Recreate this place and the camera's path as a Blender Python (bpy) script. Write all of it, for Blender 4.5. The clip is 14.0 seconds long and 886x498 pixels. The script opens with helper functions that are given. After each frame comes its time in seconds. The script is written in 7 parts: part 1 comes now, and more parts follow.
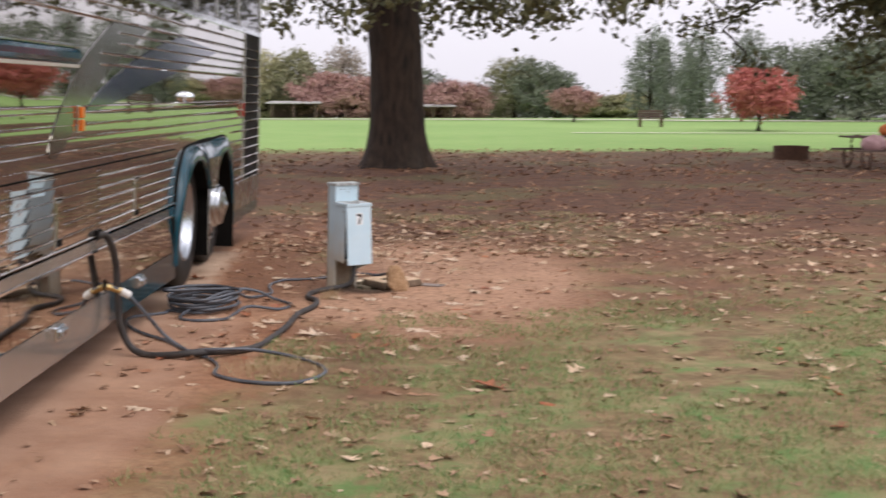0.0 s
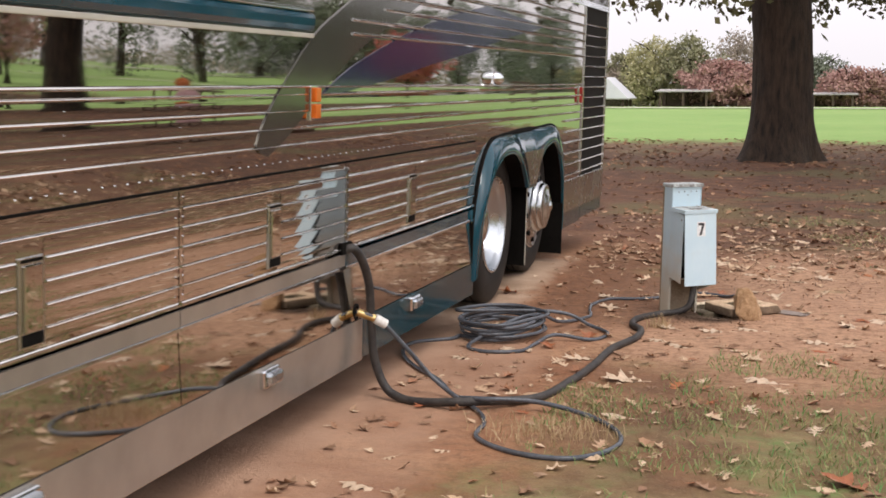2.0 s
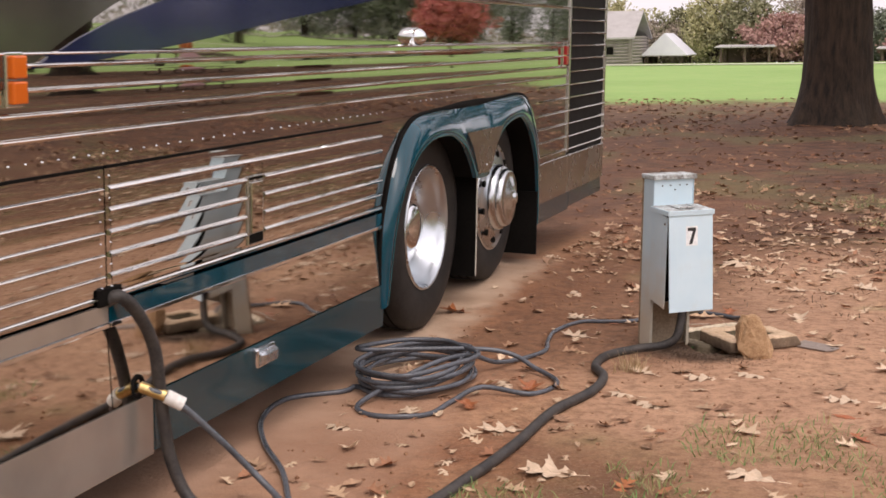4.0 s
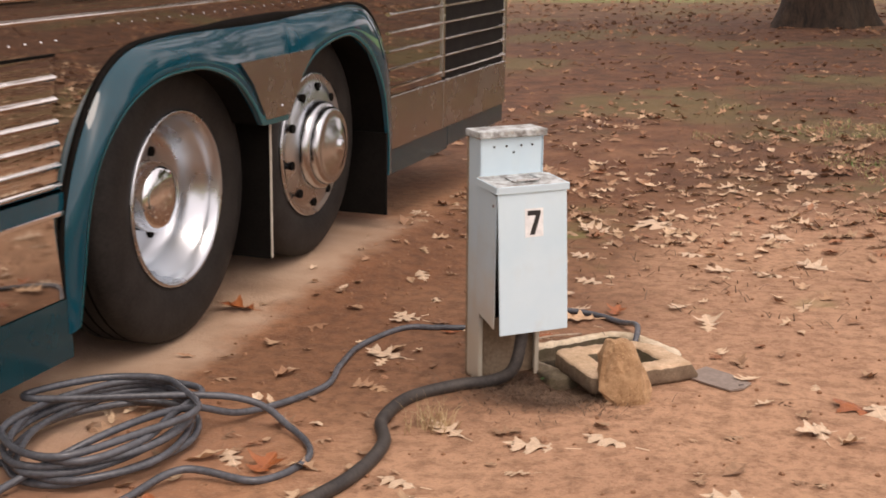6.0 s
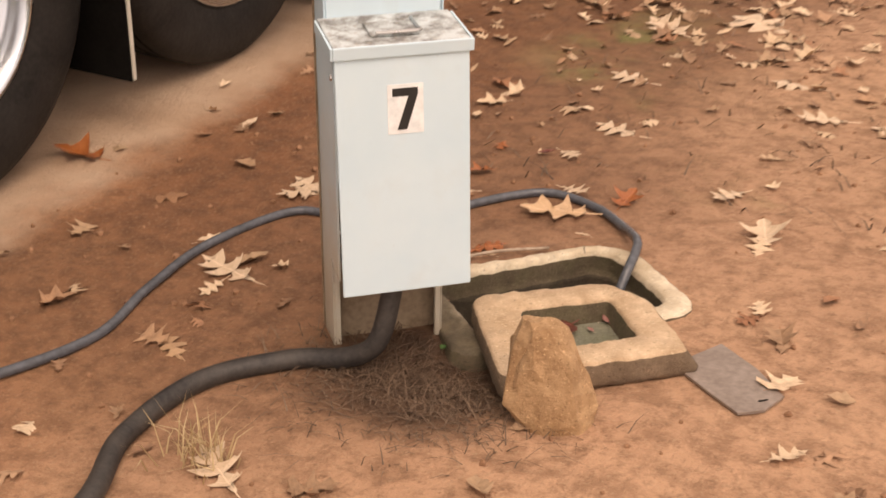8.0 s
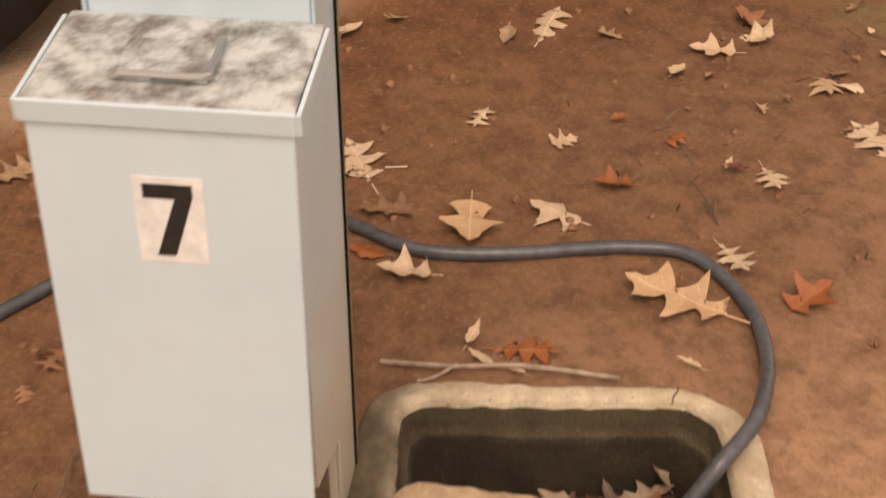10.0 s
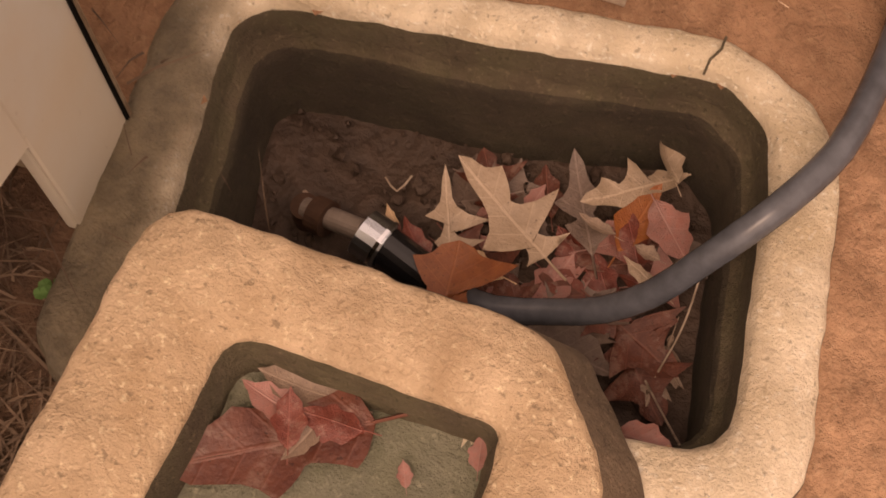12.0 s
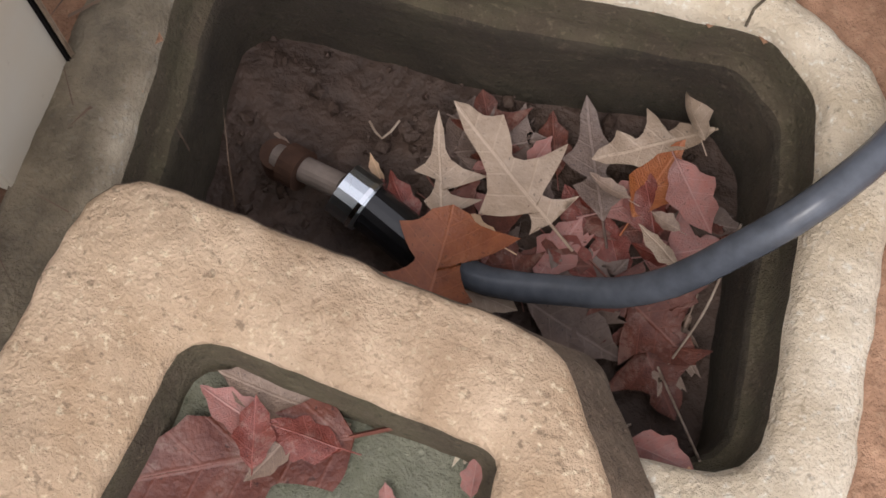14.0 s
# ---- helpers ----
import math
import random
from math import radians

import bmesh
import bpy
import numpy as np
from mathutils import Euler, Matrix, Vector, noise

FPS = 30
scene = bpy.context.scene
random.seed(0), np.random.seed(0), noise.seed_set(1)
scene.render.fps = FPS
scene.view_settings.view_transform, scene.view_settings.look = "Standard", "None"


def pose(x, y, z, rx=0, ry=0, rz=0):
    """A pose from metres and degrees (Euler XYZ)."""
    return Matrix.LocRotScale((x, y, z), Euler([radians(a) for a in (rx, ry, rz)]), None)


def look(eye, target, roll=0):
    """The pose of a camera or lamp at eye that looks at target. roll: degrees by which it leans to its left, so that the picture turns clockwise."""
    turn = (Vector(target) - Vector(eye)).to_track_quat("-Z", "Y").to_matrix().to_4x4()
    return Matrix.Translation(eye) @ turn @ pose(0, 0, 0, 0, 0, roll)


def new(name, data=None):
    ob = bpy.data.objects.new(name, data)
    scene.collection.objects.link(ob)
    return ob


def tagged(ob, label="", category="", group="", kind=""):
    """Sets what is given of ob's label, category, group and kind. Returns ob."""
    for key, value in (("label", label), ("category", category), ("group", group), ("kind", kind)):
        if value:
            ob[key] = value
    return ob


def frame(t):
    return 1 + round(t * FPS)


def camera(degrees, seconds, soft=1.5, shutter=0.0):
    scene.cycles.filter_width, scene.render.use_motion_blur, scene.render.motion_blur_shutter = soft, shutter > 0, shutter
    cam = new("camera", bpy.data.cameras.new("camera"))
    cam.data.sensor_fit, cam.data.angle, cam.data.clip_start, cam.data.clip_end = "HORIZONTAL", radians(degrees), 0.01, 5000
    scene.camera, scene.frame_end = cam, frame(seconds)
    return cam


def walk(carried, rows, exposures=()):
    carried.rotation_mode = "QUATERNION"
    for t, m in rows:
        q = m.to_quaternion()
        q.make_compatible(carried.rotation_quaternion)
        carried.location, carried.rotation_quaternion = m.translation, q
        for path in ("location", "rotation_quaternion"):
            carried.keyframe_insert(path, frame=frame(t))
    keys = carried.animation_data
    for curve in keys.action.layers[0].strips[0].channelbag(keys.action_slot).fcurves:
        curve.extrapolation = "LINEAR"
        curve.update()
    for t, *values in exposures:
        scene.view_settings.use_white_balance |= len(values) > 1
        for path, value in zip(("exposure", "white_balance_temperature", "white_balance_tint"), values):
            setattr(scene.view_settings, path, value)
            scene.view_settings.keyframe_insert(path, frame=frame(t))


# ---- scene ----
cam = camera(35.9, 14.0, soft=1.6, shutter=0.28)
PATH = [
    (0, (0.161, -0.778, 1.719), (0.17, 1.209, 1.493), 0.0),
    (0.5, (0.196, -0.38, 1.664), (-0.082, 1.587, 1.431), -1.3),
    (1, (0.301, 0.172, 1.676), (-0.219, 2.09, 1.448), -0.4),
    (1.5, (0.34, 0.768, 1.692), (-0.229, 2.673, 1.476), 0.2),
    (2, (0.401, 1.392, 1.659), (-0.151, 3.299, 1.418), -0.2),
    (2.2, (0.453, 1.638, 1.684), (-0.105, 3.542, 1.428), -0.3),
    (4.3, (0.577, 4.303, 1.645), (-0.068, 6.17, 1.329), -1.0),
    (4.5, (0.603, 4.547, 1.637), (-0.033, 6.413, 1.303), -0.8),
    (5, (0.709, 5.259, 1.652), (0.047, 7.112, 1.295), -0.6),
    (5.5, (0.72, 5.882, 1.642), (0.047, 7.724, 1.252), 0.1),
    (6, (0.746, 6.49, 1.637), (0.104, 8.33, 1.188), -1.0),
    (6.5, (0.804, 7.083, 1.64), (0.142, 8.896, 1.118), -1.5),
    (7, (0.767, 7.704, 1.631), (0.058, 9.491, 1.082), -0.8),
    (7.5, (0.775, 8.268, 1.595), (0.04, 10.012, 0.945), -0.4),
    (7.7, (0.792, 8.511, 1.581), (0.019, 10.193, 0.826), -0.6),
    (9.8, (0.67, 10.38, 1.452), (-0.574, 11.434, 0.293), -1.4),
    (10, (0.572, 10.556, 1.428), (-0.685, 11.592, 0.267), -0.8),
    (10.5, (0.371, 10.847, 1.348), (-0.828, 11.736, 0.017), -3.0),
    (11, (0.231, 11.15, 1.217), (-0.831, 11.702, -0.385), -3.3),
    (11.5, (0.111, 11.298, 1.113), (-0.769, 11.694, -0.639), -4.2),
    (12, (-0.01, 11.356, 1.049), (-0.684, 11.697, -0.803), -3.0),
    (12.5, (-0.076, 11.409, 0.978), (-0.631, 11.699, -0.922), -0.6),
    (13, (-0.139, 11.442, 0.93), (-0.609, 11.7, -0.996), 1.6),
    (13.5, (-0.156, 11.431, 0.932), (-0.604, 11.686, -1.001), 1.8),
    (14, (-0.15, 11.414, 0.936), (-0.613, 11.685, -0.99), 1.9),
]
EXPOSURES = [(0, -0.05, 6450, 16), (2, 0.06, 6700, 14), (5, 0.06, 7200, 22), (6.5, 0.06, 7800, 22), (7.7, 0.16, 8500, 23), (10, -0.12, 9500, 25), (10.5, -0.16, 9700, 28), (11, -0.18, 11000, 35), (11.5, -0.19, 12500, 41), (12, -0.17, 11000, 38), (12.5, -0.07, 8400, 26), (13, 0.02, 6600, 14), (14, 0.07, 6350, 14)]
walk(cam, [(t, look(eye, target, roll)) for t, eye, target, roll in PATH], EXPOSURES)

# ---- world and sun: bright overcast ----
world = bpy.data.worlds.new("overcast_sky")
scene.world = world
world.use_nodes = True
wn, wl = world.node_tree.nodes, world.node_tree.links
wn.clear()
sky = wn.new("ShaderNodeTexSky")
sky.sky_type, sky.sun_disc = "NISHITA", False
sky.sun_elevation, sky.sun_rotation = radians(48), radians(120)
sky.air_density, sky.dust_density = 1.0, 4.0
soften = wn.new("ShaderNodeHueSaturation")
soften.inputs["Saturation"].default_value = 0.18
veil = wn.new("ShaderNodeMix")
veil.data_type = "RGBA"
veil.inputs["Factor"].default_value = 0.6
veil.inputs["B"].default_value = (9.6, 9.5, 10.1, 1)
back = wn.new("ShaderNodeBackground")
back.inputs["Strength"].default_value = 0.15
wout = wn.new("ShaderNodeOutputWorld")
wl.new(sky.outputs["Color"], soften.inputs["Color"])
wl.new(soften.outputs["Color"], veil.inputs["A"])
wl.new(veil.outputs["Result"], back.inputs["Color"])
wl.new(back.outputs["Background"], wout.inputs["Surface"])

sun_data = bpy.data.lights.new("sun", "SUN")
sun_data.energy, sun_data.angle, sun_data.color = 1.0, radians(22), (1.0, 0.95, 0.88)
sun = new("sun", sun_data)
sun.matrix_world = look((6, 2, 20), (0, 10, 0))


# ---- materials ----
class Mat:
    """A small builder for node materials."""

    def __init__(self, name, rough=0.6, metal=0.0, coord="Object"):
        self.m = bpy.data.materials.new(name)
        self.m.use_nodes = True
        self.n, self.l = self.m.node_tree.nodes, self.m.node_tree.links
        self.b = self.n["Principled BSDF"]
        self.b.inputs["Roughness"].default_value = rough
        self.b.inputs["Metallic"].default_value = metal
        if coord == "World":
            self.co = self.n.new("ShaderNodeNewGeometry").outputs["Position"]
        else:
            self.co = self.n.new("ShaderNodeTexCoord").outputs["Object"]

    def noise(self, scale, detail=4, rough=0.55, stretch=None):
        t = self.n.new("ShaderNodeTexNoise")
        t.inputs["Scale"].default_value, t.inputs["Detail"].default_value = scale, detail
        t.inputs["Roughness"].default_value = rough
        co = self.co
        if stretch:
            mp = self.n.new("ShaderNodeMapping")
            mp.inputs["Scale"].default_value = stretch
            self.l.new(co, mp.inputs["Vector"])
            co = mp.outputs["Vector"]
        self.l.new(co, t.inputs["Vector"])
        return t.outputs["Fac"]

    def voronoi(self, scale, feature="F1"):
        t = self.n.new("ShaderNodeTexVoronoi")
        t.feature = feature
        t.inputs["Scale"].default_value = scale
        self.l.new(self.co, t.inputs["Vector"])
        return t.outputs["Distance"]

    def ramp(self, fac, lo, hi, a=(0, 0, 0), b=(1, 1, 1)):
        r = self.n.new("ShaderNodeValToRGB")
        e = r.color_ramp.elements
        e[0].position, e[1].position = lo, hi
        e[0].color, e[1].color = (*a, 1), (*b, 1)
        self.l.new(fac, r.inputs["Fac"])
        return r.outputs["Color"]

    def mix(self, fac, a, b, mode="MIX"):
        x = self.n.new("ShaderNodeMix")
        x.data_type, x.blend_type = "RGBA", mode
        for key, v in (("Factor", fac), ("A", a), ("B", b)):
            if isinstance(v, (int, float)):
                x.inputs[key].default_value = v
            elif isinstance(v, tuple):
                x.inputs[key].default_value = (*v, 1)
            else:
                self.l.new(v, x.inputs[key])
        return x.outputs["Result"]

    def math(self, op, a, b=0.0):
        x = self.n.new("ShaderNodeMath")
        x.operation = op
        for i, v in enumerate((a, b)):
            if isinstance(v, (int, float)):
                x.inputs[i].default_value = v
            else:
                self.l.new(v, x.inputs[i])
        return x.outputs[0]

    def smooth(self, v, lo, hi):
        x = self.n.new("ShaderNodeMapRange")
        x.interpolation_type = "SMOOTHSTEP"
        x.inputs["From Min"].default_value, x.inputs["From Max"].default_value = lo, hi
        self.l.new(v, x.inputs["Value"])
        return x.outputs["Result"]

    def axis(self, name):
        s = self.n.new("ShaderNodeSeparateXYZ")
        self.l.new(self.co, s.inputs[0])
        return s.outputs[name]

    def random(self):
        return self.n.new("ShaderNodeObjectInfo").outputs["Random"]

    def island(self):
        return self.n.new("ShaderNodeNewGeometry").outputs["Random Per Island"]

    def color(self, v):
        if isinstance(v, tuple):
            self.b.inputs["Base Color"].default_value = (*v, 1)
        else:
            self.l.new(v, self.b.inputs["Base Color"])
        return self

    def rough(self, v):
        self.l.new(v, self.b.inputs["Roughness"])
        return self

    def bump(self, fac, strength=0.3, distance=0.01):
        x = self.n.new("ShaderNodeBump")
        x.inputs["Strength"].default_value, x.inputs["Distance"].default_value = strength, distance
        self.l.new(fac, x.inputs["Height"])
        self.l.new(x.outputs["Normal"], self.b.inputs["Normal"])
        return self


def mottled(name, a, b, scale=6, rough=0.7, metal=0.0, bump=0.2, fine=60, dist=0.004, coord="Object"):
    k = Mat(name, rough, metal, coord)
    big = k.noise(scale, 5)
    small = k.noise(fine, 4)
    col = k.mix(k.ramp(big, 0.35, 0.65), a, b)
    k.color(k.mix(0.35, col, k.ramp(small, 0.3, 0.7, tuple(v * 0.6 for v in a), tuple(min(1, v * 1.3) for v in b))))
    k.bump(small, bump, dist)
    return k.m


def ground_material():
    k = Mat("ground_soil_and_grass", 0.95, 0, "World")
    x, y = k.axis("X"), k.axis("Y")
    big, mid, fine, grit = k.noise(0.35, 3), k.noise(1.6, 5), k.noise(14, 6, 0.65), k.noise(90, 4, 0.7)
    grain, speck = k.noise(38, 5, 0.7), k.noise(260, 3, 0.7)
    soil = k.mix(k.ramp(big, 0.38, 0.62), (0.25, 0.098, 0.042), (0.40, 0.190, 0.094))
    soil = k.mix(k.math("MULTIPLY", k.ramp(mid, 0.45, 0.62), 0.7), soil, (0.50, 0.275, 0.150))
    # trodden bare patch round the pedestal
    ex, ey = k.math("DIVIDE", k.math("SUBTRACT", x, 0.2), 1.45), k.math("DIVIDE", k.math("SUBTRACT", y, 11.9), 3.3)
    round_it = k.math("SQRT", k.math("ADD", k.math("MULTIPLY", ex, ex), k.math("MULTIPLY", ey, ey)))
    round_it = k.math("ADD", round_it, k.math("MULTIPLY", k.math("SUBTRACT", k.noise(0.8, 5), 0.5), 1.1))
    bare = k.math("SUBTRACT", 1.0, k.smooth(round_it, 0.7, 1.25))
    soil = k.mix(k.math("MULTIPLY", bare, 0.62), soil, (0.56, 0.35, 0.225))
    # thin turf, dead leaves and soil round about it
    turf = k.mix(k.ramp(k.noise(2.2, 7, 0.75), 0.40, 0.60), (0.080, 0.040, 0.019), (0.21, 0.105, 0.051))
    turf = k.mix(k.math("MULTIPLY", k.ramp(k.noise(0.7, 6, 0.7), 0.48, 0.60), 0.5), turf, (0.15, 0.150, 0.050))
    off = k.math("MULTIPLY", k.math("SUBTRACT", 1.0, bare), k.smooth(k.math("ADD", x, k.math("MULTIPLY", mid, 0.6)), -0.9, -0.2))
    soil = k.mix(k.math("MULTIPLY", off, 0.8), soil, turf)
    soil = k.mix(k.math("MULTIPLY", k.ramp(fine, 0.44, 0.62), 0.5), soil, (0.14, 0.062, 0.029))
    soil = k.mix(k.math("MULTIPLY", k.ramp(grain, 0.52, 0.66), 0.4), soil, (0.10, 0.045, 0.022))
    soil = k.mix(k.math("MULTIPLY", k.ramp(grit, 0.54, 0.72), 0.45), soil, (0.56, 0.38, 0.24))
    soil = k.mix(k.math("MULTIPLY", k.ramp(speck, 0.60, 0.70), 0.5), soil, (0.09, 0.045, 0.025))
    # worn concrete pad under the coach, partly covered by damp soil
    inside = k.smooth(k.math("ADD", k.math("MULTIPLY", x, -1.0), k.math("MULTIPLY", k.noise(1.1, 5), 0.8)), 2.18, 2.36)
    concrete = k.mix(k.ramp(k.noise(3, 5), 0.3, 0.7), (0.44, 0.30, 0.20), (0.58, 0.425, 0.305))
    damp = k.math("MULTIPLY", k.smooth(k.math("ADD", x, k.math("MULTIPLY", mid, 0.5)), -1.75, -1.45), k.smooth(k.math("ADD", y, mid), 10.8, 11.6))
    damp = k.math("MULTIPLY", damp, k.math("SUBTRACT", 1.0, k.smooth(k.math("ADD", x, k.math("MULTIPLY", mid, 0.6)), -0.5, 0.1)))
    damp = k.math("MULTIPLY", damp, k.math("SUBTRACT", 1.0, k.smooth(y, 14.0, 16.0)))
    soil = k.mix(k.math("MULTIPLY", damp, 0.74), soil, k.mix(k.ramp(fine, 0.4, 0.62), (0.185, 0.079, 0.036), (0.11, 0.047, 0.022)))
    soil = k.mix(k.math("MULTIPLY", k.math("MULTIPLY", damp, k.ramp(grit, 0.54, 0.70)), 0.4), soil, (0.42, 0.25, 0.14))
    dusted = k.mix(k.ramp(k.noise(1.3, 5), 0.4, 0.65), (0.36, 0.20, 0.125), (0.45, 0.275, 0.18))
    concrete = k.mix(k.smooth(k.math("ADD", y, k.math("MULTIPLY", mid, 1.5)), 9.8, 11.4), dusted, concrete)
    ends = k.math("SUBTRACT", 1.0, k.smooth(k.math("ADD", y, k.math("MULTIPLY", k.noise(1.4, 5), 0.9)), 13.7, 14.3))
    soil = k.mix(k.math("MULTIPLY", k.math("MULTIPLY", inside, ends), 0.85), soil, concrete)
    dust = k.smooth(k.math("ADD", k.math("MULTIPLY", x, -1.0), k.math("MULTIPLY", k.noise(0.9, 5), 0.7)), 1.45, 1.85)
    dust = k.math("MULTIPLY", dust, k.math("SUBTRACT", 1.0, k.smooth(k.math("ADD", y, mid), 10.5, 11.3)))
    soil = k.mix(k.math("MULTIPLY", dust, 0.6), soil, k.mix(k.ramp(k.noise(2.4, 5), 0.4, 0.62), (0.40, 0.235, 0.15), (0.50, 0.315, 0.21)))
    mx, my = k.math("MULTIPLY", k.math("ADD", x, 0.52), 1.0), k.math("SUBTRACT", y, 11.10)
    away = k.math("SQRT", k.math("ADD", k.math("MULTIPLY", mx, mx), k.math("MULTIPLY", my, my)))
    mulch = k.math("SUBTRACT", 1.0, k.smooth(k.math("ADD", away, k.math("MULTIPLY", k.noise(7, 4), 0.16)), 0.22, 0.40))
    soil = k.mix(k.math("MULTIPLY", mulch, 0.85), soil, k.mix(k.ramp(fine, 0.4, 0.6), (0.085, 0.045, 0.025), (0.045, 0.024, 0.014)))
    # thin grass in the foreground and in patches
    lim = k.math("MULTIPLY", k.math("SUBTRACT", k.math("ADD", k.math("MULTIPLY", x, 0.95), 7.95), y), 0.4)
    near = k.smooth(k.math("ADD", lim, k.math("MULTIPLY", k.math("SUBTRACT", k.noise(0.6, 6, 0.65), 0.5), 3.4)), -0.3, 0.7)
    right = k.smooth(k.math("ADD", x, k.math("MULTIPLY", mid, 0.4)), -1.2, -0.85)
    green = k.mix(k.ramp(k.noise(3.5, 6, 0.65), 0.40, 0.62), (0.11, 0.25, 0.060), (0.36, 0.29, 0.145))
    patch = k.math("MULTIPLY", k.smooth(k.noise(0.5, 5), 0.56, 0.68), 0.6)
    soil = k.mix(k.math("MULTIPLY", k.math("MULTIPLY", near, right), 0.55), soil, k.mix(k.ramp(k.noise(6, 6, 0.7), 0.42, 0.6), (0.17, 0.125, 0.055), (0.36, 0.27, 0.135)))
    gm = k.math("MULTIPLY", k.math("MAXIMUM", near, patch), right)
    gm = k.math("MULTIPLY", gm, k.ramp(k.noise(1.3, 7, 0.72), 0.46, 0.58))
    soil = k.mix(k.math("MULTIPLY", gm, 0.75), soil, green)
    # darker trodden litter further back
    litter = k.mix(k.ramp(k.noise(3.2, 7, 0.75), 0.40, 0.60), (0.044, 0.018, 0.009), (0.140, 0.058, 0.026))
    litter = k.mix(k.math("MULTIPLY", k.smooth(k.noise(0.35, 4), 0.50, 0.62), 0.65), litter, (0.10, 0.095, 0.033))
    straw = k.math("MULTIPLY", k.smooth(k.math("ADD", y, k.math("MULTIPLY", k.noise(0.5, 5), 8)), 33, 41), k.ramp(k.noise(1.5, 6, 0.7), 0.38, 0.58))
    litter = k.mix(k.math("MULTIPLY", straw, 0.35), litter, (0.34, 0.24, 0.125))
    back_there = k.smooth(k.math("ADD", y, k.math("MULTIPLY", k.noise(0.3, 4), 8)), 16.0, 23)
    soil = k.mix(k.math("MULTIPLY", back_there, 0.9), soil, litter)
    # mown lawn beyond the trees
    d = k.math("MAXIMUM", k.math("SUBTRACT", y, 39.5), k.math("SUBTRACT", x, 30.0))
    d = k.math("ADD", d, k.math("MULTIPLY", k.math("SUBTRACT", k.noise(0.25, 6), 0.5), 7))
    lawn = k.mix(k.ramp(k.noise(0.08, 4), 0.35, 0.65), (0.195, 0.345, 0.085), (0.255, 0.41, 0.115))
    lawn = k.mix(k.math("MULTIPLY", k.ramp(k.noise(1.2, 5), 0.4, 0.7), 0.3), lawn, (0.38, 0.42, 0.16))
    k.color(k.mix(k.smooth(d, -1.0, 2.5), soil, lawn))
    k.bump(k.math("ADD", k.math("ADD", fine, k.math("MULTIPLY", grain, 0.7)), k.math("MULTIPLY", grit, 0.5)), 0.8, 0.016)
    return k.m


def steel(name, base=(0.53, 0.50, 0.46), rough=0.032, wave=0.035):
    k = Mat(name, rough, 1.0)
    k.color(k.mix(k.ramp(k.noise(1.4, 4), 0.35, 0.7), base, tuple(v * 0.9 for v in base)))
    k.rough(k.ramp(k.noise(3.5, 5), 0.3, 0.75, (rough * 0.7,) * 3, (rough * 1.9,) * 3))
    k.bump(k.noise(1.6, 2, 0.4, (1, 0.6, 1.6)), wave, 0.02)
    return k.m


def paint(name, a, rough=0.12, flake=0.0):
    k = Mat(name, rough, flake)
    k.color(k.mix(k.ramp(k.noise(4, 4), 0.4, 0.7), a, tuple(v * 0.82 for v in a)))
    k.b.inputs["Coat Weight"].default_value = 0.25
    k.b.inputs["Coat Roughness"].default_value = 0.05
    k.bump(k.noise(2.2, 2), 0.04, 0.01)
    return k.m


DRY = ((0.0, (0.60, 0.42, 0.27)), (0.4, (0.72, 0.54, 0.37)), (0.62, (0.50, 0.31, 0.18)), (0.76, (0.28, 0.13, 0.065)), (0.88, (0.40, 0.12, 0.05)), (1.0, (0.50, 0.19, 0.07)))
DULL = ((0.0, (0.26, 0.14, 0.08)), (0.3, (0.36, 0.22, 0.13)), (0.5, (0.46, 0.31, 0.19)), (0.64, (0.34, 0.15, 0.075)), (0.8, (0.60, 0.43, 0.28)), (1.0, (0.74, 0.56, 0.39)))


def leaf_material(name, per, cols=DRY):
    k = Mat(name, 0.72)
    r = k.random() if per == "object" else k.island()
    ramp = k.n.new("ShaderNodeValToRGB")
    e = ramp.color_ramp.elements
    e[0].position, e[0].color = 0.0, (*cols[0][1], 1)
    e[1].position, e[1].color = 1.0, (*cols[-1][1], 1)
    for p, c in cols[1:-1]:
        el = ramp.color_ramp.elements.new(p)
        el.color = (*c, 1)
    k.l.new(r, ramp.inputs["Fac"])
    spots = k.ramp(k.noise(55, 4), 0.3, 0.62, (0.62,) * 3, (1.05,) * 3)
    k.color(k.mix(0.8, ramp.outputs["Color"], spots, "MULTIPLY"))
    k.bump(k.noise(90, 3), 0.3, 0.002)
    k.b.inputs["Transmission Weight"].default_value = 0.0
    return k.m


def veins(k):
    """Thin paler midrib and side veins, from the leaf's own axes."""
    x, y = k.math("ABSOLUTE", k.axis("X")), k.axis("Y")
    rib = k.math("SUBTRACT", 1.0, k.smooth(x, 0.004, 0.016))
    wave = k.math("FRACT", k.math("MULTIPLY", k.math("SUBTRACT", y, k.math("MULTIPLY", x, 0.75)), 5.5))
    side = k.math("SUBTRACT", 1.0, k.smooth(k.math("ABSOLUTE", k.math("SUBTRACT", wave, 0.5)), 0.02, 0.06))
    return k.math("MAXIMUM", rib, k.math("MULTIPLY", side, 0.5))


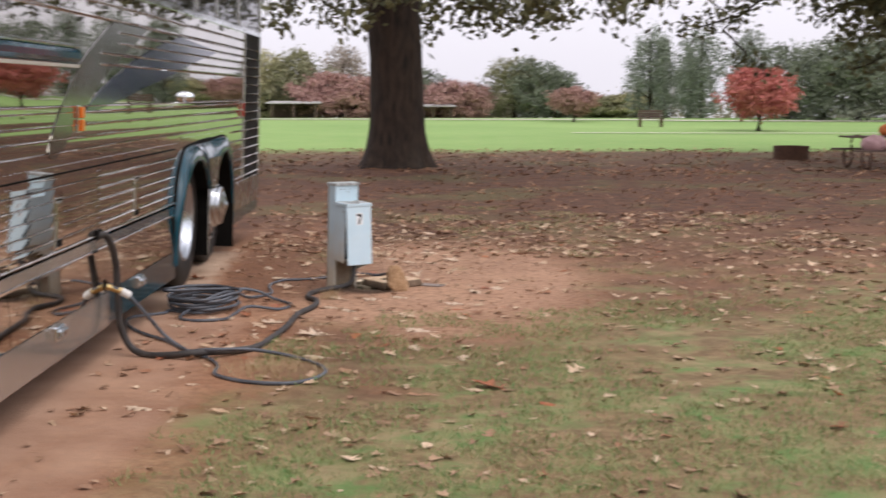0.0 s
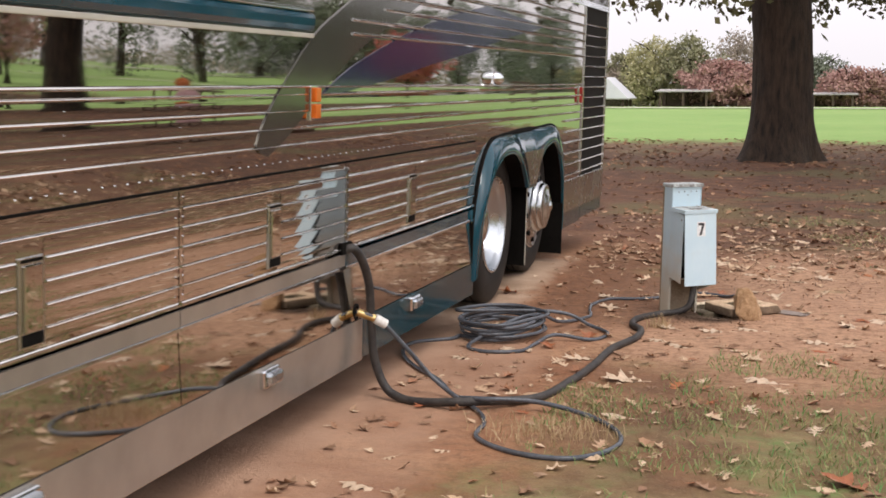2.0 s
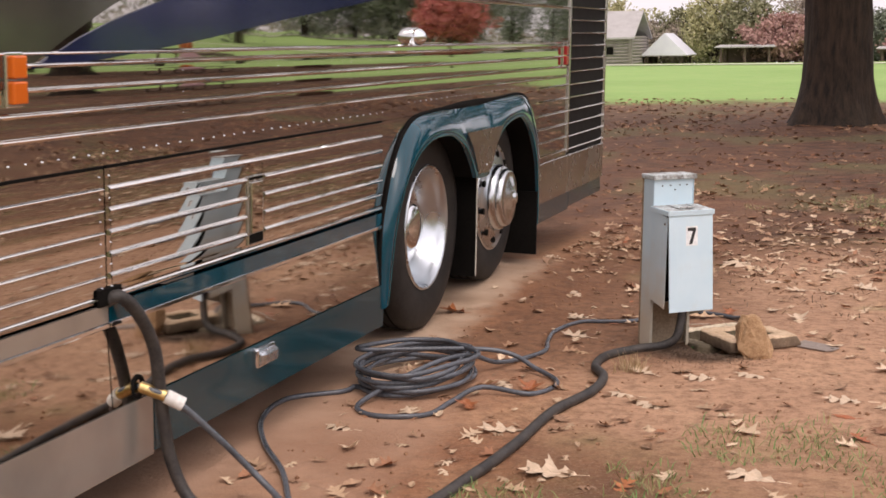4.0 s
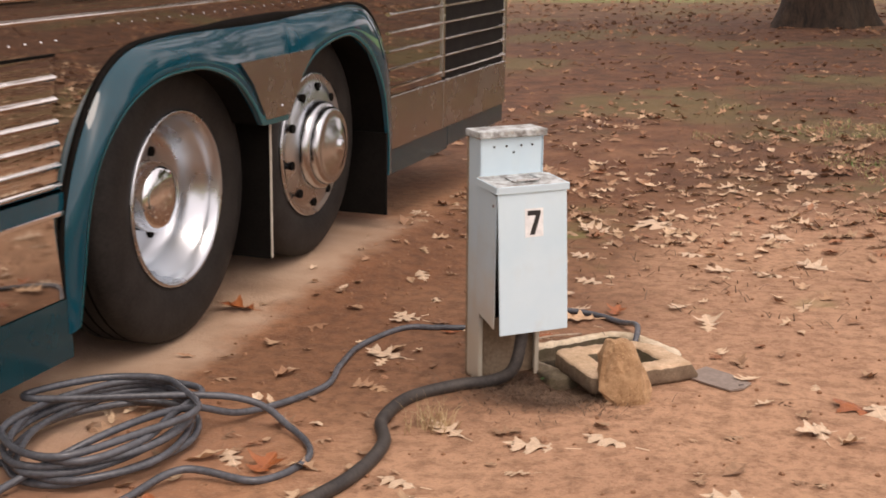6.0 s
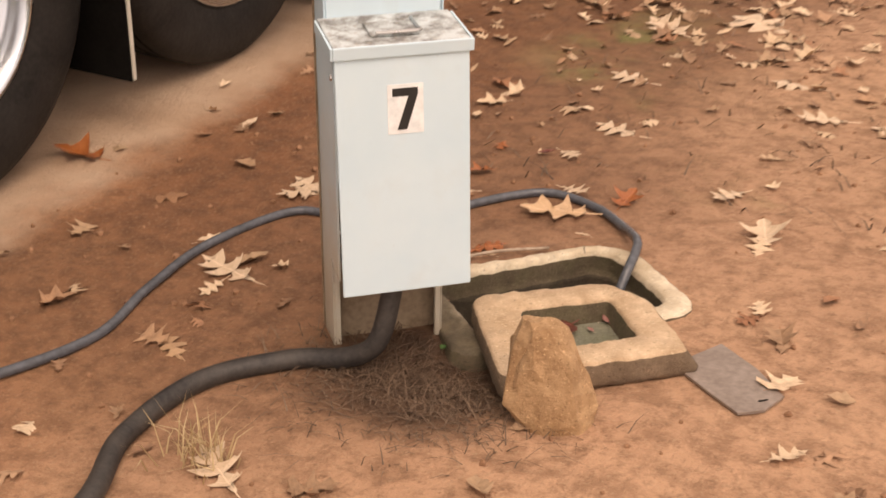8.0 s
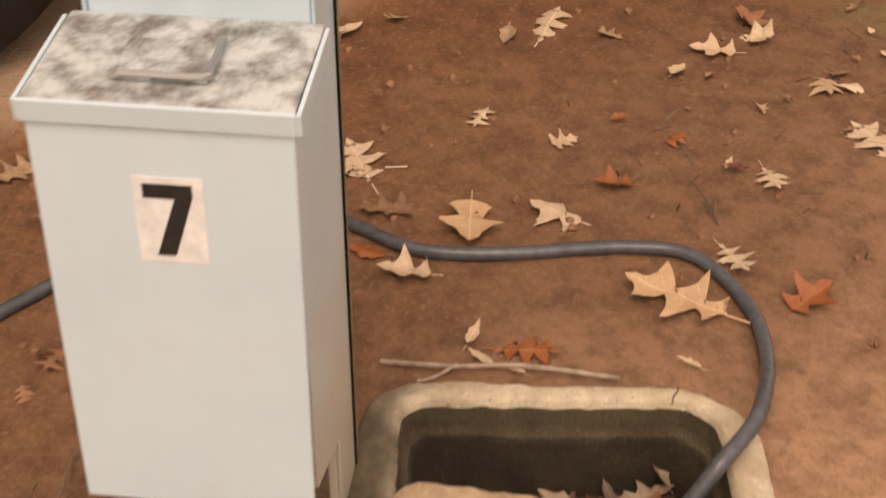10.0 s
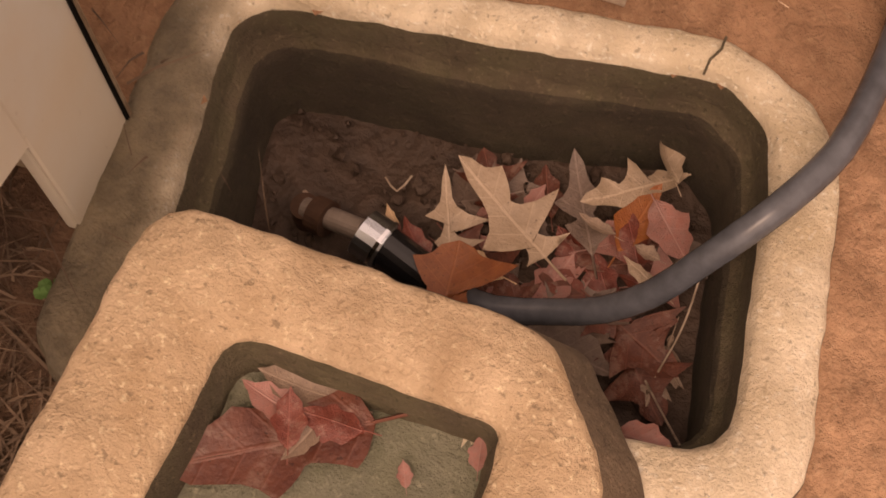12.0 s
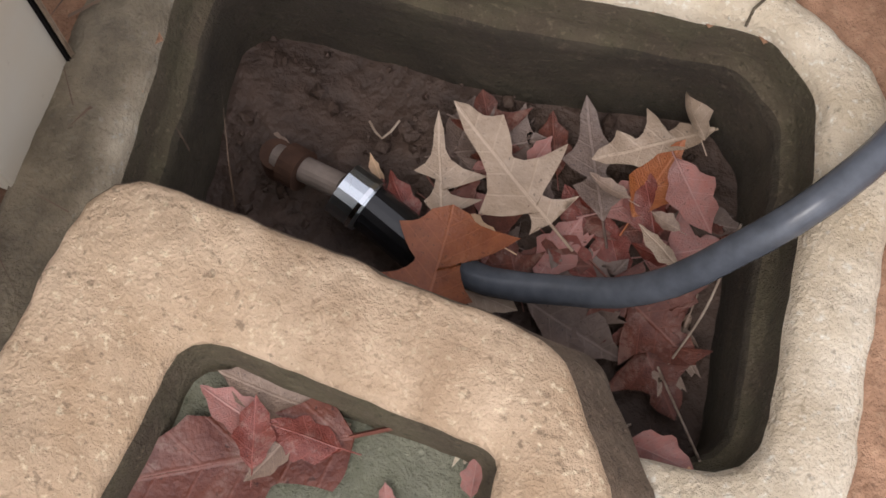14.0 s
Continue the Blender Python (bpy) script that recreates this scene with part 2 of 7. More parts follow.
def tinted_leaf(name, a, b, rough=0.5, blot=0.0):
    k = Mat(name, rough)
    c = k.mix(k.ramp(k.noise(7, 6, 0.65), 0.35, 0.68), a, b)
    c = k.mix(k.math("MULTIPLY", k.ramp(k.noise(3, 5), 0.5, 0.7), 0.5), c, tuple(v * 0.55 for v in a))
    if blot:
        c = k.mix(k.math("MULTIPLY", k.ramp(k.noise(5, 6, 0.7), 0.52, 0.62), blot), c, (0.36, 0.25, 0.20))
    c = k.mix(k.math("MULTIPLY", k.ramp(k.noise(26, 3), 0.64, 0.70), 0.7), c, tuple(v * 0.3 for v in a))
    c = k.mix(k.math("MULTIPLY", veins(k), 0.45), c, tuple(min(1, v * 1.35 + 0.03) for v in b))
    k.color(c)
    k.bump(k.math("ADD", k.noise(40, 4), k.math("MULTIPLY", veins(k), 0.5)), 0.35, 0.004)
    return k.m


def crown_material(name, a, b):
    k = Mat(name, 0.8)
    k.color(k.mix(k.island(), a, b))
    return k.m


GROUND = ground_material()
STEEL = steel("polished_stainless", (0.585, 0.56, 0.525), 0.02, 0.055)
LOWSTEEL = steel("dull_polished_lower_sheet", (0.64, 0.615, 0.58), 0.03, 0.05)
STEEL_PLAIN = steel("brushed_stainless", (0.53, 0.52, 0.505), 0.2, 0.05)
CHROME = steel("chrome", (0.76, 0.79, 0.82), 0.06, 0.02)
ALLOY = steel("polished_aluminium", (0.60, 0.645, 0.69), 0.24, 0.04)
RIBM = steel("polished_rib", (0.84, 0.825, 0.80), 0.06, 0.10)
HUBM = steel("polished_hub_cover", (0.62, 0.65, 0.68), 0.16)
TEAL = paint("teal_gloss_paint", (0.0005, 0.052, 0.080), 0.07)
TEAL.node_tree.nodes["Principled BSDF"].inputs["Specular IOR Level"].default_value = 0.3
TEAL.node_tree.nodes["Principled BSDF"].inputs["Coat Weight"].default_value = 0.55
SKIRTSTEEL = paint("taupe_metallic_skirt_paint", (0.40, 0.365, 0.325), 0.24, 0.55)
TEALBEAD = paint("teal_edge_paint", (0.006, 0.105, 0.125), 0.10)
TEALDARK = paint("dark_teal_skirt_paint", (0.004, 0.042, 0.056), 0.20)
BLUE = paint("blue_violet_gloss_paint", (0.016, 0.022, 0.085), 0.10, 0.3)
SWOOSHGREY = paint("pewter_gloss_paint", (0.155, 0.15, 0.135), 0.12, 0.75)
BLACKMESH = mottled("black_louvre_backing", (0.008, 0.007, 0.007), (0.018, 0.016, 0.015), 8, 0.7)
# near-black paints deep shade in wells, underside and openings; also black rubber
UNDER = mottled("shade_and_rubber_black", (0.004, 0.0035, 0.003), (0.009, 0.008, 0.007), 5, 0.9)
BLACKMESH.node_tree.nodes["Principled BSDF"].inputs["Specular IOR Level"].default_value = 0.15
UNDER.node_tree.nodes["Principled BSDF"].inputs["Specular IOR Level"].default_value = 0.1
RUBBER = mottled("tyre_rubber", (0.011, 0.010, 0.0095), (0.026, 0.024, 0.0225), 9, 0.62, 0, 0.25, 70)
RUBBER.node_tree.nodes["Principled BSDF"].inputs["Specular IOR Level"].default_value = 0.25
DUSTY = mottled("dusty_black_hose_rubber", (0.035, 0.034, 0.036), (0.085, 0.078, 0.075), 9, 0.55, 0, 0.2, 80)
CORD = mottled("power_cord_rubber", (0.016, 0.015, 0.016), (0.06, 0.052, 0.046), 12, 0.6, 0, 0.2, 90)
GREYHOSE = mottled("grey_hose_rubber", (0.050, 0.056, 0.066), (0.108, 0.118, 0.136), 5, 0.26, 0, 0.10, 60)
ORANGE = paint("amber_lens", (0.75, 0.15, 0.015), 0.1)
BLACKGLOSS = paint("glossy_black_rubber", (0.010, 0.010, 0.011), 0.22)
RED = paint("red_lens", (0.30, 0.006, 0.008), 0.3)
LENS = paint("frosted_clear_lens", (0.62, 0.60, 0.52), 0.18)
BRASS = mottled("brass_fitting", (0.55, 0.38, 0.14), (0.70, 0.52, 0.24), 20, 0.3, 1.0)
WHITEPLASTIC = mottled("white_plastic", (0.70, 0.68, 0.62), (0.8, 0.79, 0.75), 20, 0.4)
GLASSDARK = paint("dark_tinted_glass", (0.012, 0.013, 0.016), 0.03)
CABINET = None


def cabinet_paint():
    k = Mat("pale_blue_grey_enamel", 0.42)
    c = k.mix(k.ramp(k.noise(5, 4), 0.35, 0.68), (0.535, 0.705, 0.80), (0.60, 0.755, 0.835))
    streak = k.ramp(k.noise(6, 4, 0.6, (2.0, 2.0, 0.3)), 0.56, 0.78)
    c = k.mix(k.math("MULTIPLY", streak, 0.22), c, (0.50, 0.53, 0.50))
    low = k.math("SUBTRACT", 1.0, k.smooth(k.math("ADD", k.axis("Z"), k.math("MULTIPLY", k.noise(9, 5), 0.5)), 0.25, 1.0))
    c = k.mix(k.math("MULTIPLY", low, 0.8), c, (0.56, 0.45, 0.30))
    speck = k.ramp(k.noise(120, 3), 0.68, 0.76)
    k.color(k.mix(k.math("MULTIPLY", speck, 0.4), c, (0.30, 0.25, 0.19)))
    k.bump(k.noise(35, 3), 0.06, 0.003)
    return k.m


def cover_paint():
    k = Mat("pale_blue_cover_enamel", 0.42)
    c = k.mix(k.ramp(k.noise(5, 4), 0.35, 0.68), (0.54, 0.715, 0.81), (0.60, 0.76, 0.84))
    c = k.mix(k.math("MULTIPLY", k.ramp(k.noise(11, 5), 0.55, 0.75), 0.2), c, (0.52, 0.58, 0.58))
    k.color(k.mix(k.math("MULTIPLY", k.ramp(k.noise(120, 3), 0.70, 0.78), 0.4), c, (0.30, 0.25, 0.19)))
    k.bump(k.noise(35, 3), 0.06, 0.003)
    return k.m


def lid_paint():
    k = Mat("weathered_grey_enamel_top", 0.6)
    c = k.mix(k.ramp(k.noise(18, 6, 0.7), 0.42, 0.62), (0.56, 0.62, 0.63), (0.17, 0.165, 0.155))
    k.color(k.mix(k.math("MULTIPLY", k.ramp(k.noise(70, 4), 0.56, 0.7), 0.6), c, (0.42, 0.37, 0.31)))
    k.bump(k.noise(60, 4), 0.2, 0.003)
    return k.m


def concrete_material(name, a, b, moss=0.0, caked_shade=False):
    k = Mat(name, 0.9)
    c = k.mix(k.ramp(k.noise(9, 5), 0.35, 0.65), a, b)
    c = k.mix(k.math("MULTIPLY", k.ramp(k.noise(24, 6, 0.7), 0.45, 0.7), 0.5), c, tuple(v * 0.66 for v in a))
    c = k.mix(k.math("MULTIPLY", k.ramp(k.noise(170, 3), 0.58, 0.72), 0.55), c, tuple(min(1, v * 1.5) for v in b))
    c = k.mix(k.math("MULTIPLY", k.ramp(k.noise(130, 3), 0.62, 0.70), 0.6), c, tuple(v * 0.35 for v in a))
    c = k.mix(k.math("MULTIPLY", k.ramp(k.noise(5.5, 6, 0.7), 0.50, 0.66), 0.5), c, tuple(v * w for v, w in zip(a, (0.72, 0.66, 0.60))))
    if moss:
        c = k.mix(k.math("MULTIPLY", k.ramp(k.noise(16, 6, 0.7), 0.40, 0.62), moss), c, (0.085, 0.095, 0.035))
    if caked_shade:
        # caked soil and the post's painted shade on the rim end beside the pedestal
        u = k.math("ADD", k.math("MULTIPLY", k.axis("X"), -1.0), k.math("MULTIPLY", k.noise(11, 5), 0.12))
        w = k.math("ADD", k.math("MULTIPLY", k.axis("Y"), -1.0), k.math("MULTIPLY", k.noise(8, 5), 0.14))
        c = k.mix(k.math("MULTIPLY", k.math("MULTIPLY", k.smooth(u, 0.255, 0.325), k.smooth(w, -0.20, 0.04)), 0.93), c, k.mix(k.ramp(k.noise(20, 6, 0.7), 0.4, 0.62), (0.085, 0.066, 0.040), (0.19, 0.15, 0.095)))
    k.color(c)
    k.bump(k.math("ADD", k.noise(45, 5, 0.7), k.math("MULTIPLY", k.noise(220, 4, 0.7), 0.6)), 0.9, 0.008)
    return k.m


CABINET, CABTOP, COVERM = cabinet_paint(), lid_paint(), cover_paint()
BASEMUD = mottled("mud_stained_enamel", (0.19, 0.125, 0.075), (0.34, 0.26, 0.18), 9, 0.85)
LIDCON = concrete_material("sandy_concrete", (0.53, 0.365, 0.225), (0.77, 0.58, 0.40))
# darker copy of the lid concrete: shade on its sides is in the colour
LIDSIDE = concrete_material("shaded_side_concrete", (0.15, 0.105, 0.068), (0.28, 0.205, 0.14))
RIMCON = concrete_material("pale_concrete_rim", (0.65, 0.53, 0.365), (0.88, 0.77, 0.60), 0.05, True)
# mossy concrete, its albedo also lowered to paint the shade inside the pit
PITCON = concrete_material("mossy_shaded_concrete", (0.088, 0.066, 0.041), (0.165, 0.128, 0.082), 0.26)
# lower wall darker still: painted shade deepening with depth
DEEPCON = concrete_material("deep_shade_concrete", (0.046, 0.034, 0.022), (0.088, 0.067, 0.044), 0.12)
DISHCON = concrete_material("green_grey_concrete", (0.20, 0.20, 0.145), (0.28, 0.275, 0.20), 0.35)
# pit floor soil, darkened in colour for the shade down there
PITSOIL = mottled("shaded_pit_soil", (0.048, 0.029, 0.020), (0.098, 0.061, 0.043), 14, 0.7, 0, 0.9, 45, 0.014)
ROCK = concrete_material("tan_fieldstone", (0.33, 0.185, 0.09), (0.58, 0.38, 0.215))
PLATE = mottled("weathered_metal_plate", (0.24, 0.19, 0.16), (0.33, 0.27, 0.23), 10, 0.6, 0.3)
STICKM = mottled("dry_twig_bark", (0.30, 0.22, 0.16), (0.46, 0.37, 0.29), 30, 0.9)
BARK = None


def bark_material():
    k = Mat("oak_bark", 0.95)
    v = k.noise(5, 6, 0.65, (2.2, 2.2, 0.45))
    c = k.mix(k.ramp(v, 0.35, 0.65), (0.009, 0.0055, 0.0035), (0.050, 0.030, 0.018))
    k.color(k.mix(k.math("MULTIPLY", k.ramp(k.noise(1.2, 4), 0.5, 0.7), 0.2), c, (0.07, 0.056, 0.036)))
    k.bump(v, 0.9, 0.05)
    return k.m


BARK = bark_material()
LEAF_OBJ = leaf_material("dry_oak_leaf", "object")
LEAF_MASS = leaf_material("leaf_litter", "island", DULL)
LEAF_FAR = leaf_material("brown_leaf_litter", "island", tuple((p, (c[0] * 0.72, c[1] * 0.58, c[2] * 0.5)) for p, c in DULL))
LEAFRED = tinted_leaf("wet_red_brown_leaf", (0.13, 0.022, 0.013), (0.24, 0.060, 0.040), 0.34, 0.3)
LEAFWET = tinted_leaf("sodden_dark_red_leaf", (0.090, 0.022, 0.013), (0.17, 0.052, 0.030), 0.45, 0.3)
LEAFDARK = tinted_leaf("dull_dark_brown_leaf", (0.13, 0.088, 0.068), (0.21, 0.148, 0.118), 0.45)
LEAFPINK = tinted_leaf("pale_red_leaf", (0.38, 0.15, 0.12), (0.33, 0.18, 0.155), 0.4)
LEAFTAN = tinted_leaf("tan_leaf", (0.55, 0.40, 0.27), (0.68, 0.52, 0.37))
LEAFRUST = tinted_leaf("rust_leaf", (0.29, 0.080, 0.022), (0.37, 0.125, 0.04), 0.34)
LEAFSODDEN = tinted_leaf("damp_rust_leaf", (0.21, 0.055, 0.017), (0.29, 0.088, 0.028), 0.4)
# tan leaf darkened in colour for the weaker light in the meter box
LEAFDULL = tinted_leaf("shaded_tan_leaf", (0.36, 0.26, 0.18), (0.47, 0.355, 0.26), 0.42)
LEAFORANGE = tinted_leaf("orange_tan_leaf", (0.54, 0.34, 0.19), (0.63, 0.43, 0.27), 0.5)
LEAFGREY = tinted_leaf("grey_brown_leaf", (0.25, 0.17, 0.125), (0.36, 0.26, 0.195), 0.45)
GRASSM = crown_material("grass_blades", (0.085, 0.24, 0.06), (0.38, 0.33, 0.15))
STRAWM = crown_material("straw_blades", (0.42, 0.30, 0.16), (0.52, 0.40, 0.23))
TWIGM = crown_material("dead_grass_debris", (0.075, 0.045, 0.028), (0.20, 0.13, 0.085))
PATHM = mottled("pale_gravel_path", (0.62, 0.58, 0.47), (0.72, 0.68, 0.58), 2, 0.95)
OAKLEAF = crown_material("oak_foliage", (0.050, 0.055, 0.022), (0.15, 0.14, 0.055))
LOGM = mottled("weathered_log", (0.20, 0.18, 0.155), (0.32, 0.29, 0.255), 3, 0.9)
SHINGLE = mottled("grey_shingle_roof", (0.36, 0.34, 0.33), (0.46, 0.44, 0.43), 2, 0.9)
WHITEROOF = mottled("white_metal_roof", (0.66, 0.67, 0.74), (0.74, 0.75, 0.8), 2, 0.5)
BROWNWOOD = mottled("weathered_brown_boards", (0.085, 0.055, 0.042), (0.15, 0.10, 0.08), 4, 0.85)
RUSTIRON = mottled("rusty_iron", (0.07, 0.035, 0.022), (0.13, 0.065, 0.04), 10, 0.8, 0.4)
PAINTBLACK = mottled("black_ink", (0.012, 0.012, 0.013), (0.02, 0.02, 0.02), 30, 0.5)
LABELM = mottled("off_white_sticker", (0.78, 0.83, 0.85), (0.83, 0.87, 0.88), 30, 0.5)


# ---- mesh helpers ----
def mesh_object(name, verts, faces, material, parent=None, smooth=False):
    me = bpy.data.meshes.new(name)
    me.from_pydata([tuple(v) for v in verts], [], faces)
    me.materials.append(material)
    if smooth:
        me.polygons.foreach_set("use_smooth", [True] * len(me.polygons))
    me.update()
    ob = new(name, me)
    ob.parent = parent
    return ob


def part(name, bm, material, parent=None, label="", smooth=False):
    me = bpy.data.meshes.new(name)
    bmesh.ops.recalc_face_normals(bm, faces=bm.faces)
    bm.to_mesh(me)
    bm.free()
    me.materials.append(material)
    if smooth:
        me.polygons.foreach_set("use_smooth", [True] * len(me.polygons))
    ob = new(name, me)
    ob.parent = parent
    if label:
        tagged(ob, label)
    return ob


def empty(name, m, label, category, group="", kind=""):
    ob = new(name)
    ob.matrix_world = m
    return tagged(ob, label, category, group, kind)


def box(lo, hi, bevel=0.0, bm=None):
    bm = bm or bmesh.new()
    made = bmesh.ops.create_cube(bm, size=1)["verts"]
    for v in made:
        v.co = Vector([lo[i] + (v.co[i] + 0.5) * (hi[i] - lo[i]) for i in range(3)])
    if bevel:
        edges = {e for v in made for e in v.link_edges}
        bmesh.ops.bevel(bm, geom=list(edges), offset=bevel, segments=2, affect="EDGES", profile=0.5)
    return bm


def prism(outline, depth, axis_matrix=Matrix(), bevel=0.0):
    """A plate: outline points (a, b) in the local xz plane, thickness along y."""
    bm = bmesh.new()
    front = [bm.verts.new(axis_matrix @ Vector((a, 0, b))) for a, b in outline]
    bm.faces.new(front)
    r = bmesh.ops.extrude_face_region(bm, geom=list(bm.faces))
    move = (axis_matrix.to_3x3() @ Vector((0, depth, 0)))
    for v in [g for g in r["geom"] if isinstance(g, bmesh.types.BMVert)]:
        v.co += move
    if bevel:
        bmesh.ops.bevel(bm, geom=list(bm.edges), offset=bevel, segments=1, affect="EDGES")
    return bm


def spline(points, step=0.02):
    """Catmull-Rom through the points."""
    p = [Vector(q) for q in points]
    p = [p[0] * 2 - p[1]] + p + [p[-1] * 2 - p[-2]]
    out = []
    for i in range(1, len(p) - 2):
        a, b, c, d = p[i - 1:i + 3]
        n = max(2, int((c - b).length / step))
        for j in range(n):
            t = j / n
            out.append(0.5 * ((2 * b) + (c - a) * t + (2 * a - 5 * b + 4 * c - d) * t * t + (3 * b - a - 3 * c + d) * t ** 3))
    out.append(p[-2])
    return out


def tube(points, radii, sides=10, cap=True):
    """Verts and faces of a tube swept along the points."""
    n = len(points)
    if not hasattr(radii, "__len__"):
        radii = [radii] * n
    verts, faces = [], []
    up = Vector((0.01, 0.02, 1)).normalized()
    for i, p in enumerate(points):
        t = (points[min(i + 1, n - 1)] - points[max(i - 1, 0)]).normalized()
        s = t.cross(up)
        if s.length < 1e-4:
            s = t.cross(Vector((1, 0, 0)))
        s.normalize()
        w = s.cross(t)
        for j in range(sides):
            a = 2 * math.pi * j / sides
            verts.append(p + (s * math.cos(a) + w * math.sin(a)) * radii[i])
    for i in range(n - 1):
        for j in range(sides):
            k = (j + 1) % sides
            faces.append((i * sides + j, i * sides + k, (i + 1) * sides + k, (i + 1) * sides + j))
    if cap:
        faces.append(tuple(range(sides)))
        faces.append(tuple(range((n - 1) * sides, n * sides))[::-1])
    return verts, faces


def lathe(profile, sides=40, axis="x"):
    """A turned body: profile of (along, radius) about the x axis."""
    bm = bmesh.new()
    rings = []
    for a, r in profile:
        if r < 1e-5:
            rings.append([bm.verts.new((a, 0, 0))])
        else:
            rings.append([bm.verts.new((a, r * math.cos(2 * math.pi * j / sides), r * math.sin(2 * math.pi * j / sides))) for j in range(sides)])
    for p, q in zip(rings, rings[1:]):
        for j in range(sides):
            k = (j + 1) % sides
            if len(p) == 1 and len(q) > 1:
                bm.faces.new((p[0], q[k], q[j]))
            elif len(q) == 1 and len(p) > 1:
                bm.faces.new((p[j], p[k], q[0]))
            elif len(p) > 1:
                bm.faces.new((p[j], p[k], q[k], q[j]))
    return bm


# ---- ground ----
BOXC, BOXA = Vector((-0.45, 11.62, 0)), radians(48)
BU, BV = Vector((math.cos(BOXA), math.sin(BOXA), 0)), Vector((math.sin(BOXA), -math.cos(BOXA), 0))


def bump2(x, y, cx, cy, rx, ry):
    return math.exp(-((x - cx) / rx) ** 2 - ((y - cy) / ry) ** 2)


def height(x, y):
    n = noise.noise(Vector((x * 0.5, y * 0.5, 0))) * 0.012 + noise.noise(Vector((x * 2.3, y * 2.3, 3))) * 0.007
    n += noise.noise(Vector((x * 9, y * 9, 5))) * 0.003
    near = 1 if y < 40 else max(0.0, 1 - (y - 40) / 20)
    z = n * near
    pad = 1 / (1 + math.exp(max(-40, min(40, (x + 1.75) * 9))))
    z += pad * 0.081 * bump2(0, y, 0, 13.0, 1, 1.0)
    z -= 0.05 * bump2(x, y, -0.42, 11.17, 0.16, 0.13)
    z += 0.012 * bump2(x, y, -0.62, 11.0, 0.25, 0.2) + 0.010 * bump2(x, y, -0.66, 11.34, 0.11, 0.10)
    z += 0.12 * bump2(x, y, -0.77, 29.5, 1.9, 1.9)
    if y > 96:
        z -= (y - 96) * 0.022
    s = x - 0.4 * max(y, 0.0) - 3.0
    if s > 0:
        fade = 1 if y < 42 else max(0.0, 1 - (y - 42) / 30)
        z += fade * (0.03 * s * min(1.0, s / 3) if s < 11 else 0.33 + 0.035 * (min(s, 100) - 11))
    if x > 120:
        z -= (x - 120) * 0.03
    return z


def stretch(stops):
    out = []
    for (a, s), (b, _) in zip(stops, stops[1:]):
        k = max(1, round((b - a) / s))
        out += [a + (b - a) * i / k for i in range(k)]
    return out + [stops[-1][0]]


def build_ground():
    xs = stretch([(-2500, 500), (-500, 100), (-100, 12), (-30, 3), (-9, 0.5), (-4, 0.12), (-2.4, 0.06), (-1.0, 0.03), (0.5, 0.06), (2.5, 0.2), (6, 1), (30, 2), (110, 20), (500, 300), (2500, 500)])
    ys = stretch([(-2500, 500), (-500, 100), (-60, 8), (-6, 1), (2, 0.2), (5, 0.06), (10.6, 0.03), (12.4, 0.06), (15, 0.15), (20, 0.5), (45, 2), (96, 4), (130, 20), (500, 300), (3500, 600)])
    nx = len(xs)
    verts = [(x, y, height(x, y)) for y in ys for x in xs]
    faces = []
    for j in range(len(ys) - 1):
        for i in range(nx - 1):
            cx, cy = (xs[i] + xs[i + 1]) / 2, (ys[j] + ys[j + 1]) / 2
            d = Vector((cx, cy, 0)) - BOXC
            u, v = d.dot(BU), d.dot(BV)
            hu, hv = max(0.0, abs(u) - 0.19), max(0.0, abs(v - 0.055) - 0.105)
            if math.hypot(hu, hv) < 0.072:
                continue
            faces.append((j * nx + i, j * nx + i + 1, (j + 1) * nx + i + 1, (j + 1) * nx + i))
    ob = mesh_object("ground", verts, faces, GROUND, smooth=True)
    tagged(ob, "reddish bare soil with thin grass and mown lawn beyond", "ground", kind="structure")


build_ground()


def ribbon(name, pts, width, lift, material, label):
    """A flat path laid on the ground."""
    p = spline(pts, 2.0)
    verts, faces = [], []
    for i, q in enumerate(p):
        t = (p[min(i + 1, len(p) - 1)] - p[max(i - 1, 0)]).normalized()
        s = Vector((t.y, -t.x, 0)) * width / 2
        for w in (q - s, q + s):
            verts.append((w.x, w.y, height(w.x, w.y) + lift))
        if i:
            faces.append((2 * i - 2, 2 * i - 1, 2 * i + 1, 2 * i))
    tagged(mesh_object(name, verts, faces, material), label, "path", kind="structure")


ribbon("path", [(-90, 92, 0), (-30, 91, 0), (10, 88, 0), (20, 84, 0), (60, 80, 0)], 2.2, 0.05, PATHM, "pale gravel path across the far lawn")
ribbon("path", [(6, 58.5, 0), (20, 58.0, 0), (45, 61, 0), (90, 70, 0)], 0.6, 0.04, PATHM, "narrow pale path across the lawn")

# ---- coach ----
SX = -1.99
# the coach leans a little towards the pedestal
bus = empty("coach", pose(SX - 0.028, 9, 0, 0, 1.8, 0), "polished stainless steel motor coach with teal trim parked on its pad", "coach")


def on_bus(name, lo, hi, material, parent=None, label="", bevel=0.0, bm=None):
    """Box part in coach coordinates: x outwards from the side sheet, y along the world, z up."""
    b = box((lo[0], lo[1] - 9, lo[2]), (hi[0], hi[1] - 9, hi[2]), bevel)
    return part(name, b, material, parent or bus, label)


Y0, Y1 = 1.8, 15.74
ARCH0, ARCH1 = 10.40, 13.44
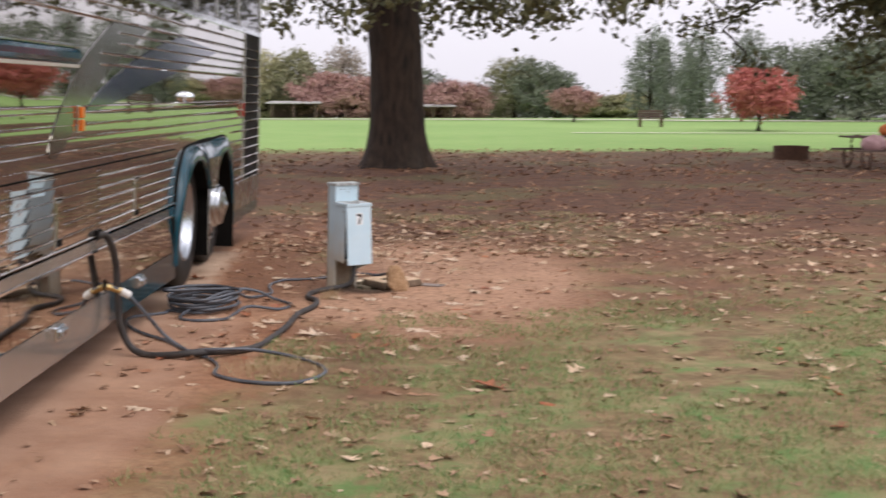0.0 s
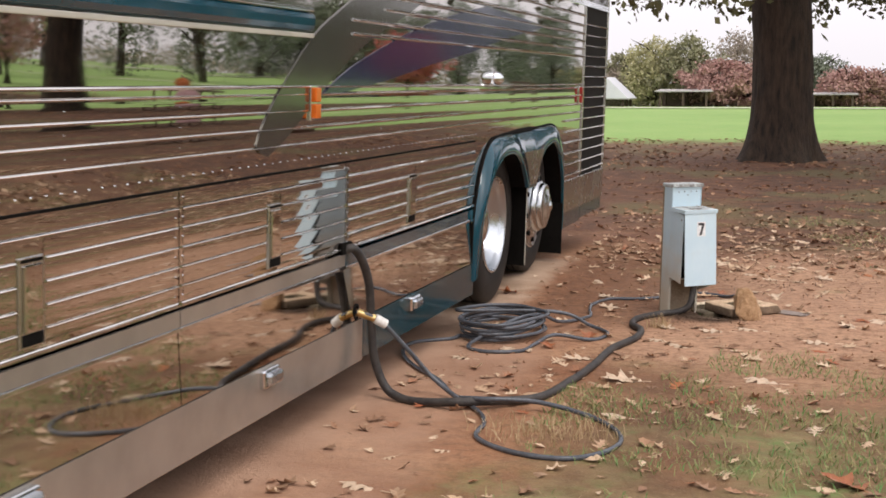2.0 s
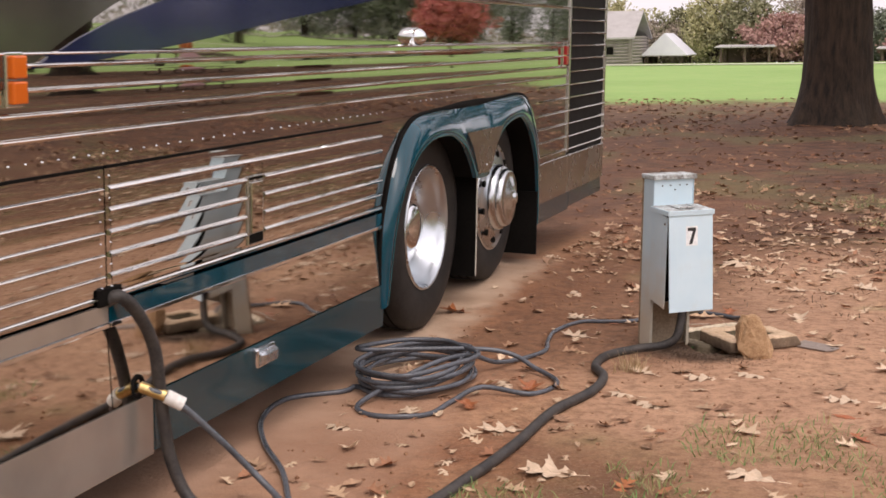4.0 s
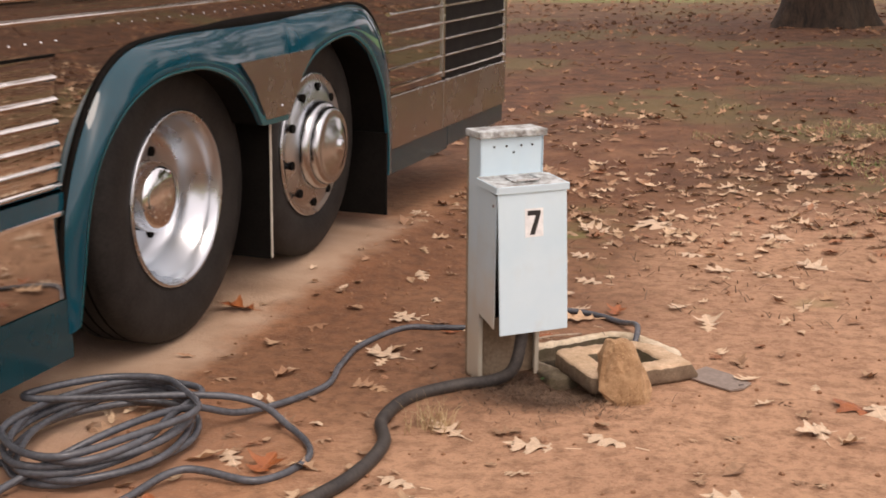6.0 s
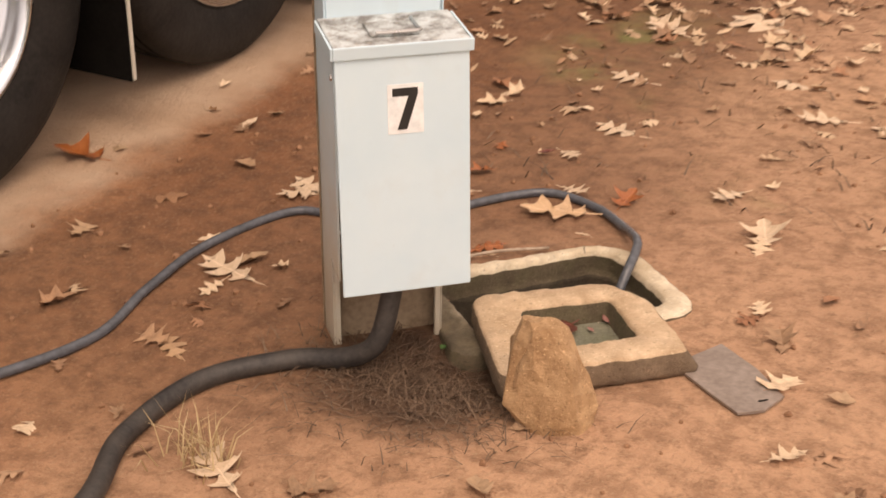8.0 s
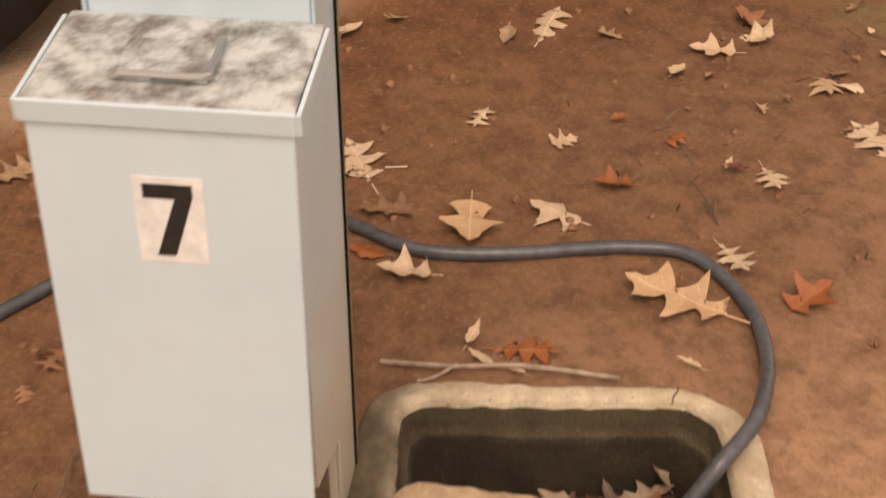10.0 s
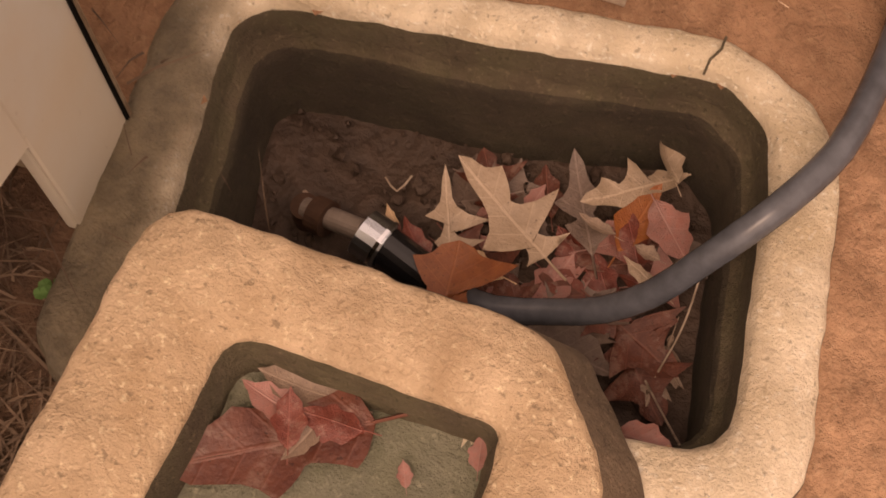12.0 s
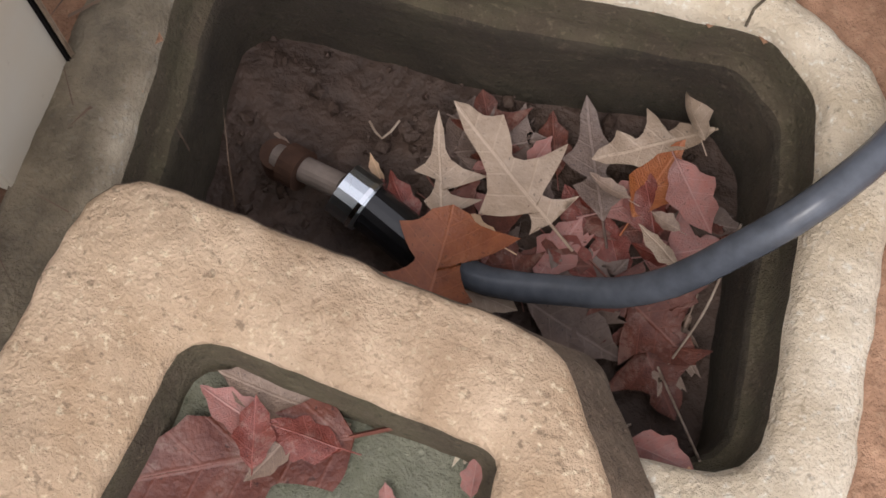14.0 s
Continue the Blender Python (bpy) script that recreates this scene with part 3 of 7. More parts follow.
# body shell: side sheets in strips, far side, roof, ends
on_bus("side_sheet", (-0.04, Y0, 1.27), (0.0, 14.37, 1.655), STEEL, label="riveted polished stainless side sheet")
on_bus("side_sheet", (-0.04, Y0, 1.655), (0.004, 14.37, 1.885), STEEL, label="mirror-smooth stainless side sheet")
on_bus("side_sheet", (-0.04, Y0, 1.885), (0.0, 14.37, 2.2), STEEL)
on_bus("side_sheet", (-0.04, Y0, 2.2), (0.003, 14.37, 2.40), STEEL)
on_bus("side_sheet", (-0.04, ARCH1 + 0.02, 0.772), (0.0, 14.37, 1.27), STEEL)
on_bus("rear_panel", (-0.03, ARCH1 + 0.04, 0.474), (0.008, 14.385, 0.77), STEEL_PLAIN, label="plain stainless lower rear panel", bevel=0.006)
on_bus("rear_panel", (-0.03, 14.40, 0.474), (0.008, Y1 - 0.02, 0.77), STEEL_PLAIN, label="plain stainless lower rear panel", bevel=0.006)
on_bus("rear_skirt", (-0.05, ARCH1 + 0.03, 0.33), (-0.004, 14.5, 0.470), TEALDARK, label="dark teal skirt behind the wheels")
on_bus("rear_skirt", (-0.05, 14.51, 0.35), (-0.004, Y1 - 0.05, 0.470), TEALDARK)
on_bus("louvre_backing", (-0.05, 14.39, 0.772), (-0.012, Y1 - 0.03, 2.42), BLACKMESH, label="black engine grille backing")
on_bus("corner_post", (-0.06, Y1 - 0.05, 0.772), (0.006, Y1, 3.3), STEEL_PLAIN, label="rounded stainless rear corner post", bevel=0.012)
on_bus("upper_wall", (-0.06, Y0, 2.402), (-0.012, Y1 - 0.05, 3.15), GLASSDARK, label="dark tinted window band")
on_bus("window_rail", (-0.03, Y0, 2.38), (0.012, Y1 - 0.06, 2.43), CHROME, label="chrome window rail")
for wy in (2.9, 4.6, 6.3, 8.0, 9.7, 11.4, 12.55, 14.0):
    on_bus("window_post", (-0.02, wy - 0.05, 2.44), (0.006, wy + 0.05, 3.14), STEEL_PLAIN, bevel=0.004)
on_bus("roof_edge", (-0.3, Y0, 3.15), (0.0, Y1 - 0.05, 3.4), STEEL_PLAIN, bevel=0.1)
on_bus("roof", (-2.4, Y0 + 0.02, 3.25), (-0.25, Y1 - 0.06, 3.52), STEEL_PLAIN, bevel=0.1)
on_bus("far_side", (-2.55, Y0, 0.25), (-2.45, Y1 - 0.06, 3.3), STEEL_PLAIN)
on_bus("rear_end", (-2.44, Y1 - 0.06, 0.3), (-0.06, Y1 - 0.01, 3.25), STEEL_PLAIN, bevel=0.015)
on_bus("front_end", (-2.5, Y0 - 0.06, 0.25), (-0.0, Y0 - 0.004, 3.4), STEEL_PLAIN, bevel=0.02)
# front pan is set low to deepen the shade beneath the coach
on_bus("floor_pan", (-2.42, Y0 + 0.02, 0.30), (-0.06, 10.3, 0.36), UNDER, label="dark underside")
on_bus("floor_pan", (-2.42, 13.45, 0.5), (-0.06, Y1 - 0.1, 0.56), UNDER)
# the wells get their darkness from the near-black colour
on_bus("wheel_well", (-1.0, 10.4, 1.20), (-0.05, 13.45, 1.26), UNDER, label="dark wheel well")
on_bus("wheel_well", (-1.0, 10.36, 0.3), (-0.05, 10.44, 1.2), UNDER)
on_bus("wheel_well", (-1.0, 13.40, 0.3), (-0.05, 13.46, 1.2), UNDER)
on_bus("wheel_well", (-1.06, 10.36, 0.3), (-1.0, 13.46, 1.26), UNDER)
for ax in (11.2, 12.6):
    on_bus("axle", (-2.3, ax - 0.08, 0.52), (-0.35, ax + 0.08, 0.68), UNDER)

# ribbed mouldings
def rib(y0, y1, z, h=0.017, out=0.013, parent=None, material=None):
    n = 6
    bm = bmesh.new()
    ends = []
    for y in (y0, y1):
        ends.append([bm.verts.new((out * math.sin(math.pi * i / n) + (-0.001 if i in (0, n) else 0), y - 9, z - h / 2 + h * i / n)) for i in range(n + 1)])
    for i in range(n):
        bm.faces.new((ends[0][i], ends[1][i], ends[1][i + 1], ends[0][i + 1]))
    for e in ends:
        bm.faces.new(e)
    return part("rib", bm, material or RIBM, parent or bus, smooth=False)


def flute(y0, y1, z0, z1, parent=None, out=0.0004):
    """A slightly bowed strip of sheet between two mouldings."""
    n = 8
    verts = []
    for y in (y0, y1):
        for i in range(n + 1):
            q = 2 * i / n - 1
            verts.append((0.0008 + out * (1 - q * q), y - 9, z0 + (z1 - z0) * i / n))
    faces = [(i, n + 1 + i, n + 2 + i, i + 1) for i in range(n)]
    return mesh_object("flute", verts, faces, STEEL, parent or bus, True)


for z0, z1 in ((1.395, 1.45), (1.47, 1.525), (1.545, 1.60)):
    flute(Y0, 14.35, z0, z1)
for z in (1.385, 1.46, 1.535, 1.61):
    rib(Y0, 7.32, z, 0.012, 0.009)
    rib(7.45 if z > 1.5 else 7.32, 14.35, z, 0.020)
rib(Y0, 14.35, 1.645, 0.018, 0.012)
for z in (1.905, 1.975, 2.05, 2.12):
    rib(7.9 if z < 2.0 else 8.4, 14.35, z, 0.028, 0.016)
for z in (2.195, 2.29):
    rib(Y0, 14.35, z, 0.03, 0.018)
for i in range(15):
    z = 0.80 + i * 0.1
    rib(14.40, Y1 - 0.05, z + 0.015, 0.022, 0.012)
    if i < 6:
        rib(ARCH1 + 0.03, 14.34, z + 0.015, 0.022, 0.018)
on_bus("divider_post", (-0.02, 14.36, 0.79), (0.014, 14.395, 2.38), STEEL_PLAIN, label="stainless upright beside the grille", bevel=0.004)

# teal belt
on_bus("belt", (-0.03, Y0, 1.893), (0.034, 7.36, 1.985), TEAL, label="teal painted belt moulding", bevel=0.030)
on_bus("belt_strip", (-0.005, Y0, 1.868), (0.018, 7.36, 1.890), LENS, label="white strip under the belt", bevel=0.004)
on_bus("belt_strip", (-0.005, Y0, 1.988), (0.018, 7.36, 2.006), CHROME, bevel=0.004)


def decal(name, outline, material, out, label):
    m = Matrix(((0, 1, 0, 0), (1, 0, 0, 0), (0, 0, 1, 0), (0, 0, 0, 1)))
    pts = [(y - 9, z) for y, z in outline]
    part(name, prism(pts, out, m), material, bus, label)


def curve2(pts, n=10):
    return [(p.x, p.y) for p in spline([(a, b, 0) for a, b in pts], 0.12)]


sw_left = curve2([(6.86, 1.345), (6.74, 1.40), (6.95, 1.60), (7.35, 1.86), (7.75, 2.02), (8.25, 2.18)])
sw_right = curve2([(9.3, 2.18), (8.72, 2.02), (8.05, 1.84), (7.45, 1.60), (7.10, 1.43), (6.86, 1.345)])
decal("swoosh", sw_left + sw_right[:-1], SWOOSHGREY, 0.0075, "pewter grey swoosh painted on the side")
bl_top = curve2([(7.48, 1.60), (7.9, 1.74), (8.72, 1.915), (9.6, 2.06), (10.6, 2.18)])
bl_bot = curve2([(12.6, 2.12), (11.2, 1.98), (10.2, 1.86), (9.3, 1.77), (8.6, 1.69), (7.9, 1.625), (7.48, 1.60)])
decal("swoosh", bl_top + bl_bot[:-1], BLUE, 0.0085, "blue violet swoosh with a pale outline")
decal("badge", curve2([(3.0, 1.61), (3.7, 1.625), (3.85, 1.61), (3.87, 1.57), (3.84, 1.55), (3.0, 1.545)]), BLUE, 0.014, "dark blue badge with rounded end")
decal("badge_edge", curve2([(3.0, 1.635), (3.72, 1.65), (3.89, 1.63), (3.91, 1.57), (3.87, 1.53), (3.0, 1.52)]), LENS, 0.009, "white edge of the badge")

# rivets along the sheet seams
RIVETS = []


def rivets(places, r=0.006):
    RIVETS.extend((y, z, x, r) for y, z, x in places)


def build_rivets():
    verts, faces = [], []
    for y, z, x, r in RIVETS:
        b = len(verts)
        verts.append((x + r * 0.7, y - 9, z))
        verts += [(x - 0.0005, y - 9 + r * math.cos(math.pi * i / 3), z + r * math.sin(math.pi * i / 3)) for i in range(6)]
        faces += [(b, b + 1 + i, b + 1 + (i + 1) % 6) for i in range(6)]
    tagged(mesh_object("rivets", verts, faces, CHROME, bus), "small round rivet heads", kind="stuff")


rivets([(2 + 0.085 * i, 1.312, 0.0) for i in range(100)])
for yy in (4.45, 5.25, 6.05, 8.4, 9.2, 10.0):
    rivets([(yy, z, 0.0) for z in (1.42, 1.497, 1.573)], 0.005)
rivets([(10.8 + 0.09 * i, 1.345, 0.0) for i in range(25)], 0.005)

# luggage bay doors
def bay_door(y0, y1, latch):
    d = on_bus("bay_door", (-0.035, y0, 0.815), (0.0, y1, 1.268), STEEL, label="ribbed stainless luggage bay door")
    on_bus("door_top", (-0.03, y0 + 0.004, 1.262), (0.006, y1 - 0.004, 1.272), UNDER, d, "dark gap above the door")
    low = on_bus("lower_sheet", (-0.035, y0, 0.435), (-0.004, y1, 0.722), LOWSTEEL, d, "polished lower sheet leaning out at its foot")
    for v in low.data.vertices:
        v.co.x += 0.016 * (0.722 - v.co.z) / 0.287
    on_bus("chrome_strip", (-0.01, y0, 0.722), (0.012, y1, 0.740), CHROME, d, bevel=0.003)
    on_bus("lower_band", (-0.01, y0, 0.741), (0.006, y1, 0.802), TEAL if y0 > 7 else SKIRTSTEEL, d, "teal painted band" if y0 > 7 else "pale brushed steel band")
    for z in (0.828, 0.897, 0.970, 1.045, 1.120, 1.193):
        if latch and 0.86 < z < 1.15:
            rib(y0 + 0.012, latch - 0.085, z, 0.024 if y0 > 7 else 0.012, 0.013 if y0 > 7 else 0.009, parent=d)
            rib(latch + 0.085, y1 - 0.012, z, 0.024 if y0 > 7 else 0.012, 0.013 if y0 > 7 else 0.009, parent=d)
        else:
            rib(y0 + 0.012, y1 - 0.012, z, (0.024 if y0 > 7 else 0.014) + (0.006 if z < 0.85 else 0), 0.013 if y0 > 7 else 0.009, parent=d)
    levels = (0.845, 0.897, 0.970, 1.045, 1.120, 1.193, 1.262)
    for z0, z1 in zip(levels, levels[1:]):
        if latch and 0.85 < z0 < 1.15:
            flute(y0 + 0.03, latch - 0.075, z0 + 0.009, z1 - 0.009, d)
            flute(latch + 0.075, y1 - 0.03, z0 + 0.009, z1 - 0.009, d)
        else:
            flute(y0 + 0.03, y1 - 0.03, z0 + 0.009, z1 - 0.009, d)
    if latch:
        h = on_bus("latch_plate", (-0.01, latch - 0.07, 0.85), (0.008, latch + 0.07, 1.135), STEEL_PLAIN, d, "recessed stainless latch plate", 0.004)
        on_bus("latch_slot", (0.004, latch - 0.06, 0.857), (0.0095, latch + 0.06, 0.895), UNDER, d, "dark finger slot")
        on_bus("latch_slot", (0.004, latch - 0.06, 1.118), (0.0095, latch + 0.06, 1.128), UNDER, d)
        part("latch_handle", box((0.006, latch - 9 - 0.05, 0.90), (0.016, latch - 9 + 0.05, 1.11), 0.004), STEEL, d, "flush stainless handle")


bay_door(Y0 + 0.02, 4.02, 3.0)
bay_door(4.028, 6.041, 5.05)
bay_door(6.049, 7.861, 6.95)
bay_door(7.869, 10.40, 8.97)
for yy in (4.035, 6.045, 7.865):
    rivets([(yy + s * 0.03, 0.86 + 0.075 * i, 0.0005) for i in range(6) for s in (-1, 1)], 0.005)
rivets([(8.97 + 0.3 * i, z + 0.035, 0.0005) for i in (-2, 2, 3) for z in (0.86, 0.93, 1.005, 1.08)], 0.004)

# lower skirt
on_bus("skirt", (-0.05, Y0, 0.205), (0.016, 8.12, 0.430), SKIRTSTEEL, label="plain lower skirt")
on_bus("skirt", (-0.05, 8.13, 0.215), (0.016, 10.40, 0.430), TEALDARK, label="dark teal lower skirt")


def skirt_lamp(y, z):
    l = on_bus("skirt_lamp", (0.005, y - 0.085, z - 0.042), (0.044, y + 0.085, z + 0.042), CHROME, label="chrome skirt marker lamp", bevel=0.010)
    on_bus("lens", (0.035, y - 0.072, z - 0.030), (0.068, y + 0.072, z + 0.030), ALLOY, l, "polished rounded lamp cover", 0.016)


for y in (4.95, 6.86, 8.99):
    skirt_lamp(y, 0.378)


def stacked_marker(y, z, material, label, s=0.034):
    base = on_bus("marker_lamp", (0.0, y - s - 0.007, z - 2 * s - 0.014), (0.014, y + s + 0.007, z + 2 * s + 0.014), CHROME, label=label, bevel=0.004)
    for dz in (-s - 0.004, s + 0.004):
        on_bus("lens", (0.012, y - s, z + dz - s), (0.036, y + s, z + dz + s), material, base, "square ribbed lens", 0.006)


stacked_marker(7.385, 1.57, ORANGE, "two amber marker lamps in chrome frames")
stacked_marker(14.2, 1.545, RED, "two red marker lamps in chrome frames")
dome = part("side_lamp", lathe([(-0.005, 0.05), (0.03, 0.05), (0.06, 0.04), (0.08, 0.02), (0.085, 0.0)], 20), CHROME, bus, "chrome dome side lamp", True)
dome.location = (0.0, 10.83 - 9, 1.69)

# teal double wheel arch: outer edge on the side sheet, inner edge on the flare, how far it stands out
ARCH = [
    ((10.375, 0.30), (10.42, 0.32), 0.035), ((10.372, 0.53), (10.455, 0.53), 0.045), ((10.392, 0.72), (10.475, 0.72), 0.06), ((10.464, 0.904), (10.54, 0.90), 0.075),
    ((10.566, 1.063), (10.70, 1.045), 0.08), ((10.70, 1.187), (10.90, 1.12), 0.08), ((10.89, 1.261), (11.10, 1.142), 0.08), ((11.2, 1.281), (11.32, 1.13), 0.08),
    ((11.4, 1.282), (11.54, 1.06), 0.08), ((11.55, 1.283), (11.69, 0.945), 0.08), ((11.7, 1.284), (11.765, 0.862), 0.08), ((11.85, 1.285), (11.80, 0.846), 0.08),
    ((12.0, 1.286), (12.0, 0.842), 0.08), ((12.1, 1.288), (12.055, 0.862), 0.08), ((12.2, 1.29), (12.15, 0.985), 0.08), ((12.4, 1.296), (12.33, 1.10), 0.08),
    ((12.6, 1.302), (12.58, 1.154), 0.08), ((12.94, 1.305), (12.80, 1.15), 0.08), ((13.15, 1.253), (13.05, 1.03), 0.075), ((13.33, 1.106), (13.22, 0.84), 0.07),
    ((13.437, 0.886), (13.30, 0.66), 0.06), ((13.465, 0.6), (13.34, 0.50), 0.055), ((13.462, 0.344), (13.35, 0.36), 0.05),
]


def arch_rows(sections, name, material, label, smooth=True):
    """Lofts cross-sections (share of the way inwards, share of the stand-out, fixed x) along the arch."""
    rows = []
    for share, out, fixed in sections:
        pts = []
        for (y0, z0), (y1, z1), d in ARCH:
            pts.append((out * d + fixed, y0 + (y1 - y0) * share - 9, z0 + (z1 - z0) * share))
        dense = []
        for i in range(len(pts) - 1):
            a, b, c, e = (Vector(pts[max(0, min(len(pts) - 1, i + k))]) for k in (-1, 0, 1, 2))
            for j in range(6):
                t = j / 6
                dense.append(0.5 * (2 * b + (c - a) * t + (2 * a - 5 * b + 4 * c - e) * t * t + (3 * b - a - 3 * c + e) * t ** 3))
        rows.append(dense + [Vector(pts[-1])])
    n = len(rows[0])
    faces = [(j * n + i, j * n + i + 1, (j + 1) * n + i + 1, (j + 1) * n + i) for j in range(len(rows) - 1) for i in range(n - 1)]
    return tagged(mesh_object(name, [v for r in rows for v in r], faces, material, bus, smooth), label)


arch_rows([(-0.01, 0, 0.003), (0.06, 0.30, 0), (0.2, 0.62, 0), (0.45, 0.88, 0), (0.75, 1.0, 0), (0.93, 1.03, 0), (1.0, 0.97, 0), (1.0, 0.7, 0)], "wheel_arch", TEAL, "teal painted double wheel arch")
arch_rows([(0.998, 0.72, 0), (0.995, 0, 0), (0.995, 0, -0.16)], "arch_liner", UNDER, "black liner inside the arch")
arch_rows([(-0.06, 0, 0.001), (-0.05, 0, 0.012), (0.01, 0, 0.016), (0.04, 0.1, 0.004)], "arch_seal", UNDER, "black rubber seal round the arch")
arch_rows([(0.90, 1.045, 0.001), (0.955, 1.05, 0.003), (1.0, 1.0, 0.002)], "arch_bead", TEALBEAD, "bright teal bead along the flare")
outer = [q[0] for q in ARCH]
left_arc = [(y + 0.03, z - 0.02) for y, z in outer if y < 11.0 and z > 0.72]
decal("arch_corner", [(10.395, 0.70), (10.395, 1.269), (11.0, 1.269)] + list(reversed(left_arc)), STEEL, -0.03, "stainless sheet fitted round the arch")
right_arc = [(y - 0.03, z - 0.02) for y, z in outer if y > 12.9 and 0.80 < z < 1.27]
decal("arch_corner", [(13.0, 1.269), (13.47, 1.269), (13.47, 0.81)] + list(reversed(right_arc)), STEEL, -0.03, "stainless sheet fitted round the arch")
m_side = Matrix(((0, 1, 0, 0), (1, 0, 0, 0), (0, 0, 1, 0), (0, 0, 0, 1)))
inner = [(11.565, 1.135), (11.68, 1.035), (11.755, 0.93), (11.80, 0.872), (12.03, 0.868), (12.09, 0.93), (12.17, 1.03), (12.31, 1.135)]
wp = part("wedge_plate", prism([(y - 9, z) for y, z in inner], 0.012, m_side), STEEL_PLAIN, bus, "stainless wedge plate between the wheels")
wp.location.x = 0.079
rivets([(11.95, 0.915, 0.091)], 0.009)
build_rivets()
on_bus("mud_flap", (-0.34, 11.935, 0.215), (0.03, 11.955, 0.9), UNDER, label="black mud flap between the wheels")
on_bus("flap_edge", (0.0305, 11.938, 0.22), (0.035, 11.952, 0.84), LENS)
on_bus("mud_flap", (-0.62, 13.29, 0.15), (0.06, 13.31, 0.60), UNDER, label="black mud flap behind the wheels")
pipe_v, pipe_f = tube(spline([(-0.25, 15.2 - 9, 0.36), (-0.2, 15.6 - 9, 0.34), (-0.12, 15.78 - 9, 0.31)], 0.05), 0.04, 12, False)
mesh_object("tail_pipe", pipe_v, pipe_f, CHROME, bus, True)


# ---- wheels ----
def wheel(y, z, r, rim, deep):
    w = new("wheel")
    w.parent = bus
    w.location = (-0.07, y - 9, z)
    tagged(w, "polished aluminium wheel with black tyre")
    t = r - rim
    part("tyre", lathe([(-0.01, rim - 0.01), (0.0, rim + 0.012), (0.012, rim + t * 0.3), (0.014, rim + t * 0.55), (0.004, rim + t * 0.82), (-0.018, r - 0.008), (-0.045, r), (-0.24, r), (-0.27, r - 0.02), (-0.285, rim + t * 0.5), (-0.27, rim)], 56), RUBBER, w, "", True)
    for k in (-0.085, -0.14, -0.2):
        part("tread_groove", lathe([(k - 0.006, r + 0.0015), (k + 0.006, r + 0.0015)], 48), UNDER, w)
    if deep:
        part("rim", lathe([(-0.004, rim + 0.006), (0.008, rim + 0.006), (0.010, rim - 0.006), (-0.004, rim - 0.016), (-0.035, rim - 0.03), (-0.06, rim - 0.035), (-0.075, rim - 0.055), (-0.15, rim - 0.062), (-0.185, rim - 0.085), (-0.20, rim - 0.12), (-0.205, 0.13), (-0.19, 0.12)], 64), ALLOY, w, "deep dished polished aluminium rim", True)
        part("hub_cap", lathe([(-0.205, 0.148), (-0.09, 0.145), (-0.07, 0.136), (-0.058, 0.11), (-0.050, 0.06), (-0.048, 0.0)], 40), CHROME, w, "chrome hub cover", True)
        holes, hr, hx, rad = 10, 0.021, -0.199, rim - 0.145
    else:
        part("rim", lathe([(-0.004, rim + 0.004), (0.010, rim + 0.004), (0.014, rim - 0.008), (0.004, rim - 0.022), (0.018, rim - 0.05), (0.030, rim - 0.085), (0.034, 0.225), (0.036, 0.20)], 64), ALLOY, w, "polished aluminium disc rim", True)
        part("hub_cover", lathe([(0.030, 0.222), (0.045, 0.222), (0.075, 0.212), (0.082, 0.205), (0.084, 0.17)], 48), HUBM, w, "stepped chrome hub ring", True)
        part("hub_cap", lathe([(0.080, 0.192), (0.11, 0.190), (0.122, 0.182), (0.126, 0.172), (0.122, 0.162), (0.135, 0.13), (0.150, 0.09), (0.158, 0.06), (0.160, 0.04), (0.172, 0.034), (0.176, 0.02), (0.177, 0.0)], 48), HUBM, w, "domed chrome hub cap", True)
        holes, hr, hx, rad = 10, 0.021, 0.030, rim - 0.066
    for i in range(holes):
        a = 2 * math.pi * (i + 0.35) / holes
        bm = lathe([(hx - 0.012, hr), (hx + 0.004, hr), (hx + 0.0045, 0.0)], 12)
        for v in bm.verts:
            v.co += Vector((0, rad * math.cos(a), rad * math.sin(a)))
        part("hand_hole", bm, UNDER, w)
    return w


wheel(11.300, 0.604, 0.598, 0.358, True)
wheel(12.60, 0.635, 0.560, 0.350, False)

# inlet, cord and water fitting on the coach
on_bus("cord_hatch", (0.0, 7.80, 0.80), (0.014, 7.94, 0.86), UNDER, label="dark rubber cord hatch", bevel=0.004)
ring = part("water_inlet", lathe([(0.0, 0.045), (0.012, 0.045), (0.016, 0.03), (0.004, 0.025), (0.0, 0.0)], 20), UNDER, bus, "black water inlet", True)
ring.location = (0.0, 8.03 - 9, 0.475)


# ---- cords and hoses ----
def hose(name, pts, r, material, label, category="hose", step=0.02, sides=12):
    lifted = [Vector((x, y, (height(x, y) + r * 0.9 + z) if z < 5 else z - 10)) for x, y, z in pts]
    v, f = tube(spline(lifted, step), r, sides)
    return tagged(mesh_object(name, v, f, material, None, True), label, category)


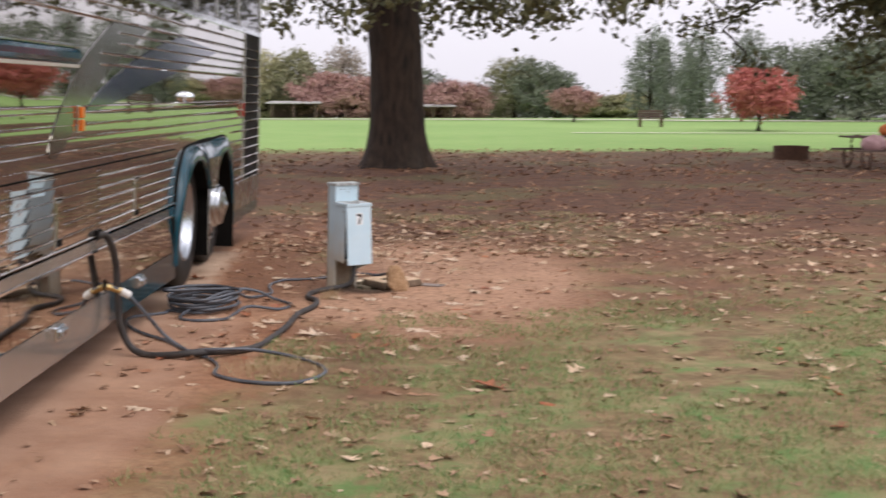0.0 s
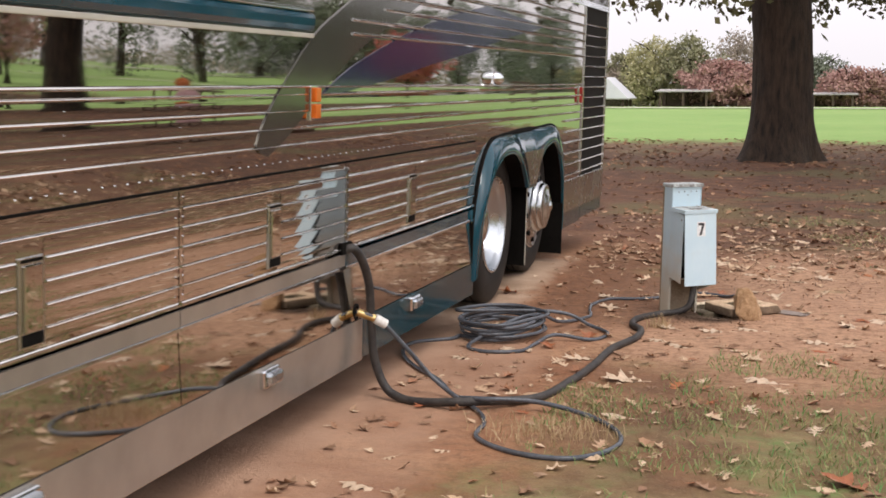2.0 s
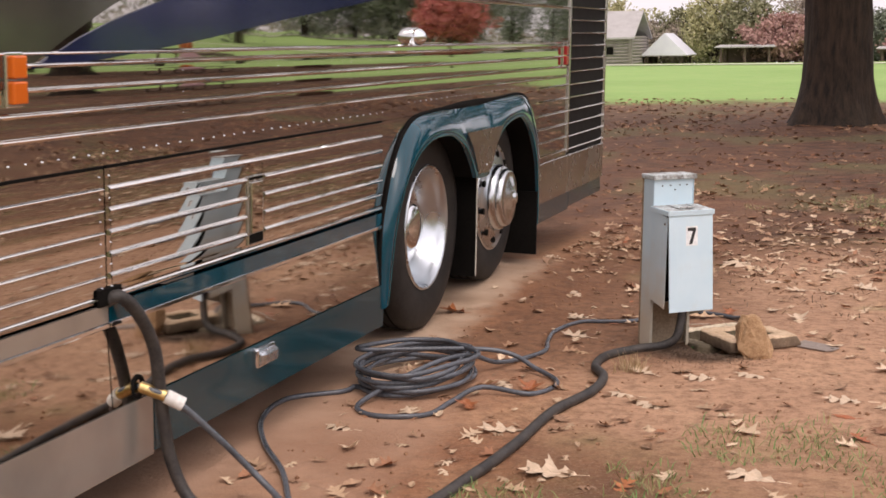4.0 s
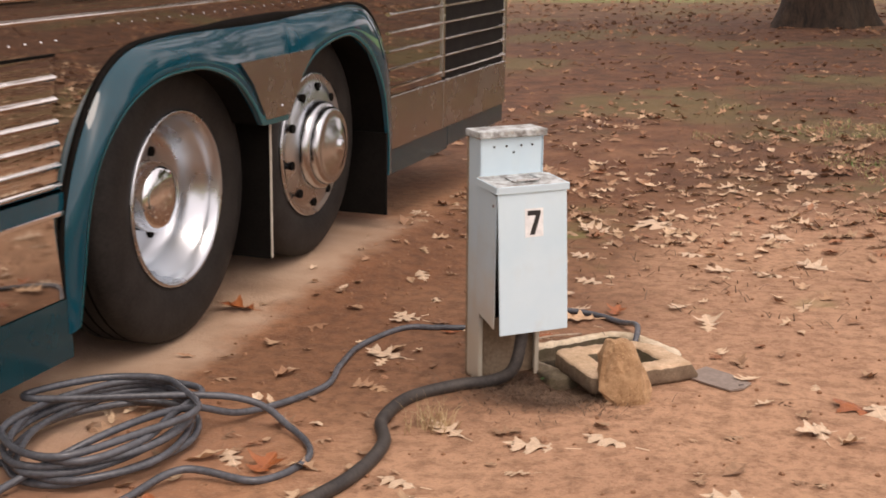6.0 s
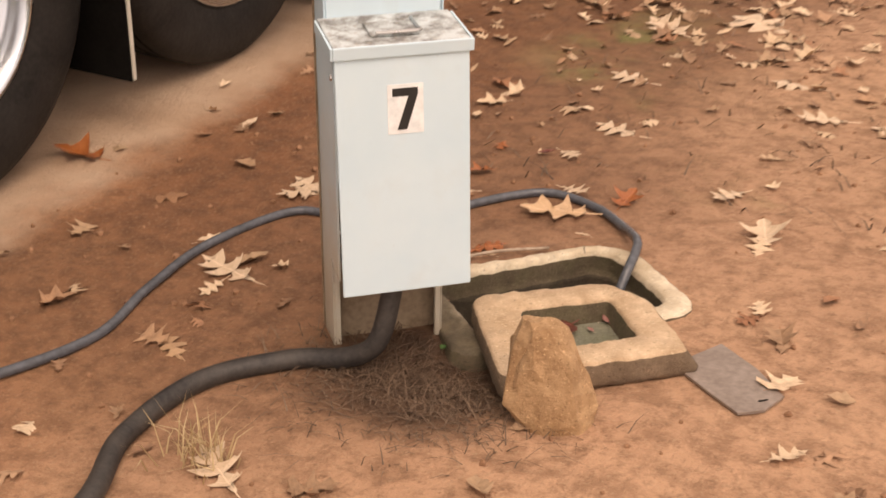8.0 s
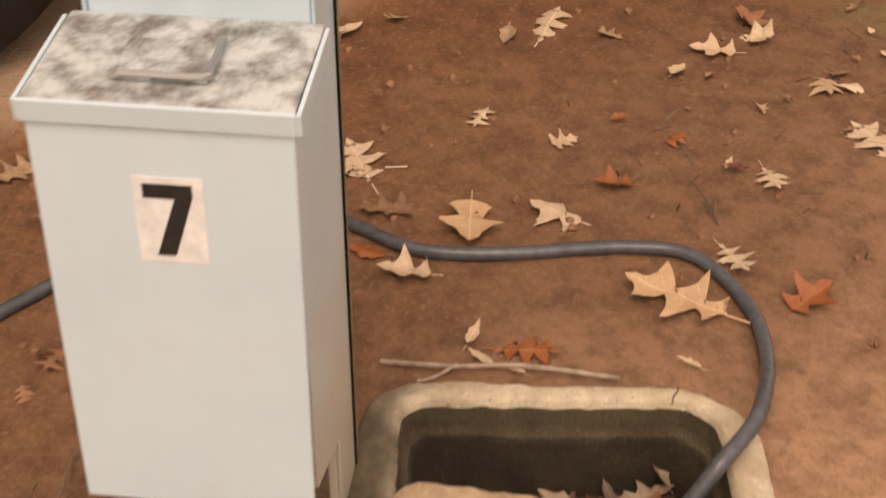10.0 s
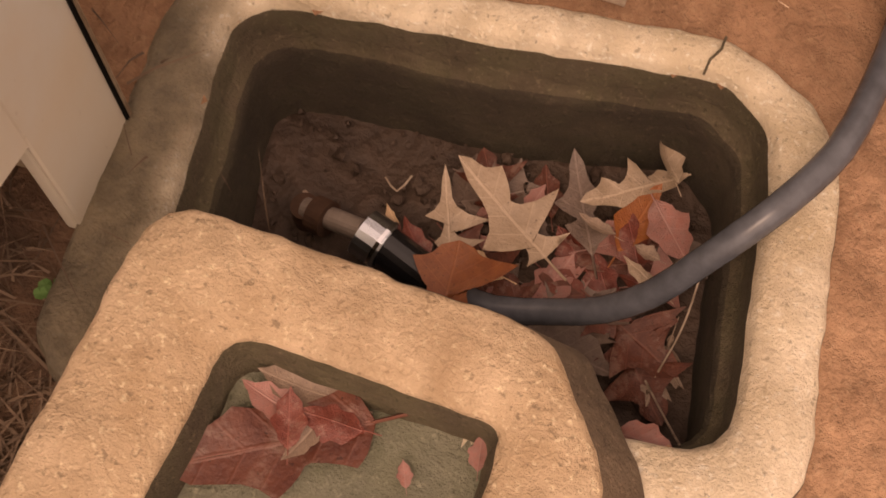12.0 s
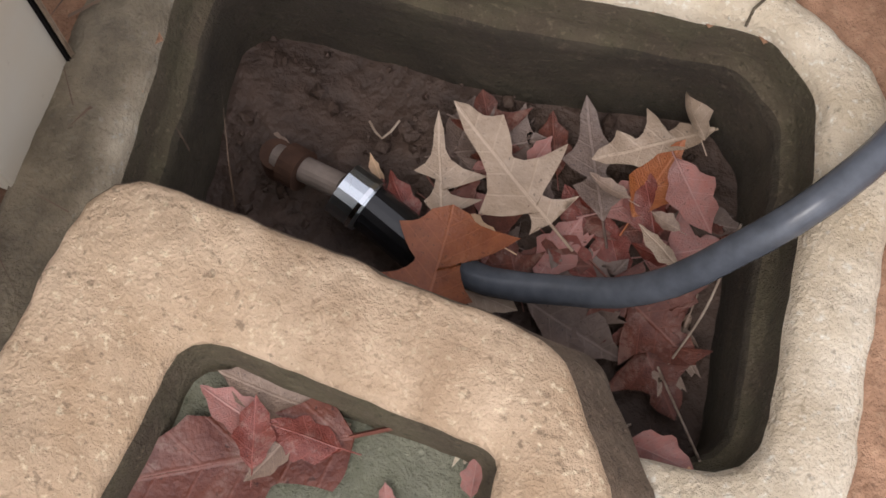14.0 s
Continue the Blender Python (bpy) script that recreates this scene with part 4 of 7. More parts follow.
# heights of 5 and more are absolute, less ten
hose("electric_cable", [(-2.0, 7.87, 10.81), (-1.955, 7.88, 10.83), (-1.93, 7.95, 10.76), (-1.92, 8.03, 10.62), (-1.925, 8.07, 10.42), (-1.915, 8.09, 10.22), (-1.86, 8.10, 10.07), (-1.76, 8.07, 0.0), (-1.62, 8.02, 0), (-1.38, 8.0, 0.02), (-1.08, 8.26, 0), (-0.99, 8.75, 0), (-0.945, 9.2, 0), (-0.92, 9.72, 0), (-0.83, 10.1, 0), (-0.83, 10.38, 0), (-0.92, 10.6, 0), (-0.91, 10.84, 0), (-0.77, 10.99, 0), (-0.66, 11.03, 0.01), (-0.585, 11.05, 10.09), (-0.56, 11.08, 10.2), (-0.56, 11.1, 10.3)], 0.023, CORD, "thick black electric cable running to the pedestal", "cable")
coil_pts = [(-1.99, 8.03, 10.475), (-1.93, 8.04, 10.46), (-1.86, 8.08, 10.41), (-1.76, 8.18, 10.26), (-1.66, 8.26, 10.11), (-1.52, 8.2, 0.02), (-1.32, 7.95, 0.0), (-1.22, 7.70, 0), (-1.19, 7.44, 0), (-0.98, 7.23, 0), (-0.72, 7.18, 0), (-0.56, 7.36, 0), (-0.54, 7.62, 0), (-0.72, 7.95, 0), (-1.03, 8.05, 0.035), (-1.33, 8.0, 0.05), (-1.52, 8.25, 0.0), (-1.72, 8.6, 0), (-1.97, 8.95, 0), (-2.14, 9.28, 0), (-2.18, 9.62, 0), (-1.98, 9.82, 0)]
rnd = random.Random(4)
for i in range(54):
    a = radians(215 + 40 * i)
    lay = i / 54
    rx, ry = 0.26 + 0.03 * math.sin(i * 1.7), 0.37 + 0.03 * math.cos(i * 2.3)
    coil_pts.append((-1.72 + rx * math.cos(a) + rnd.uniform(-0.02, 0.02), 10.14 + ry * math.sin(a) + rnd.uniform(-0.02, 0.02), 0.01 + 0.12 * lay))
coil_pts += [(-1.42, 10.44, 0.10), (-1.18, 10.42, 0.02), (-1.03, 10.24, 0.0), (-1.10, 10.02, 0.0), (-1.33, 9.97, 0.03), (-1.42, 9.78, 0.0), (-1.46, 9.55, 0), (-1.66, 9.46, 0), (-1.80, 9.56, 0.0), (-1.78, 9.74, 0.03), (-1.6, 10.0, 0.11), (-1.50, 10.3, 0.10), (-1.40, 10.52, 0.02), (-1.27, 10.88, 0), (-1.31, 11.15, 0), (-1.335, 11.42, 0), (-1.26, 11.70, 0), (-1.13, 11.745, 0), (-0.99, 11.785, 0), (-0.878, 11.895, 0), (-0.757, 12.06, 0), (-0.65, 12.135, 0), (-0.50, 12.10, 0), (-0.39, 12.015, 0.005), (-0.30, 11.885, 10.050), (-0.277, 11.82, 10.047), (-0.271, 11.763, 10.033), (-0.275, 11.728, 10.0), (-0.282, 11.69, 9.960), (-0.30, 11.657, 9.922), (-0.327, 11.626, 9.894), (-0.363, 11.583, 9.876), (-0.408, 11.550, 9.870)]
water = hose("water_hose", coil_pts, 0.0125, GREYHOSE, "grey rubber water hose coiled beside the wheels")


def hose_end(name, place, label):
    ob = new(name)
    ob.parent, ob.location = water, place
    return tagged(ob, label)


coup = hose_end("coupling", (-0.43, 11.556, -0.142), "black and silver hose coupling")


def stub(name, a, b, r, material, parent):
    v, f = tube([Vector(a), Vector(a).lerp(Vector(b), 0.5), Vector(b)], r, 20)
    return mesh_object(name, [Vector(q) - parent.location for q in v], f, material, parent)


stub("sleeve", (-0.4080, 11.5500, -0.1280), (-0.4640, 11.5270, -0.1220), 0.0205, BLACKGLOSS, coup)
stub("collar", (-0.4640, 11.5270, -0.1220), (-0.4880, 11.5160, -0.1195), 0.0235, ALLOY, coup)
stub("lip", (-0.4660, 11.5260, -0.1218), (-0.4695, 11.5245, -0.1214), 0.0250, CHROME, coup)
stub("tap_stub", (-0.4880, 11.5160, -0.1195), (-0.5440, 11.4820, -0.1380), 0.011, PLATE, coup)
stub("tap_nut", (-0.5190, 11.4950, -0.1310), (-0.5340, 11.4870, -0.1350), 0.018, RUSTIRON, coup)
stub("tap_pipe", (-0.5440, 11.4820, -0.1330), (-0.5440, 11.4820, -0.1880), 0.014, RUSTIRON, coup)
fitting = hose_end("inlet_fitting", (-1.96, 8.035, 0.468), "brass and white inlet fitting")
stub("brass_end", (-1.985, 8.03, 0.475), (-1.90, 8.06, 0.44), 0.021, BRASS, fitting)
stub("white_collar", (-1.90, 8.06, 0.44), (-1.85, 8.09, 0.405), 0.026, WHITEPLASTIC, fitting)

# ---- power pedestal ----
PU, PN = Vector((0.722, 0.692, 0)), Vector((0.692, -0.722, 0))
ped_m = Matrix(((PU.x, -PN.x, 0, -0.79), (PU.y, -PN.y, 0, 11.196), (0, 0, 1, 0), (0, 0, 0, 1)))
# it leans a little away from the coach
ped_m = Matrix.Translation((-0.66, 11.25, 0.93)) @ Matrix.Rotation(radians(1.4), 4, "Y") @ Matrix.Translation((0.66, -11.25, -0.93)) @ ped_m
ped = empty("power_pedestal", ped_m, "pale blue-grey campsite power pedestal numbered seven", "pedestal")


def pb(name, u0, u1, n0, n1, z0, z1, material, label="", bevel=0.003, parent=None):
    """Box in pedestal coordinates: u along the front, n out to the front."""
    return part(name, box((u0, -n1, z0), (u1, -n0, z1), bevel), material, parent or ped, label)


pb("side_sheet", 0.0, 0.004, 0.0, 0.104, -0.08, 0.922, CABINET, "tall side sheet with rust and mud stains")
pb("side_sheet", 0.252, 0.256, 0.0, 0.104, -0.08, 0.922, CABINET)
pb("back_sheet", 0.005, 0.251, 0.0, 0.004, -0.08, 0.92, CABINET)
pb("front_sheet", 0.005, 0.251, 0.092, 0.100, 0.25, 0.922, CABINET)
pb("base_panel", 0.005, 0.251, 0.06, 0.066, -0.08, 0.26, BASEMUD, "mud stained inner panel behind the cord")
pb("edge_flange", 0.004, 0.018, 0.094, 0.104, -0.08, 0.25, CABINET)
pb("edge_flange", 0.238, 0.252, 0.094, 0.104, -0.08, 0.25, CABINET)
pb("corner_trim", -0.004, -0.0005, -0.002, 0.010, -0.08, 0.92, BASEMUD, "rusted back edge")
pb("edge_lip", 0.2576, 0.2590, -0.003, 0.0005, -0.08, 0.92, BASEMUD)
pb("edge_gap", 0.2562, 0.2574, 0.0005, 0.003, -0.08, 0.915, UNDER)
pb("cap", -0.010, 0.266, -0.006, 0.116, 0.918, 0.944, CABTOP, "weathered folded cap", 0.004)
for u, z in ((0.055, 0.885), (0.105, 0.886), (0.165, 0.886), (0.210, 0.886), (0.135, 0.862)):
    b = lathe([(0.0, 0.004), (0.002, 0.004), (0.0022, 0.0)], 10)
    bmesh.ops.transform(b, matrix=Matrix.Rotation(radians(-90), 4, "Z"), verts=b.verts)
    o = part("screw_hole", b, UNDER, ped)
    o.location = (u, -0.1005, z)
# meter box body with sloping lid and a front cover that hangs open at the foot
for sgn, u in ((0, -0.012), (1, 0.252)):
    b = bmesh.new()
    side = [(0.1045, 0.17 if sgn else 0.285), (0.245, 0.222 if sgn else 0.248), (0.252, 0.735), (0.1045, 0.765)]
    vs = [b.verts.new((u, -n, z)) for n, z in side] + [b.verts.new((u + 0.005, -n, z)) for n, z in side]
    b.faces.new(vs[:4]), b.faces.new(vs[4:][::-1])
    for i in range(4):
        b.faces.new((vs[i], vs[(i + 1) % 4], vs[4 + (i + 1) % 4], vs[4 + i]))
    part("box_side", b, CABINET, ped, "side sheet of the outlet box")
pb("box_floor", -0.006, 0.248, 0.103, 0.23, 0.285, 0.29, UNDER)
pb("outlet_block", 0.02, 0.24, 0.103, 0.2, 0.30, 0.72, UNDER, "dark outlets behind the cover")
cover = part("cover", box((-0.013, -0.008, 0.0), (0.264, 0.0, 0.512), 0.003), COVERM, ped, "front cover hanging slightly open")
cover.matrix_local = pose(0, -0.262, 0.735, 0, 0, 0) @ pose(0, 0, 0, -3.6, 0, 0) @ pose(0, 0, -0.5)
lid = part("lid", box((-0.014, -0.163, -0.016), (0.266, 0.008, 0.0), 0.003), CABTOP, ped, "weathered grey sloping lid")
lid.matrix_local = pose(0, -0.108, 0.781, 3.5, 0, 0)
lid_front = part("lid_flange", box((-0.016, -0.169, -0.026), (0.268, -0.1635, 0.001), 0.002), COVERM, lid, "pale front flange")
part("lid_flange", box((-0.0205, -0.166, -0.026), (-0.0155, 0.0, -0.001), 0.001), COVERM, lid)
part("lid_flange", box((0.2675, -0.166, -0.026), (0.2725, 0.0, -0.001), 0.001), COVERM, lid)
part("hasp", box((0.07, -0.125, 0.001), (0.17, -0.05, 0.006), 0.002), CABTOP, lid, "flat hasp plate")
wv, wf = tube(spline([(0.08, -0.125, 0.010), (0.165, -0.125, 0.010), (0.17, -0.11, 0.010), (0.17, -0.05, 0.010)], 0.01), 0.004, 8)
mesh_object("hasp_wire", wv, wf, STEEL_PLAIN, lid)
b = lathe([(0.0, 0.007), (0.003, 0.006), (0.004, 0.0)], 10)
bmesh.ops.transform(b, matrix=Matrix.Rotation(radians(180), 4, "Z"), verts=b.verts)
scr = part("screw", b, STEEL_PLAIN, ped)
scr.location = (-0.0125, -0.235, 0.70)
pb("hinge", 0.2545, 0.259, 0.27, 0.285, 0.268, 0.292, RUSTIRON, "small rusty catch", 0.001)
stk = part("number_plate", box((0.092, -0.0092, 0.349), (0.166, -0.0082, 0.452)), LABELM, cover, "white number sticker")
# the numeral 7 built from two strokes
seven = bmesh.new()
out7 = [(0.102, 0.4440), (0.1545, 0.4440), (0.1545, 0.4300), (0.1310, 0.3575), (0.1110, 0.3575), (0.1350, 0.4270), (0.102, 0.4270)]
part("numeral", prism(out7, -0.0006, Matrix.Translation((0, -0.0093, 0))), PAINTBLACK, cover, "black numeral 7")

# ---- meter box in the ground ----
meter = empty("meter_box", Matrix.Translation(BOXC) @ Matrix.Rotation(BOXA, 4, "Z"), "open concrete meter box sunk in the soil", "meter box")


def loft(name, rings, material, parent, label, smooth=True):
    """Joins closed rings given as (outline, z); every ring is resampled to one count."""
    n = 260
    verts, faces = [], []
    for pts, z in rings:
        length = [0.0]
        m = len(pts)
        for i in range(m):
            length.append(length[-1] + (pts[(i + 1) % m] - pts[i]).length)
        for j in range(n):
            s = length[-1] * j / n
            i = max(k for k in range(m) if length[k] <= s)
            f = (s - length[i]) / max(1e-9, length[i + 1] - length[i])
            w = pts[i].lerp(pts[(i + 1) % m], f)
            verts.append((w.x, w.y, z + noise.noise(Vector((w.x * 30, w.y * 30, z * 30))) * 0.004 + noise.noise(Vector((w.x * 90, w.y * 90, z * 60))) * 0.0018))
    for k in range(len(rings) - 1):
        for j in range(n):
            i = (j + 1) % n
            faces.append((k * n + j, k * n + i, (k + 1) * n + i, (k + 1) * n + j))
    ob = mesh_object(name, verts, faces, material, parent, smooth)
    return tagged(ob, label)


def frame_outline(corners, grow, rough, seed):
    """Closed outline with rounded corners (u, v, radius), swollen by grow from its middle."""
    pts, m = [], len(corners)
    for i in range(m):
        a, b, c = (Vector(corners[(i + k) % m][:2]) for k in (-1, 0, 1))
        r = corners[i][2]
        p, q = b + (a - b).normalized() * r, b + (c - b).normalized() * r
        pts += [p * (1 - t) ** 2 + b * 2 * t * (1 - t) + q * t * t for t in (0, 0.25, 0.5, 0.75, 1)]
    out, m = [], len(pts)
    for i in range(m):
        p, q = pts[i], pts[(i + 1) % m]
        k = max(1, int((q - p).length / 0.012))
        for j in range(k):
            w = p.lerp(q, j / k)
            s = (noise.noise(Vector((w.x * 16, w.y * 16, seed))) + 0.7 * noise.noise(Vector((w.x * 55, w.y * 55, seed)))) * rough
            out.append(w * (1 + s) + w.normalized() * grow)
    return out


RIM_OUT = [(0.299, 0.030, 0.025), (0.276, 0.096, 0.02), (0.196, 0.150, 0.03), (-0.300, 0.156, 0.10), (-0.326, -0.278, 0.09), (0.304, -0.276, 0.09)]
RIM_IN = [(0.243, 0.020, 0.015), (0.238, 0.068, 0.015), (0.198, 0.111, 0.02), (-0.247, 0.106, 0.055), (-0.240, -0.218, 0.055), (0.241, -0.220, 0.05)]
RO = lambda g: frame_outline(RIM_OUT, g, 0.014, 2)
RI = lambda g: frame_outline(RIM_IN, -g, 0.012, 7)
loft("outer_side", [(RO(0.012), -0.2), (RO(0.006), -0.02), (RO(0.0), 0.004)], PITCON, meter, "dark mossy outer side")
loft("rim", [(RO(0.0), 0.004), (RO(-0.002), 0.010), (RO(-0.010), 0.016), (RI(-0.008), 0.017), (RI(-0.002), 0.012), (RI(0.002), 0.002)], RIMCON, meter, "worn pale concrete rim")
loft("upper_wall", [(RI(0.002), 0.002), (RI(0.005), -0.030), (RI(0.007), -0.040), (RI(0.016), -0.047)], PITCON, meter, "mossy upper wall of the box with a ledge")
loft("lower_wall", [(RI(0.016), -0.047), (RI(0.020), -0.051), (RI(0.021), -0.060), (RI(0.024), -0.22)], DEEPCON, meter, "lower wall of the box, coloured darker for shade")
soil_v, soil_f = [], []
for j in range(25):
    for i in range(33):
        u, v = -0.25 + 0.5 * i / 32, -0.22 + 0.36 * j / 24
        soil_v.append((u, v, -0.166 + 0.018 * noise.noise(Vector((u * 9, v * 9, 1))) + 0.008 * noise.noise(Vector((u * 40, v * 40, 2)))))
        if i and j:
            soil_f.append((33 * j + i - 34, 33 * j + i - 33, 33 * j + i, 33 * j + i - 1))
tagged(mesh_object("pit_soil", soil_v, soil_f, PITSOIL, meter, True), "soil in the bottom, coloured dark for shade")
for a, b, c in (((0.205, -0.205, -0.03), (0.196, -0.165, -0.10), (0.178, -0.12, -0.15)), ((0.206, -0.02, -0.05), (0.200, -0.075, -0.10), (0.186, -0.115, -0.15)), ((0.10, -0.17, -0.148), (0.14, -0.182, -0.142), (0.165, -0.172, -0.140)), ((-0.10, 0.03, -0.150), (-0.085, 0.015, -0.143), (-0.075, 0.035, -0.146))):
    root_v, root_f = tube(spline([a, b, c], 0.01), 0.0011, 5)
    tagged(mesh_object("rootlet", root_v, root_f, STICKM, meter, True), "thin pale rootlet")
crack_v, crack_f = tube([Vector((0.172, 0.108, 0.014)), Vector((0.175, 0.121, 0.0185)), Vector((0.183, 0.133, 0.0185)), Vector((0.186, 0.150, 0.012))], 0.0013, 5)
mesh_object("crack", crack_v, crack_f, PITCON, meter)

# askew concrete lid lying over the near half
LA = radians(37.5)
lid_m = Matrix.Translation((-0.268, 11.346, 0.003)) @ Matrix.Rotation(LA, 4, "Z") @ pose(0, 0, 0, 0, 0.5, 0)
clid = empty("box_lid", lid_m, "sandy concrete lid with square recess lying askew on the box", "lid")
LT = lambda g: frame_outline([(0.240, -0.165, 0.02), (0.222, 0.086, 0.03), (0.140, 0.177, 0.014), (-0.187, 0.170, 0.055), (-0.187, -0.200, 0.03)], g, 0.018, 11)
LB = lambda g: frame_outline([(0.268, -0.165, 0.02), (0.252, 0.100, 0.03), (0.168, 0.190, 0.014), (-0.190, 0.174, 0.055), (-0.190, -0.203, 0.03)], g, 0.018, 11)
LI = lambda g: frame_outline([(0.150, -0.085, 0.02), (0.133, 0.098, 0.018), (-0.085, 0.088, 0.03), (-0.088, -0.105, 0.03)], -g, 0.022, 5)
loft("lid_side", [(LI(0.02), 0.004), (LB(-0.02), 0.004), (LB(-0.004), 0.010), (LB(0.0), 0.022), (LT(0.002), 0.062), (LT(0.0), 0.066)], LIDSIDE, clid, "side of the lid, coloured darker for shade")
loft("frame", [(LT(0.0), 0.066), (LT(-0.002), 0.070), (LT(-0.007), 0.0735), (LI(-0.008), 0.073), (LI(-0.001), 0.069), (LI(0.0), 0.064)], LIDCON, clid, "thick worn frame of the lid")
# recess wall takes the dark pit concrete, so its shade is painted
loft("recess_wall", [(LI(0.0), 0.064), (LI(0.005), 0.045), (LI(0.010), 0.012)], PITCON, clid, "side of the recess, coloured dark for shade")
dish = bmesh.new()
dish.faces.new([dish.verts.new((p.x, p.y, 0.016)) for p in frame_outline([(0.155, -0.09, 0.02), (0.138, 0.10, 0.02), (-0.09, 0.095, 0.02), (-0.092, -0.11, 0.02)], 0.0, 0.0, 1)])
part("dish", dish, DISHCON, clid, "green grey recess floor")


def stone(name, centre, seed, material, label, turn=0.0, lean=(0, 0)):
    """An upright angular slab: split faces, a ridge down the front, chipped edges."""
    bm = bmesh.new()
    r = random.Random(seed)
    for z, w, d, off in ((-0.150, 0.040, 0.03, 0.035), (-0.115, 0.085, 0.060, 0.012), (-0.05, 0.096, 0.070, 0.0), (0.02, 0.090, 0.068, -0.004), (0.07, 0.078, 0.058, -0.010), (0.105, 0.058, 0.044, -0.018), (0.124, 0.030, 0.024, -0.028)):
        for a in (8, 84, 150, 214, 262, 312):
            k = r.uniform(0.80, 1.14)
            bm.verts.new((off + w * k * math.cos(radians(a)), d * k * math.sin(radians(a)), z + r.uniform(-0.008, 0.008)))
    hull = bmesh.ops.convex_hull(bm, input=list(bm.verts))
    bmesh.ops.delete(bm, geom=list({v for v in hull["geom_interior"] + hull["geom_unused"] if isinstance(v, bmesh.types.BMVert)}), context="VERTS")
    bmesh.ops.bevel(bm, geom=list(bm.edges), offset=0.003, segments=1, affect="EDGES", clamp_overlap=True)
    bmesh.ops.triangulate(bm, faces=list(bm.faces))
    bmesh.ops.subdivide_edges(bm, edges=list(bm.edges), cuts=3, use_grid_fill=True)
    for v in bm.verts:
        k = 0.009 * noise.noise(v.co * 24 + Vector((seed, 0, 0))) + 0.005 * noise.noise(v.co * 62)
        v.co += v.co.normalized() * k
    ob = part(name, bm, material, None, "", False)
    ob.matrix_world = pose(*centre, lean[0], lean[1], turn)
    return tagged(ob, label, "stone")


stone("stone", (-0.184, 11.078, 0.100), 5, ROCK, "tan split fieldstone leaning upright against the lid", 15, (-10, -4))
plate_o = [(-0.02, 11.385), (0.045, 11.525), (0.15, 11.45), (0.235, 11.36), (0.215, 11.285), (0.17, 11.245), (0.08, 11.31)]
bm = bmesh.new()
bm.faces.new([bm.verts.new((x, y, height(x, y) + 0.004)) for x, y in plate_o])
ex = bmesh.ops.extrude_face_region(bm, geom=list(bm.faces))
for v in [g for g in ex["geom"] if isinstance(g, bmesh.types.BMVert)]:
    v.co.z += 0.006
pl = part("metal_plate", bm, PLATE)
tagged(pl, "flat weathered metal plate lying on the soil", "plate")
slot = mesh_object("slot", [(0.195, 11.31, 0.0135), (0.212, 11.325, 0.0135), (0.209, 11.329, 0.0135), (0.192, 11.314, 0.0135)], [(0, 1, 2, 3)], UNDER, pl)
for ob in (slot,):
    for v in ob.data.vertices:
        v.co.z = height(v.co.x, v.co.y) + 0.0115


def stick(pts, r, label):
    v, f = tube(spline([Vector((x, y, height(x, y) + z)) for x, y, z in pts], 0.02), [r] * len(spline(pts, 0.02)), 7)
    return tagged(mesh_object("twig", v, f, STICKM, None, True), label, "twig")


stick([(-0.789, 11.545, 0.008), (-0.70, 11.62, 0.012), (-0.62, 11.70, 0.02), (-0.508, 11.80, 0.012)], 0.0042, "thin dry forked twig beside the box")
stick([(-0.70, 11.63, 0.012), (-0.70, 11.585, 0.01), (-0.715, 11.56, 0.006)], 0.003, "short forked side twig on the soil")


# ---- leaves ----
HALVES = {
    "broad": [(0.02, 0.0), (0.12, 0.08), (0.33, 0.08), (0.43, 0.15), (0.24, 0.26), (0.13, 0.36), (0.22, 0.45), (0.46, 0.64), (0.22, 0.62), (0.11, 0.69), (0.13, 0.79), (0.27, 0.92), (0.10, 0.90), (0.0, 1.12)],
    "slim": [(0.012, 0.0), (0.04, 0.14), (0.19, 0.20), (0.31, 0.30), (0.07, 0.31), (0.05, 0.42), (0.26, 0.51), (0.41, 0.66), (0.11, 0.58), (0.06, 0.69), (0.20, 0.80), (0.28, 0.92), (0.07, 0.88), (0.0, 1.08)],
    "piece": [(0.02, 0.0), (0.16, 0.18), (0.27, 0.38), (0.22, 0.50), (0.25, 0.60), (0.12, 0.80), (0.0, 1.0)],
    "three": [(0.02, 0.0), (0.14, 0.06), (0.42, 0.08), (0.31, 0.20), (0.27, 0.33), (0.48, 0.54), (0.24, 0.53), (0.14, 0.64), (0.16, 0.80), (0.0, 1.08)],
    "curl": [(0.015, 0.0), (0.09, 0.2), (0.16, 0.38), (0.10, 0.52), (0.15, 0.66), (0.07, 0.84), (0.0, 1.0)],
}


